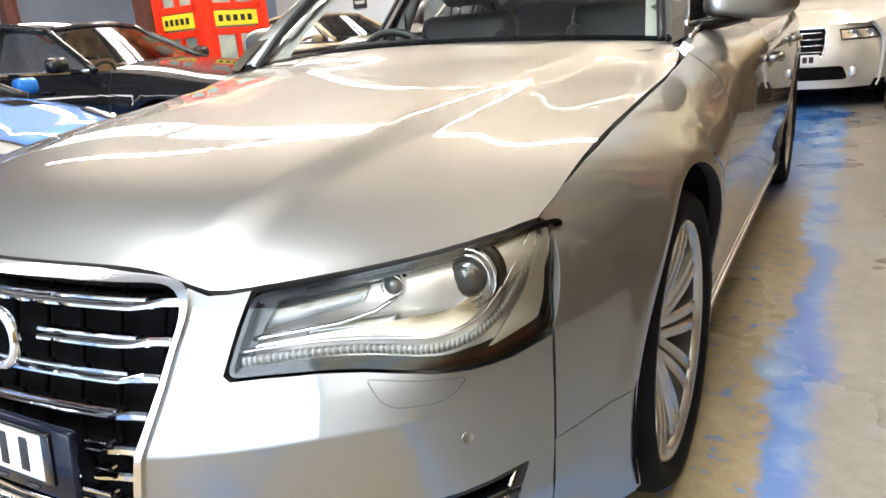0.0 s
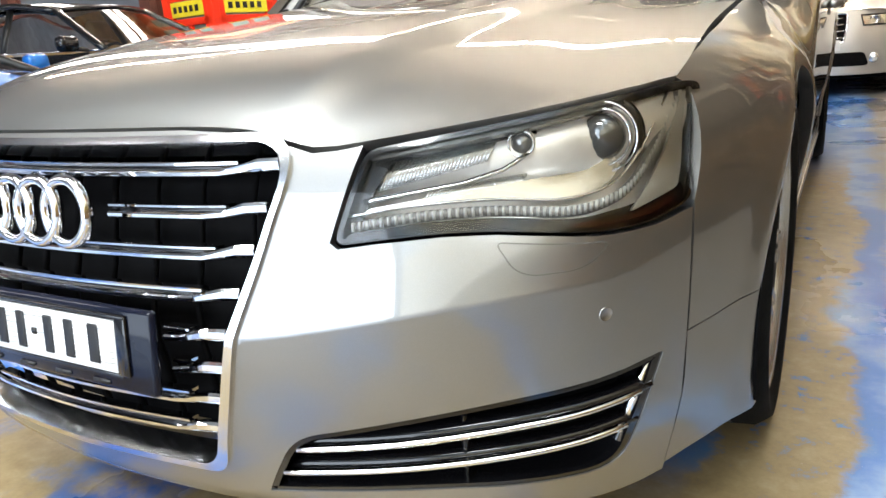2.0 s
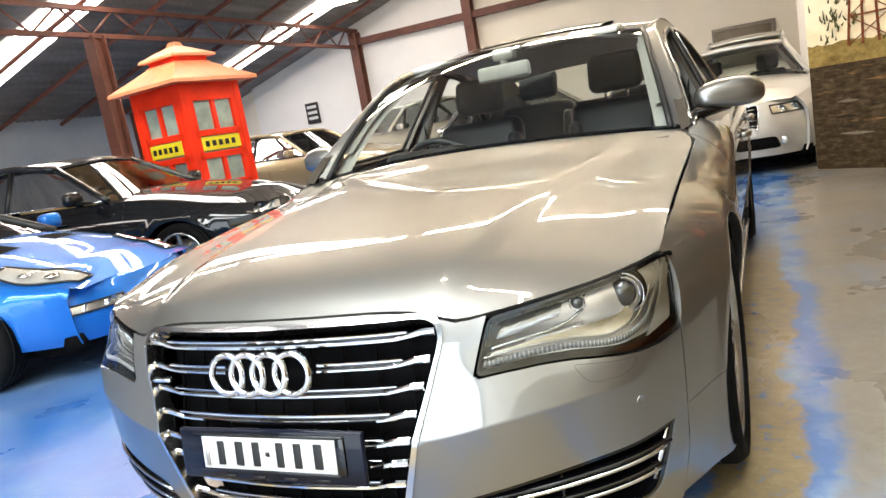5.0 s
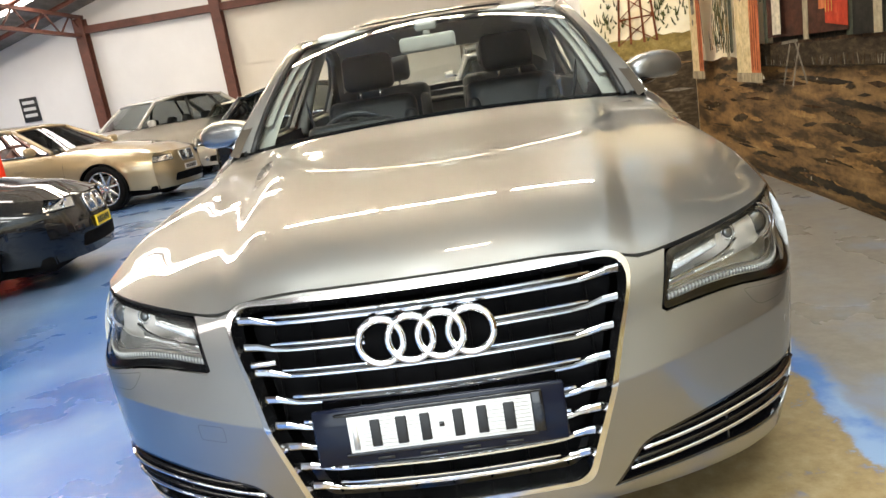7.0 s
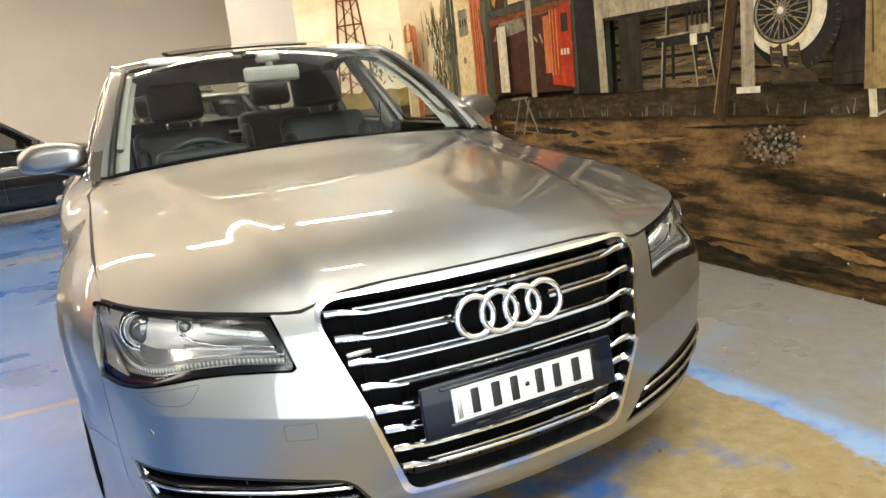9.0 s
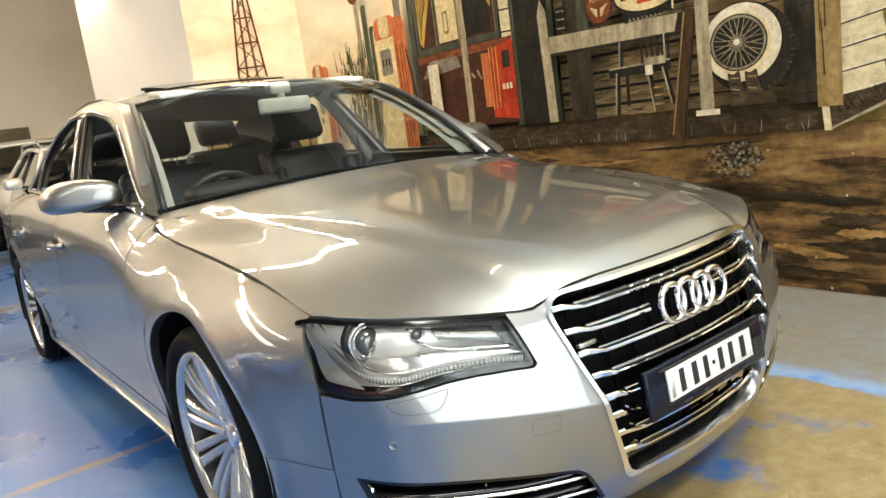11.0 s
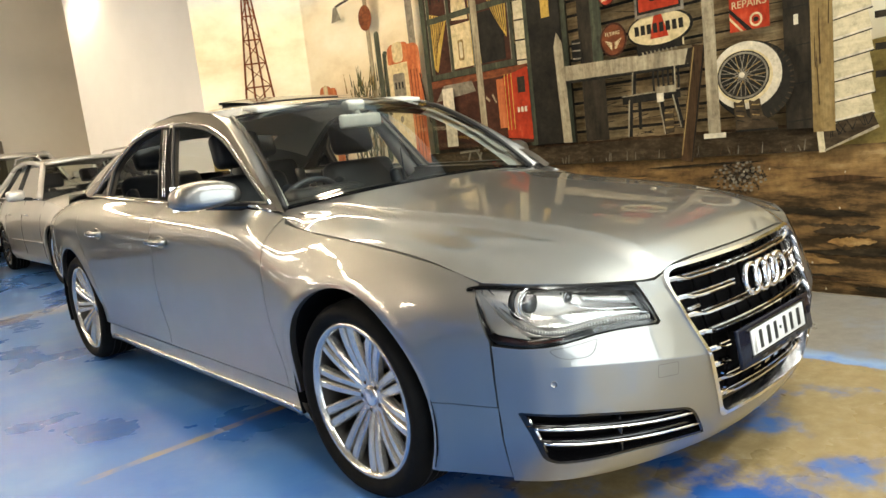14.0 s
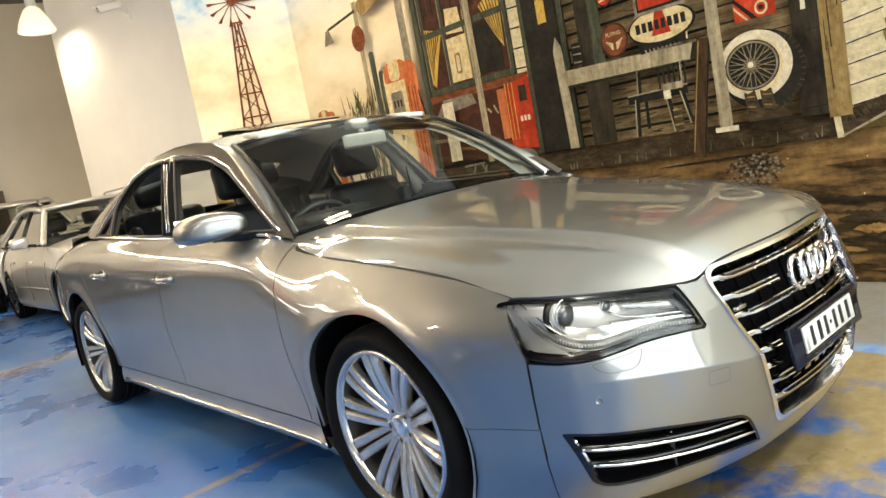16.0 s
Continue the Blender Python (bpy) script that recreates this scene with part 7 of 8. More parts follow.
FOOT_W, NECK_W, Z0, Z1, MC = 0.215, 0.045, 1.15, 2.95, 0.58
mill = lambda k, t: (MC + k * (FOOT_W + (NECK_W - FOOT_W) * t), Z0 + (Z1 - Z0) * t)
for k in (-1, -0.35, 0.35, 1):
    jshape("painted_mill_leg", stroke(mill(k, 0), mill(k, 1), 0.026, 0.018), RUST)
for i in range(7):
    t0, t1 = i / 7, (i + 1) / 7
    jshape("painted_mill_brace", stroke(mill(-1, t1), mill(1, t1), 0.016), RUST)
    jshape("painted_mill_brace", stroke(mill(-1, t0), mill(1, t1), 0.010), RUST)
    jshape("painted_mill_brace", stroke(mill(1, t0), mill(-1, t1), 0.010), RUST)
HUB = (MC, 3.18)
for i in range(14):
    a = 2 * math.pi * i / 14
    d, e = Vector((math.cos(a), math.sin(a))), Vector((-math.sin(a), math.cos(a)))
    c = Vector(HUB)
    jshape("painted_mill_spoke", stroke(c + d * 0.04, c + d * 0.25, 0.010), RUST)
    jshape("painted_mill_blade", [tuple(c + d * 0.17), tuple(c + d * 0.265 - e * 0.020), tuple(c + d * 0.275 + e * 0.016), tuple(c + d * 0.18 + e * 0.008)], RUST)
jshape("painted_mill_vane", [(HUB[0] - 0.02, HUB[1] + 0.025), (HUB[0] - 0.30, HUB[1] + 0.045), (HUB[0] - 0.30, HUB[1] - 0.03), (HUB[0] - 0.02, HUB[1] - 0.02)], RUST)
jshape("painted_mill_hub", disc(HUB[0], HUB[1], 0.05, 0.05, 14), RUST)


# ---- the other cars and the red booth ----
def parked_car(name, label, paint, at, rz, W=0.88, fo=0.85, wb=2.70, ro=0.95, nose_z=0.66, cowl=(0.55, 0.92), head=(1.20, 1.36), tail=(2.45, 1.33), deck=(3.15, 1.02), belt=0.93, top=1.42, tyre=0.315, seats=LEATHER, open_top=False, grille_kind="plain", plate_mat=PLATE_WHITE, spokes=7, lamp_z=0.64, arch=0.035, glass_mat=TINTED, wide=0.32, group="parked cars"):
    """A parked car built from its own measures; nose towards minus y before it is turned."""
    car = thing(name, label, "car", at, rz, group)
    rear = wb + ro
    plan = Curve((-fo, W * 0.70), (-fo * 0.72, W * 0.90), (-fo * 0.3, W * 0.985), (0.3, W), (wb * 0.5, W), (wb, W * 0.99), (wb + ro * 0.55, W * 0.93), (rear, W * 0.74))
    shoulder = Curve((-fo, nose_z + 0.02), (-fo * 0.5, nose_z + 0.08), (0.0, 0.5 * (nose_z + 0.16) + 0.5 * (cowl[1] - 0.06)), (cowl[0], belt - 0.02), (wb * 0.5, belt), (wb, belt + 0.03), (rear, min(deck[1], belt + 0.03)))
    inset = Curve((-fo, 0.10), (0.0, 0.12), (cowl[0], 0.11), (wb, 0.13), (rear, 0.13))
    low = Curve((0.16, -0.07), (0.24, -0.02), (0.34, -0.012), (0.5, 0.0), (0.7, 0.0), soft=0.3)

    def flank(y, z):
        zt = shoulder(y)
        t = max(0.0, (z - 0.5) / max(0.05, zt - 0.5))
        x = plan(y) - inset(y) * t ** 2.6 + low(z)
        for yc in (0.0, wb):
            x += 0.012 * math.exp(-(((math.hypot(y - yc, z - tyre) - tyre - arch - 0.02) / 0.035) ** 2))
        return (x, y, z)

    def bonnet(u, y):
        z = shoulder(y)
        xe = flank(y, z)[0]
        c = z + (0.075 if y > -fo * 0.6 else 0.075 * smooth(-fo, -fo * 0.6, y) + 0.01)
        return (u * xe, y, c - (c - z) * abs(u) ** 2.8)

    def nose(u, v):
        z = 0.20 + v * (nose_z + 0.02 - 0.20)
        xe = flank(-fo * 0.86, z)[0]
        y = -fo - 0.10 + 0.24 * abs(u) ** 3.0 + 0.05 * abs(v - 0.45) ** 1.5 * 2 + 0.04 * v
        return (u * xe, y, z)

    def back(u, v):
        z = 0.24 + v * (shoulder(rear) - 0.24)
        xe = flank(rear, z)[0]
        return (u * xe, rear + 0.12 - 0.14 * abs(u) ** 3 - 0.06 * v * v, z)

    for mir in (False, True):
        o = [(-fo * 0.86, 0.20)] + [(y, shoulder(y)) for y in [-fo * 0.86 + (rear + fo * 0.86) * i / 26 for i in range(27)]] + [(rear, 0.26), (wb + tyre + arch + 0.03, 0.22)]
        o += arc(wb, tyre, tyre + arch, -12, 192, 18) + [(wb - tyre - arch - 0.03, 0.19), (tyre + arch + 0.03, 0.19)] + arc(0, tyre, tyre + arch, -12, 192, 18)
        trimmed("body_side", flank, o, paint, car, step=0.07, depth=0.03, mirror=mir)
        sx = -1 if mir else 1
        for y in (cowl[0] - 0.05, wb * 0.52, wb * 0.86):
            part("door_gap", tube([(sx * (flank(y, z)[0] + 0.001), y + 0.02 * (z - 0.5), z) for z in (0.30, 0.45, 0.6, 0.75, shoulder(y) - 0.01)], 0.004, 4), INK, car)
        for y in (wb * 0.42, wb * 0.78):
            part("door_handle", tube([(sx * (flank(y, 0.76)[0] + 0.012), y - 0.08, 0.775), (sx * (flank(y, 0.76)[0] + 0.022), y, 0.778), (sx * (flank(y, 0.76)[0] + 0.012), y + 0.08, 0.775)], 0.011, 6), paint, car)
        part("side_strip", tube([(sx * (flank(y, 0.46)[0] + 0.003), y, 0.46) for y in [tyre + 0.12 + (wb - 2 * tyre - 0.24) * i / 10 for i in range(11)]], 0.010, 5), paint, car)
        # lamp on the corner of the nose
        lamp = new("headlight")
        lamp.parent = car
        c = lambda u, v, k=0.0: tuple(Vector(nose(sx * (0.52 + 0.46 * u), (lamp_z - 0.2) / (nose_z - 0.18) + 0.16 * (v - 0.5))) + Vector((0, -0.006 - k, 0)))
        patch("lamp_back", lambda u, v: c(u, v, -0.004), 8, 4, REFLECTOR, lamp)
        patch("lamp_lens", lambda u, v: c(u, v, 0.004), 8, 4, LENS, lamp)
        part("lamp_rim", tube([c(*p, 0.002) for p in dense([(0, 0), (1, 0), (1, 1), (0, 1)], 0.12)], 0.006, 5, closed=True), SEAL, lamp)
        for u in (0.3, 0.7):
            p = Vector(c(u, 0.5, 0.0))
            part("lamp_eye", moved(spun([(-0.012, 0.036), (-0.008, 0.030), (0.0, 0.026), (0.006, 0.0)], 16, "Y"), Matrix.Translation(p)), CHROME, lamp)
        # mirror
        m = new("side_mirror")
        m.parent = car
        mb = box_bm(-0.10, 0.10, -0.06, 0.05, -0.065, 0.065, 0.045, 3)
        part("mirror_shell", moved(mb, Matrix.Translation((sx * (W + 0.10), cowl[0] + 0.32, belt + 0.07))), paint, m)
        part("mirror_stem", tube([(sx * (W - 0.06), cowl[0] + 0.26, belt + 0.01), (sx * (W + 0.04), cowl[0] + 0.30, belt + 0.03)], 0.02, 6), SEAL, m)
    patch("hood", lambda u, v: bonnet(2 * u - 1, -fo * 0.97 + v * (cowl[0] + fo * 0.97)), 16, 14, paint, car)
    patch("nose", lambda u, v: nose(2 * u - 1, v), 24, 12, paint, car)
    patch("nose_top", lambda u, v: tuple(Vector(nose(2 * u - 1, 1.0)).lerp(Vector(bonnet(2 * u - 1, -fo * 0.97)), v)), 16, 3, paint, car)
    patch("tail", lambda u, v: back(2 * u - 1, v), 16, 8, paint, car)
    patch("deck", lambda u, v: bonnet(2 * u - 1, deck[0] + v * (rear + 0.07 - deck[0])), 12, 6, paint, car)
    part("underbody", box_bm(-W * 0.8, W * 0.8, -fo * 0.85, rear - 0.1, 0.16, 0.26), MATT_BLACK, car)
    part("engine_bay", box_bm(-W * 0.66, W * 0.66, -fo * 0.8, cowl[0], 0.25, nose_z - 0.06), MATT_BLACK, car)
    # lower mouth, grille, plate
    mouth = [(-0.62, 0.14), (0.62, 0.14), (0.55, 0.36), (-0.55, 0.36)]
    trimmed("air_mouth", lambda u, v: tuple(Vector(nose(u, v)) + Vector((0, -0.004, 0))), rounded(mouth, 0.06, 4), MATT_BLACK, car, step=0.12, depth=0, flip=False)
    if grille_kind == "kidney":
        for s in (-1, 1):
            g = new("grille")
            g.parent = car
            o = rounded([(s * 0.03, 0.66), (s * 0.26, 0.66), (s * 0.28, 0.96), (s * 0.03, 0.96)], 0.05, 4)
            trimmed("grille_back", lambda u, v: tuple(Vector(nose(u, v)) + Vector((0, -0.005, 0))), o, MATT_BLACK, g, step=0.1, depth=0)
            part("grille_rim", tube([Vector(nose(*p)) + Vector((0, -0.008, 0)) for p in dense(o, 0.05)], 0.010, 6, closed=True), CHROME, g)
            for k in range(5):
                u = s * (0.07 + 0.042 * k)
                part("grille_rib", tube([Vector(nose(u, 0.68)) + Vector((0, -0.008, 0)), Vector(nose(u, 0.94)) + Vector((0, -0.008, 0))], 0.005, 4), SATIN, g)
    elif grille_kind == "bars":
        g = new("grille")
        g.parent = car
        o = rounded([(-0.30, 0.52), (0.30, 0.52), (0.36, 0.97), (-0.36, 0.97)], 0.03, 3)
        trimmed("grille_back", lambda u, v: tuple(Vector(nose(u, v)) + Vector((0, -0.005, 0))), o, MATT_BLACK, g, step=0.1, depth=0)
        part("grille_rim", tube([Vector(nose(*p)) + Vector((0, -0.008, 0)) for p in dense(o, 0.05)], 0.009, 6, closed=True), CHROME, g)
        for k in range(4):
            v = 0.60 + 0.10 * k
            part("grille_rib", tube([Vector(nose(-0.30 + 0.06 * i, v)) + Vector((0, -0.008, 0)) for i in range(11)], 0.006, 5), SATIN, g)
        for s in (-1, 1):
            part("fog_lamp", moved(spun([(-0.01, 0.04), (-0.014, 0.032), (-0.006, 0.0)], 16, "Y"), Matrix.Translation(Vector(nose(s * 0.66, 0.26)))), REFLECTOR, car)
    if grille_kind != "none":
        p = Vector(nose(0.0, 0.45))
        pl = new("number_plate")
        pl.parent = car
        part("plate_sheet", box_bm(-0.186, 0.186, p.y - 0.014, p.y - 0.004, p.z - 0.03, p.z + 0.06, 0.002), plate_mat, pl, flat=True)
        for k in range(6):
            part("character_bar", box_bm(-0.155 + 0.052 * k, -0.118 + 0.052 * k, p.y - 0.0165, p.y - 0.012, p.z - 0.010, p.z + 0.042), INK, pl, flat=True)
    for s in (-1, 1):
        for y in (0.0, wb):
            wheel("wheel", car, (s * (W - 0.125), y, tyre), tyre, tyre * 0.74, 0.22, spokes, False, s, turn=11 * y)
            lin = bmesh.new()
            a = arc(y, tyre, tyre + arch + 0.01, -20, 200, 14)
            rows = [[lin.verts.new((s * x, q[0], q[1])) for q in a] for x in (W - 0.34, W - 0.03)]
            for i in range(len(a) - 1):
                lin.faces.new((rows[0][i], rows[0][i + 1], rows[1][i + 1], rows[1][i]))
            part("wheel_well", lin, MATT_BLACK, car)
    # cabin
    wc, wt = W - 0.10, W - wide
    scr = lambda u, v: tuple(Vector((u * wc, cowl[0] + 0.12 * u * u, cowl[1])).lerp(Vector((u * wt, head[0] + 0.07 * u * u, head[1] - 0.03 * u * u)), v))
    rsc = lambda u, v: tuple(Vector((u * wc * 0.92, deck[0] - 0.08 * u * u, deck[1])).lerp(Vector((u * wt * 0.95, tail[0] - 0.05 * u * u, tail[1] - 0.03 * u * u)), v))
    patch("windshield", lambda u, v: scr(2 * u - 1, v), 14, 8, CLEAR, car)
    for s in (-1, 1):
        part("screen_pillar", tube([scr(s, k / 6) for k in range(7)], 0.035, 6), paint if not open_top else SEAL, car)
    part("screen_header", tube([scr(k / 5 - 1, 1.0) for k in range(11)], 0.028, 6), paint if not open_top else SEAL, car)
    if not open_top:
        crown = Curve((head[0], head[1]), (0.55 * head[0] + 0.45 * tail[0], top), (tail[0], tail[1]))
        rf = lambda u, v: (lambda y: (u * (wt + 0.02), y + 0.07 * u * u * (1 - v) - 0.05 * u * u * v, crown(y) - 0.035 * abs(u) ** 2.5))(head[0] + v * (tail[0] - head[0]))
        patch("roof", lambda u, v: rf(2 * u - 1, v), 14, 14, paint, car)
        patch("headliner", lambda u, v: tuple(Vector(rf((2 * u - 1) * 0.95, v)) - Vector((0, 0, 0.03))), 8, 8, TRIM_GREY, car)
        patch("rear_window", lambda u, v: rsc(2 * u - 1, v), 12, 6, glass_mat, car)
        for s in (-1, 1):
            part("rear_pillar", tube([rsc(s, k / 6) for k in range(7)], 0.055, 6), paint, car)
            part("roof_rail", tube([rf(s, k / 8) for k in range(9)], 0.030, 6), paint, car)
            lo = lambda v: Vector((s * wc, cowl[0] + 0.12 + v * (deck[0] - 0.08 - cowl[0] - 0.12), belt + (deck[1] - belt) * v * 0.6))
            hi = lambda v: Vector(scr(s, 1.0)).lerp(Vector(rsc(s, 1.0)), v) + Vector((0, 0, (top - 0.035 - head[1]) * 4 * v * (1 - v) * 0.8))
            patch("side_window", lambda u, v: tuple(lo(u).lerp(hi(u), v)), 14, 4, glass_mat, car)
            part("waist_trim", tube([lo(k / 10) + Vector((s * 0.004, 0, 0.004)) for k in range(11)], 0.009, 5), CHROME, car)
            for k in (0.46, 0.80):
                part("door_pillar", tube([lo(k), lo(k).lerp(hi(k), 0.5), hi(k)], 0.028, 5), SEAL, car)
    for s in (-1, 1):
        seat(car, s * 0.36, cowl[0] + 0.75, 0.42, seats, 16, 0.23)
        if not open_top:
            seat(car, s * 0.36, cowl[0] + 1.55, 0.46, seats, 20, 0.25)
    part("dashboard", box_bm(-wc * 0.95, wc * 0.95, cowl[0] + 0.05, cowl[0] + 0.45, 0.62, cowl[1] - 0.02, 0.04), DARK_TRIM, car)
    part("cabin_floor", box_bm(-wc, wc, cowl[0], deck[0], 0.24, 0.34), DARK_TRIM, car)
    patch("shelf", lambda u, v: ((2 * u - 1) * wc, deck[0] - 0.5 + 0.5 * v, deck[1] - 0.10 + 0.08 * v), 4, 2, DARK_TRIM, car)
    st = new("steering_wheel")
    st.parent = car
    st.matrix_basis = pose(-0.36, cowl[0] + 0.48, cowl[1] - 0.10, -62, 0, 0)
    part("steering_rim", tube([(0.18 * math.cos(a), 0.18 * math.sin(a), 0) for a in [2 * math.pi * i / 24 for i in range(24)]], 0.015, 6, closed=True), DARK_TRIM, st)
    return car, nose, bonnet, flank


blue, _, b_hood, _ = parked_car("roadster_car", "bright blue open roadster with black soft top down", BLUE_PAINT, (-3.46, 1.16, 0), 103, W=0.86, fo=0.72, wb=2.30, ro=0.75, nose_z=0.50, cowl=(0.42, 0.80), head=(1.02, 1.10), tail=(1.9, 1.05), deck=(1.9, 0.92), belt=0.80, top=1.12, tyre=0.30, open_top=True, grille_kind="none", spokes=12, lamp_z=0.40, wide=0.30)
for s in (-1, 1):
    c2 = lambda u, v, k=0.0: tuple(Vector(b_hood(s * (0.66 + 0.29 * v * (0.45 + 0.55 * math.sin(3.14 * min(1.0, 0.12 + 0.8 * u))) + 0.05 * u), -0.62 + 0.48 * u)) + Vector((0, 0, 0.006 + k)))
    pod = new("lamp_pod")
    pod.parent = blue
    patch("pod_base", lambda u, v: c2(u, v), 8, 4, LAMP_BOWL, pod)
    patch("pod_cover", lambda u, v: c2(u, v, 0.02 * math.sin(3.14 * v)), 8, 4, LENS, pod)
    for q in (0.35, 0.65):
        part("pod_eye", moved(spun([(0.0, 0.045), (0.012, 0.040), (0.016, 0.030), (0.010, 0.026), (0.018, 0.0)], 18, "Z"), Matrix.Translation(c2(q, 0.5))), CHROME, pod)
    part("pod_rim", tube([c2(*p, 0.003) for p in dense([(0, 0), (1, 0), (1, 1), (0, 1)], 0.12)], 0.008, 5, closed=True), SEAL, pod)
    patch("hood_vent", lambda u, v: tuple(Vector(b_hood(s * (0.22 + 0.30 * u), 0.05 + 0.16 * v)) + Vector((0, 0, 0.004))), 4, 3, MATT_BLACK, blue)
patch("rear_cover", lambda u, v: ((2 * u - 1) * 0.70, 1.55 + 0.5 * v, 0.90 + 0.10 * math.sin(3.1 * v)), 8, 5, MATT_BLACK, blue)

parked_car("dark_sedan_car", "black executive sedan with tan leather seats", BLACK_PAINT, (-4.0, 3.55, 0), 101, W=0.90, fo=0.80, wb=2.83, ro=1.05, cowl=(0.55, 0.93), head=(1.25, 1.33), tail=(2.5, 1.33), deck=(3.2, 1.05), belt=0.93, top=1.43, seats=TAN_LEATHER, grille_kind="kidney", plate_mat=PLATE_YELLOW, glass_mat=CLEAR)
parked_car("gold_sedan_car", "gold metallic large sedan with twin chrome grilles", GOLD_PAINT, (-5.25, 8.9, 0), 84, W=0.94, fo=0.86, wb=2.99, ro=1.15, nose_z=0.70, cowl=(0.60, 0.96), head=(1.35, 1.38), tail=(2.7, 1.37), deck=(3.45, 1.08), belt=0.96, top=1.47, tyre=0.34, grille_kind="kidney", spokes=9, glass_mat=CLEAR)
parked_car("suv_car", "pale silver tall off-road wagon", PALE_PAINT, (-7.55, 11.8, 0), -35, W=0.93, fo=0.80, wb=2.80, ro=0.95, nose_z=0.82, cowl=(0.62, 1.10), head=(1.25, 1.60), tail=(3.0, 1.62), deck=(3.6, 1.15), belt=1.10, top=1.72, tyre=0.36, grille_kind="kidney", lamp_z=0.80, spokes=5, wide=0.26)
parked_car("old_sedan_car", "champagne-coloured older sedan with chrome grille", CREAM_PAINT, (-4.75, 12.5, 0), 6, W=0.87, fo=0.80, wb=2.80, ro=1.05, nose_z=0.70, cowl=(0.60, 0.95), head=(1.2, 1.36), tail=(2.6, 1.35), deck=(3.1, 1.05), belt=0.95, top=1.42, grille_kind="bars", spokes=8)
parked_car("hatchback_car", "black small hatchback with silver alloy wheels", BLACK_PAINT, (-0.95, 9.55, 0), 101, W=0.81, fo=0.65, wb=2.30, ro=0.60, nose_z=0.70, cowl=(0.42, 0.92), head=(1.05, 1.37), tail=(2.48, 1.33), deck=(2.84, 0.98), belt=0.93, top=1.48, tyre=0.31, grille_kind="kidney", lamp_z=0.66, spokes=11, glass_mat=TINTED, wide=0.27)
silver_hatch = parked_car("silver_hatch_car", "pale silver compact hatchback with roof rails", PALE_PAINT, (0.74, 6.78, 0), 0, W=0.885, fo=0.80, wb=2.58, ro=0.80, nose_z=0.72, cowl=(0.50, 0.96), head=(1.05, 1.38), tail=(2.70, 1.36), deck=(3.15, 1.02), belt=0.95, top=1.45, tyre=0.32, grille_kind="bars", lamp_z=0.66, spokes=9, glass_mat=CLEAR)[0]
for s in (-1, 1):
    part("roof_bar", tube([(s * 0.56, 1.15, 1.40), (s * 0.57, 1.3, 1.475), (s * 0.57, 2.4, 1.475), (s * 0.56, 2.6, 1.40)], 0.014, 6), SATIN, silver_hatch)
parked_car("white_wagon_car", "white tall wagon with dark windscreen and roof rails", PALE_PAINT, (0.74, 11.3, 0), -2, W=0.86, fo=0.80, wb=2.05, ro=0.6, nose_z=0.86, cowl=(0.55, 1.14), head=(1.1, 1.62), tail=(2.2, 1.64), deck=(2.6, 1.15), belt=1.12, top=1.72, tyre=0.36, grille_kind="bars", lamp_z=0.82, spokes=6, wide=0.26)


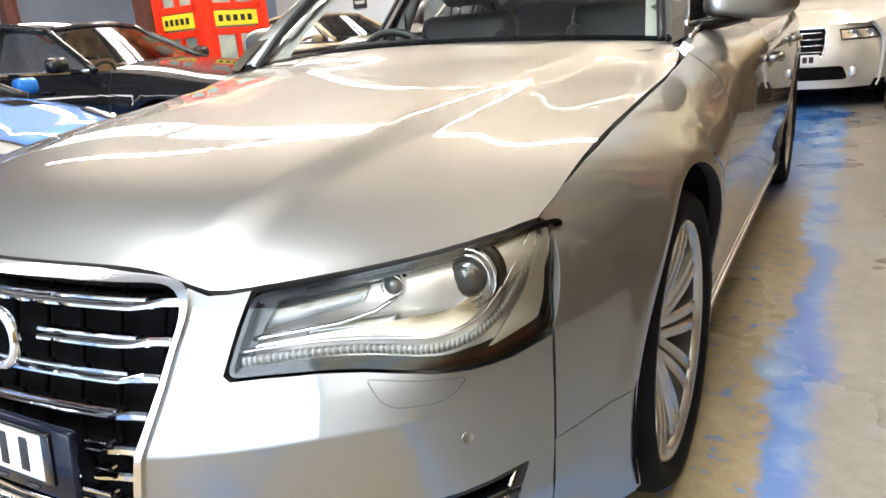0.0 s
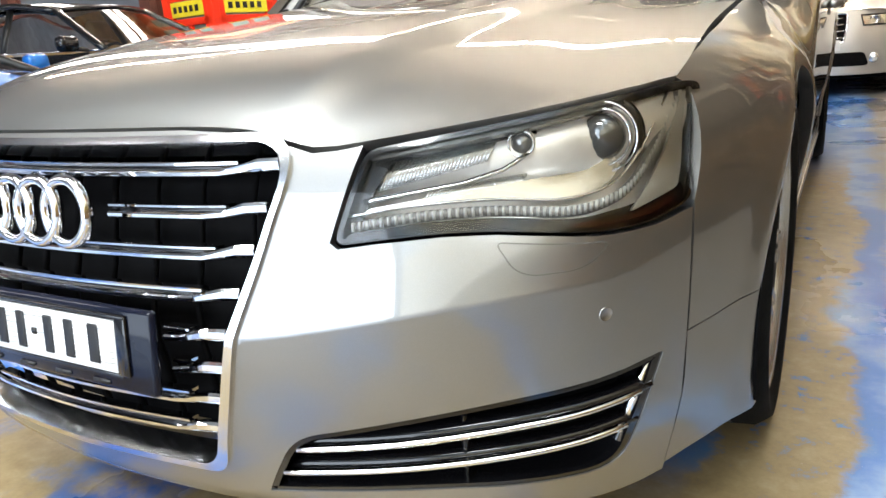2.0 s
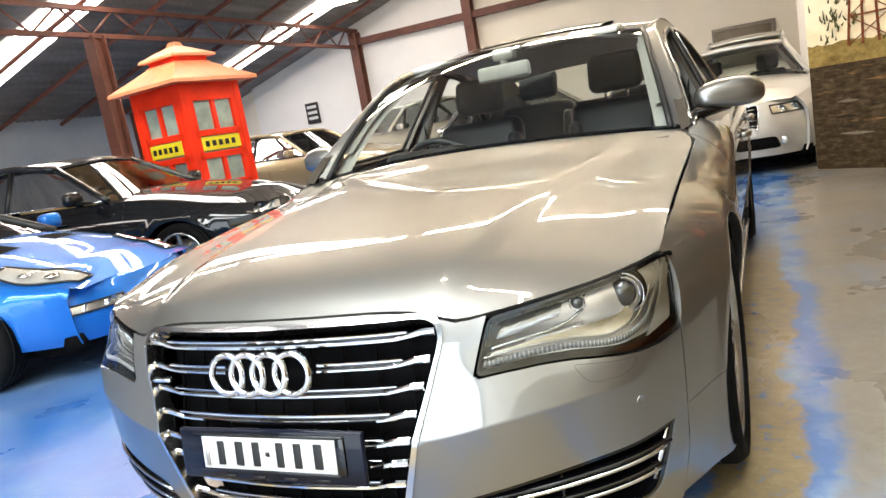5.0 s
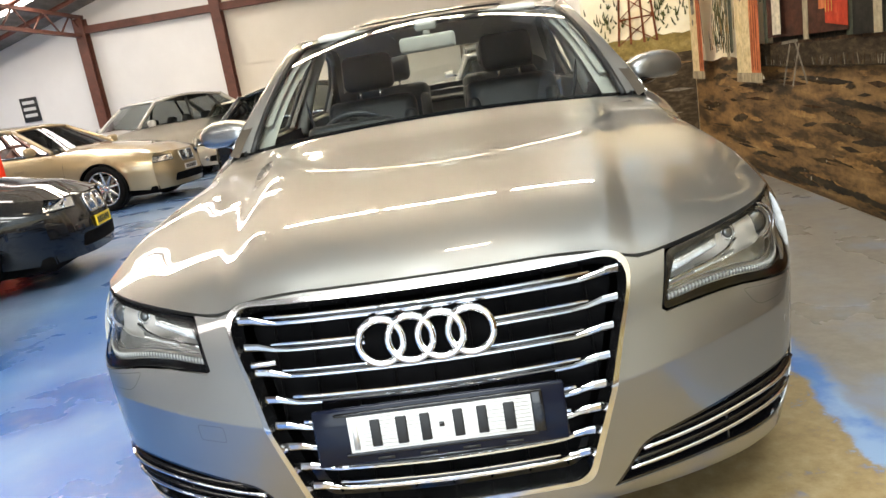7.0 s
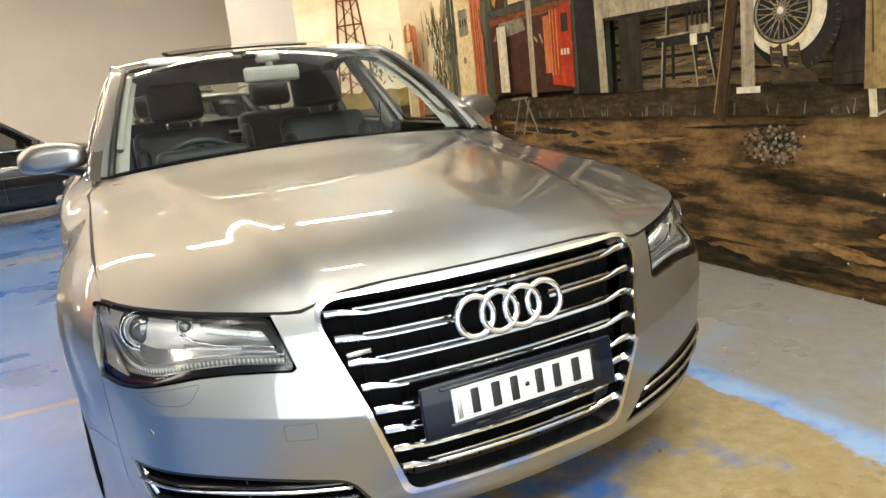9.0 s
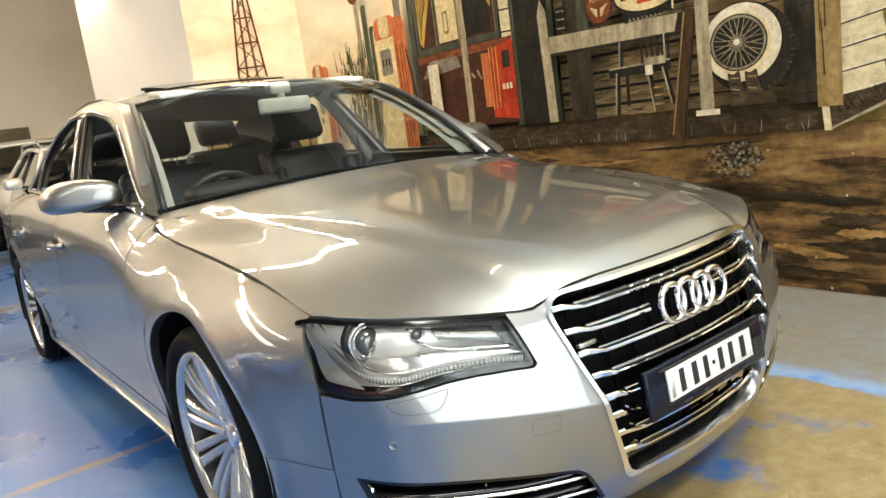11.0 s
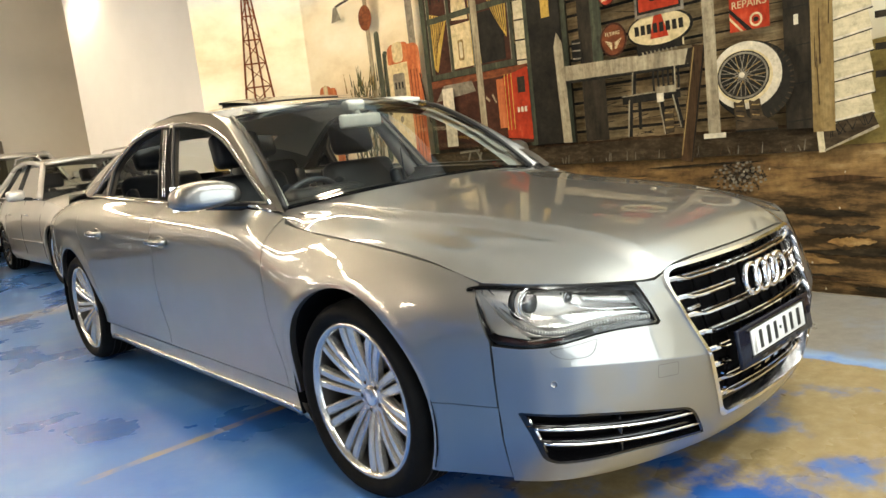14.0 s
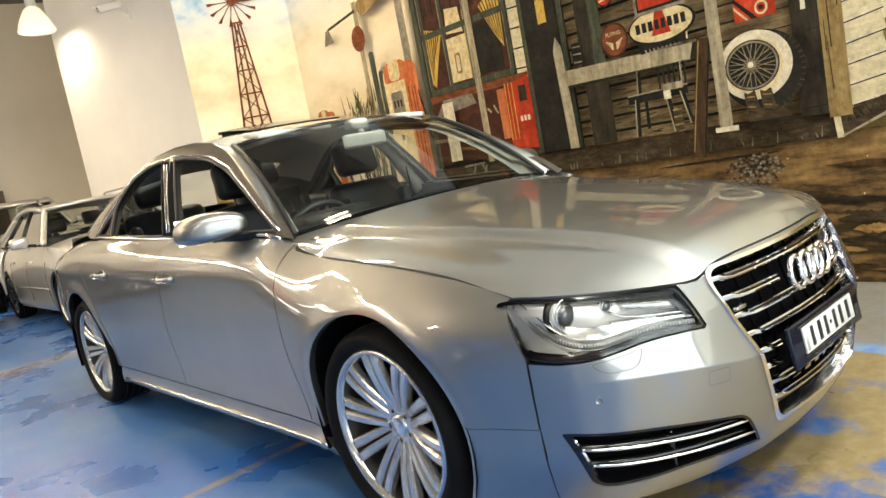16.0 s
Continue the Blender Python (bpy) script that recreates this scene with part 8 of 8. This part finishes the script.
def booth():
    """Red call box with a hipped two-tier roof."""
    k = thing("call_booth", "red telephone booth with glazed panels and hipped roof", "booth", (-5.70, 5.25, 0), -8)
    red = plain("booth_red", (0.80, 0.030, 0.006), 0.5, 0.0, 0.10, 5, spec=0.25)
    roofm = plain("booth_roof", (0.80, 0.30, 0.16), 0.5, 0.0, 0.12, 5)
    sign = plain("booth_sign_yellow", (0.72, 0.62, 0.02), 0.5, 0, 0.1)
    pane = plain("booth_pane", (0.28, 0.36, 0.32), 0.15, 0, 0.3, 4)
    w, h = 0.43, 2.12
    part("plinth", box_bm(-w - 0.03, w + 0.03, -w - 0.03, w + 0.03, 0, 0.14, 0.01), red, k, flat=True)
    for sx in (-1, 1):
        for sy in (-1, 1):
            part("corner_post", box_bm(sx * w - 0.05, sx * w + 0.05, sy * w - 0.05, sy * w + 0.05, 0.14, h, 0.008), red, k, flat=True)
    for a in range(4):
        m = Matrix.Rotation(a * math.pi / 2, 4, "Z")
        face = new("booth_side")
        face.parent = k
        face.matrix_basis = m
        rails = [(-w, w, 0.14, 0.30), (-w, w, 0.78, 0.86), (-w, w, 1.16, 1.24), (-w, w, 1.44, 1.52), (-w, w, 1.88, h), (-0.03, 0.03, 0.30, 1.16), (-0.03, 0.03, 1.52, 1.88), (-w, -w + 0.13, 0.3, 1.9), (w - 0.13, w, 0.3, 1.9)]
        for x0, x1, z0, z1 in rails:
            part("rail", box_bm(x0, x1, -w - 0.045, -w + 0.02, z0, z1, 0.006), red, face, flat=True)
        part("pane", box_bm(-w + 0.1, w - 0.1, -w - 0.004, -w + 0.004, 0.3, 1.9), pane, face, flat=True)
        part("sign", box_bm(-w + 0.12, w - 0.12, -w - 0.05, -w - 0.01, 1.26, 1.43, 0.004), sign, face, flat=True)
        for i in range(5):
            part("letter_bar", box_bm(-0.26 + 0.105 * i, -0.20 + 0.105 * i, -w - 0.054, -w - 0.045, 1.31, 1.38), DARK_METAL, face, flat=True)
    for nm, tiers in (("roof", ((0.66, 2.10), (0.66, 2.14), (0.28, 2.38), (0.28, 2.40))), ("cap_box", ((0.25, 2.39), (0.25, 2.47))), ("cap_roof", ((0.34, 2.46), (0.34, 2.49), (0.08, 2.62), (0.05, 2.68)))):
        bm = bmesh.new()
        rings = [[bm.verts.new((x * r, y * r, z)) for x, y in ((-1, -1), (1, -1), (1, 1), (-1, 1))] for r, z in tiers]
        for p, q in zip(rings, rings[1:]):
            for i in range(4):
                j = (i + 1) % 4
                bm.faces.new((p[i], p[j], q[j], q[i]))
        bm.faces.new(rings[0][::-1])
        bm.faces.new(rings[-1])
        part(nm, bm, red if nm == "cap_box" else roofm, k, flat=True)


booth()

# small dark notice on the white wall
for i, (x, z) in enumerate(((-10.9, 2.0),)):
    nb = thing("notice_board", "small dark notice board on the white wall", "sign", (x, 15.9, z))
    part("board", box_bm(-0.22, 0.22, -0.02, 0.02, -0.30, 0.30, 0.01), DARK_TRIM, nb)
    for j in range(3):
        part("notice_bar", box_bm(-0.16, 0.16, -0.026, -0.018, -0.18 + 0.16 * j, -0.10 + 0.16 * j), PLATE_WHITE, nb, flat=True)
for x, y, sx_, sy_ in ((-12.6, 10.5, 1.5, 1.0), (-12.4, 8.2, 1.0, 1.2)):
    cr = thing("cardboard_crate", "pale brown cardboard crate on the floor", "crate", (x, y, 0))
    part("crate_body", box_bm(-sx_ / 2, sx_ / 2, -sy_ / 2, sy_ / 2, 0, 1.25, 0.01), plain("cardboard", (0.42, 0.31, 0.19), 0.8, 0, 0.12), cr, flat=True)
    part("crate_tape", box_bm(-sx_ / 2 - 0.002, sx_ / 2 + 0.002, -0.03, 0.03, 0.2, 1.252), TAN_LEATHER, cr, flat=True)
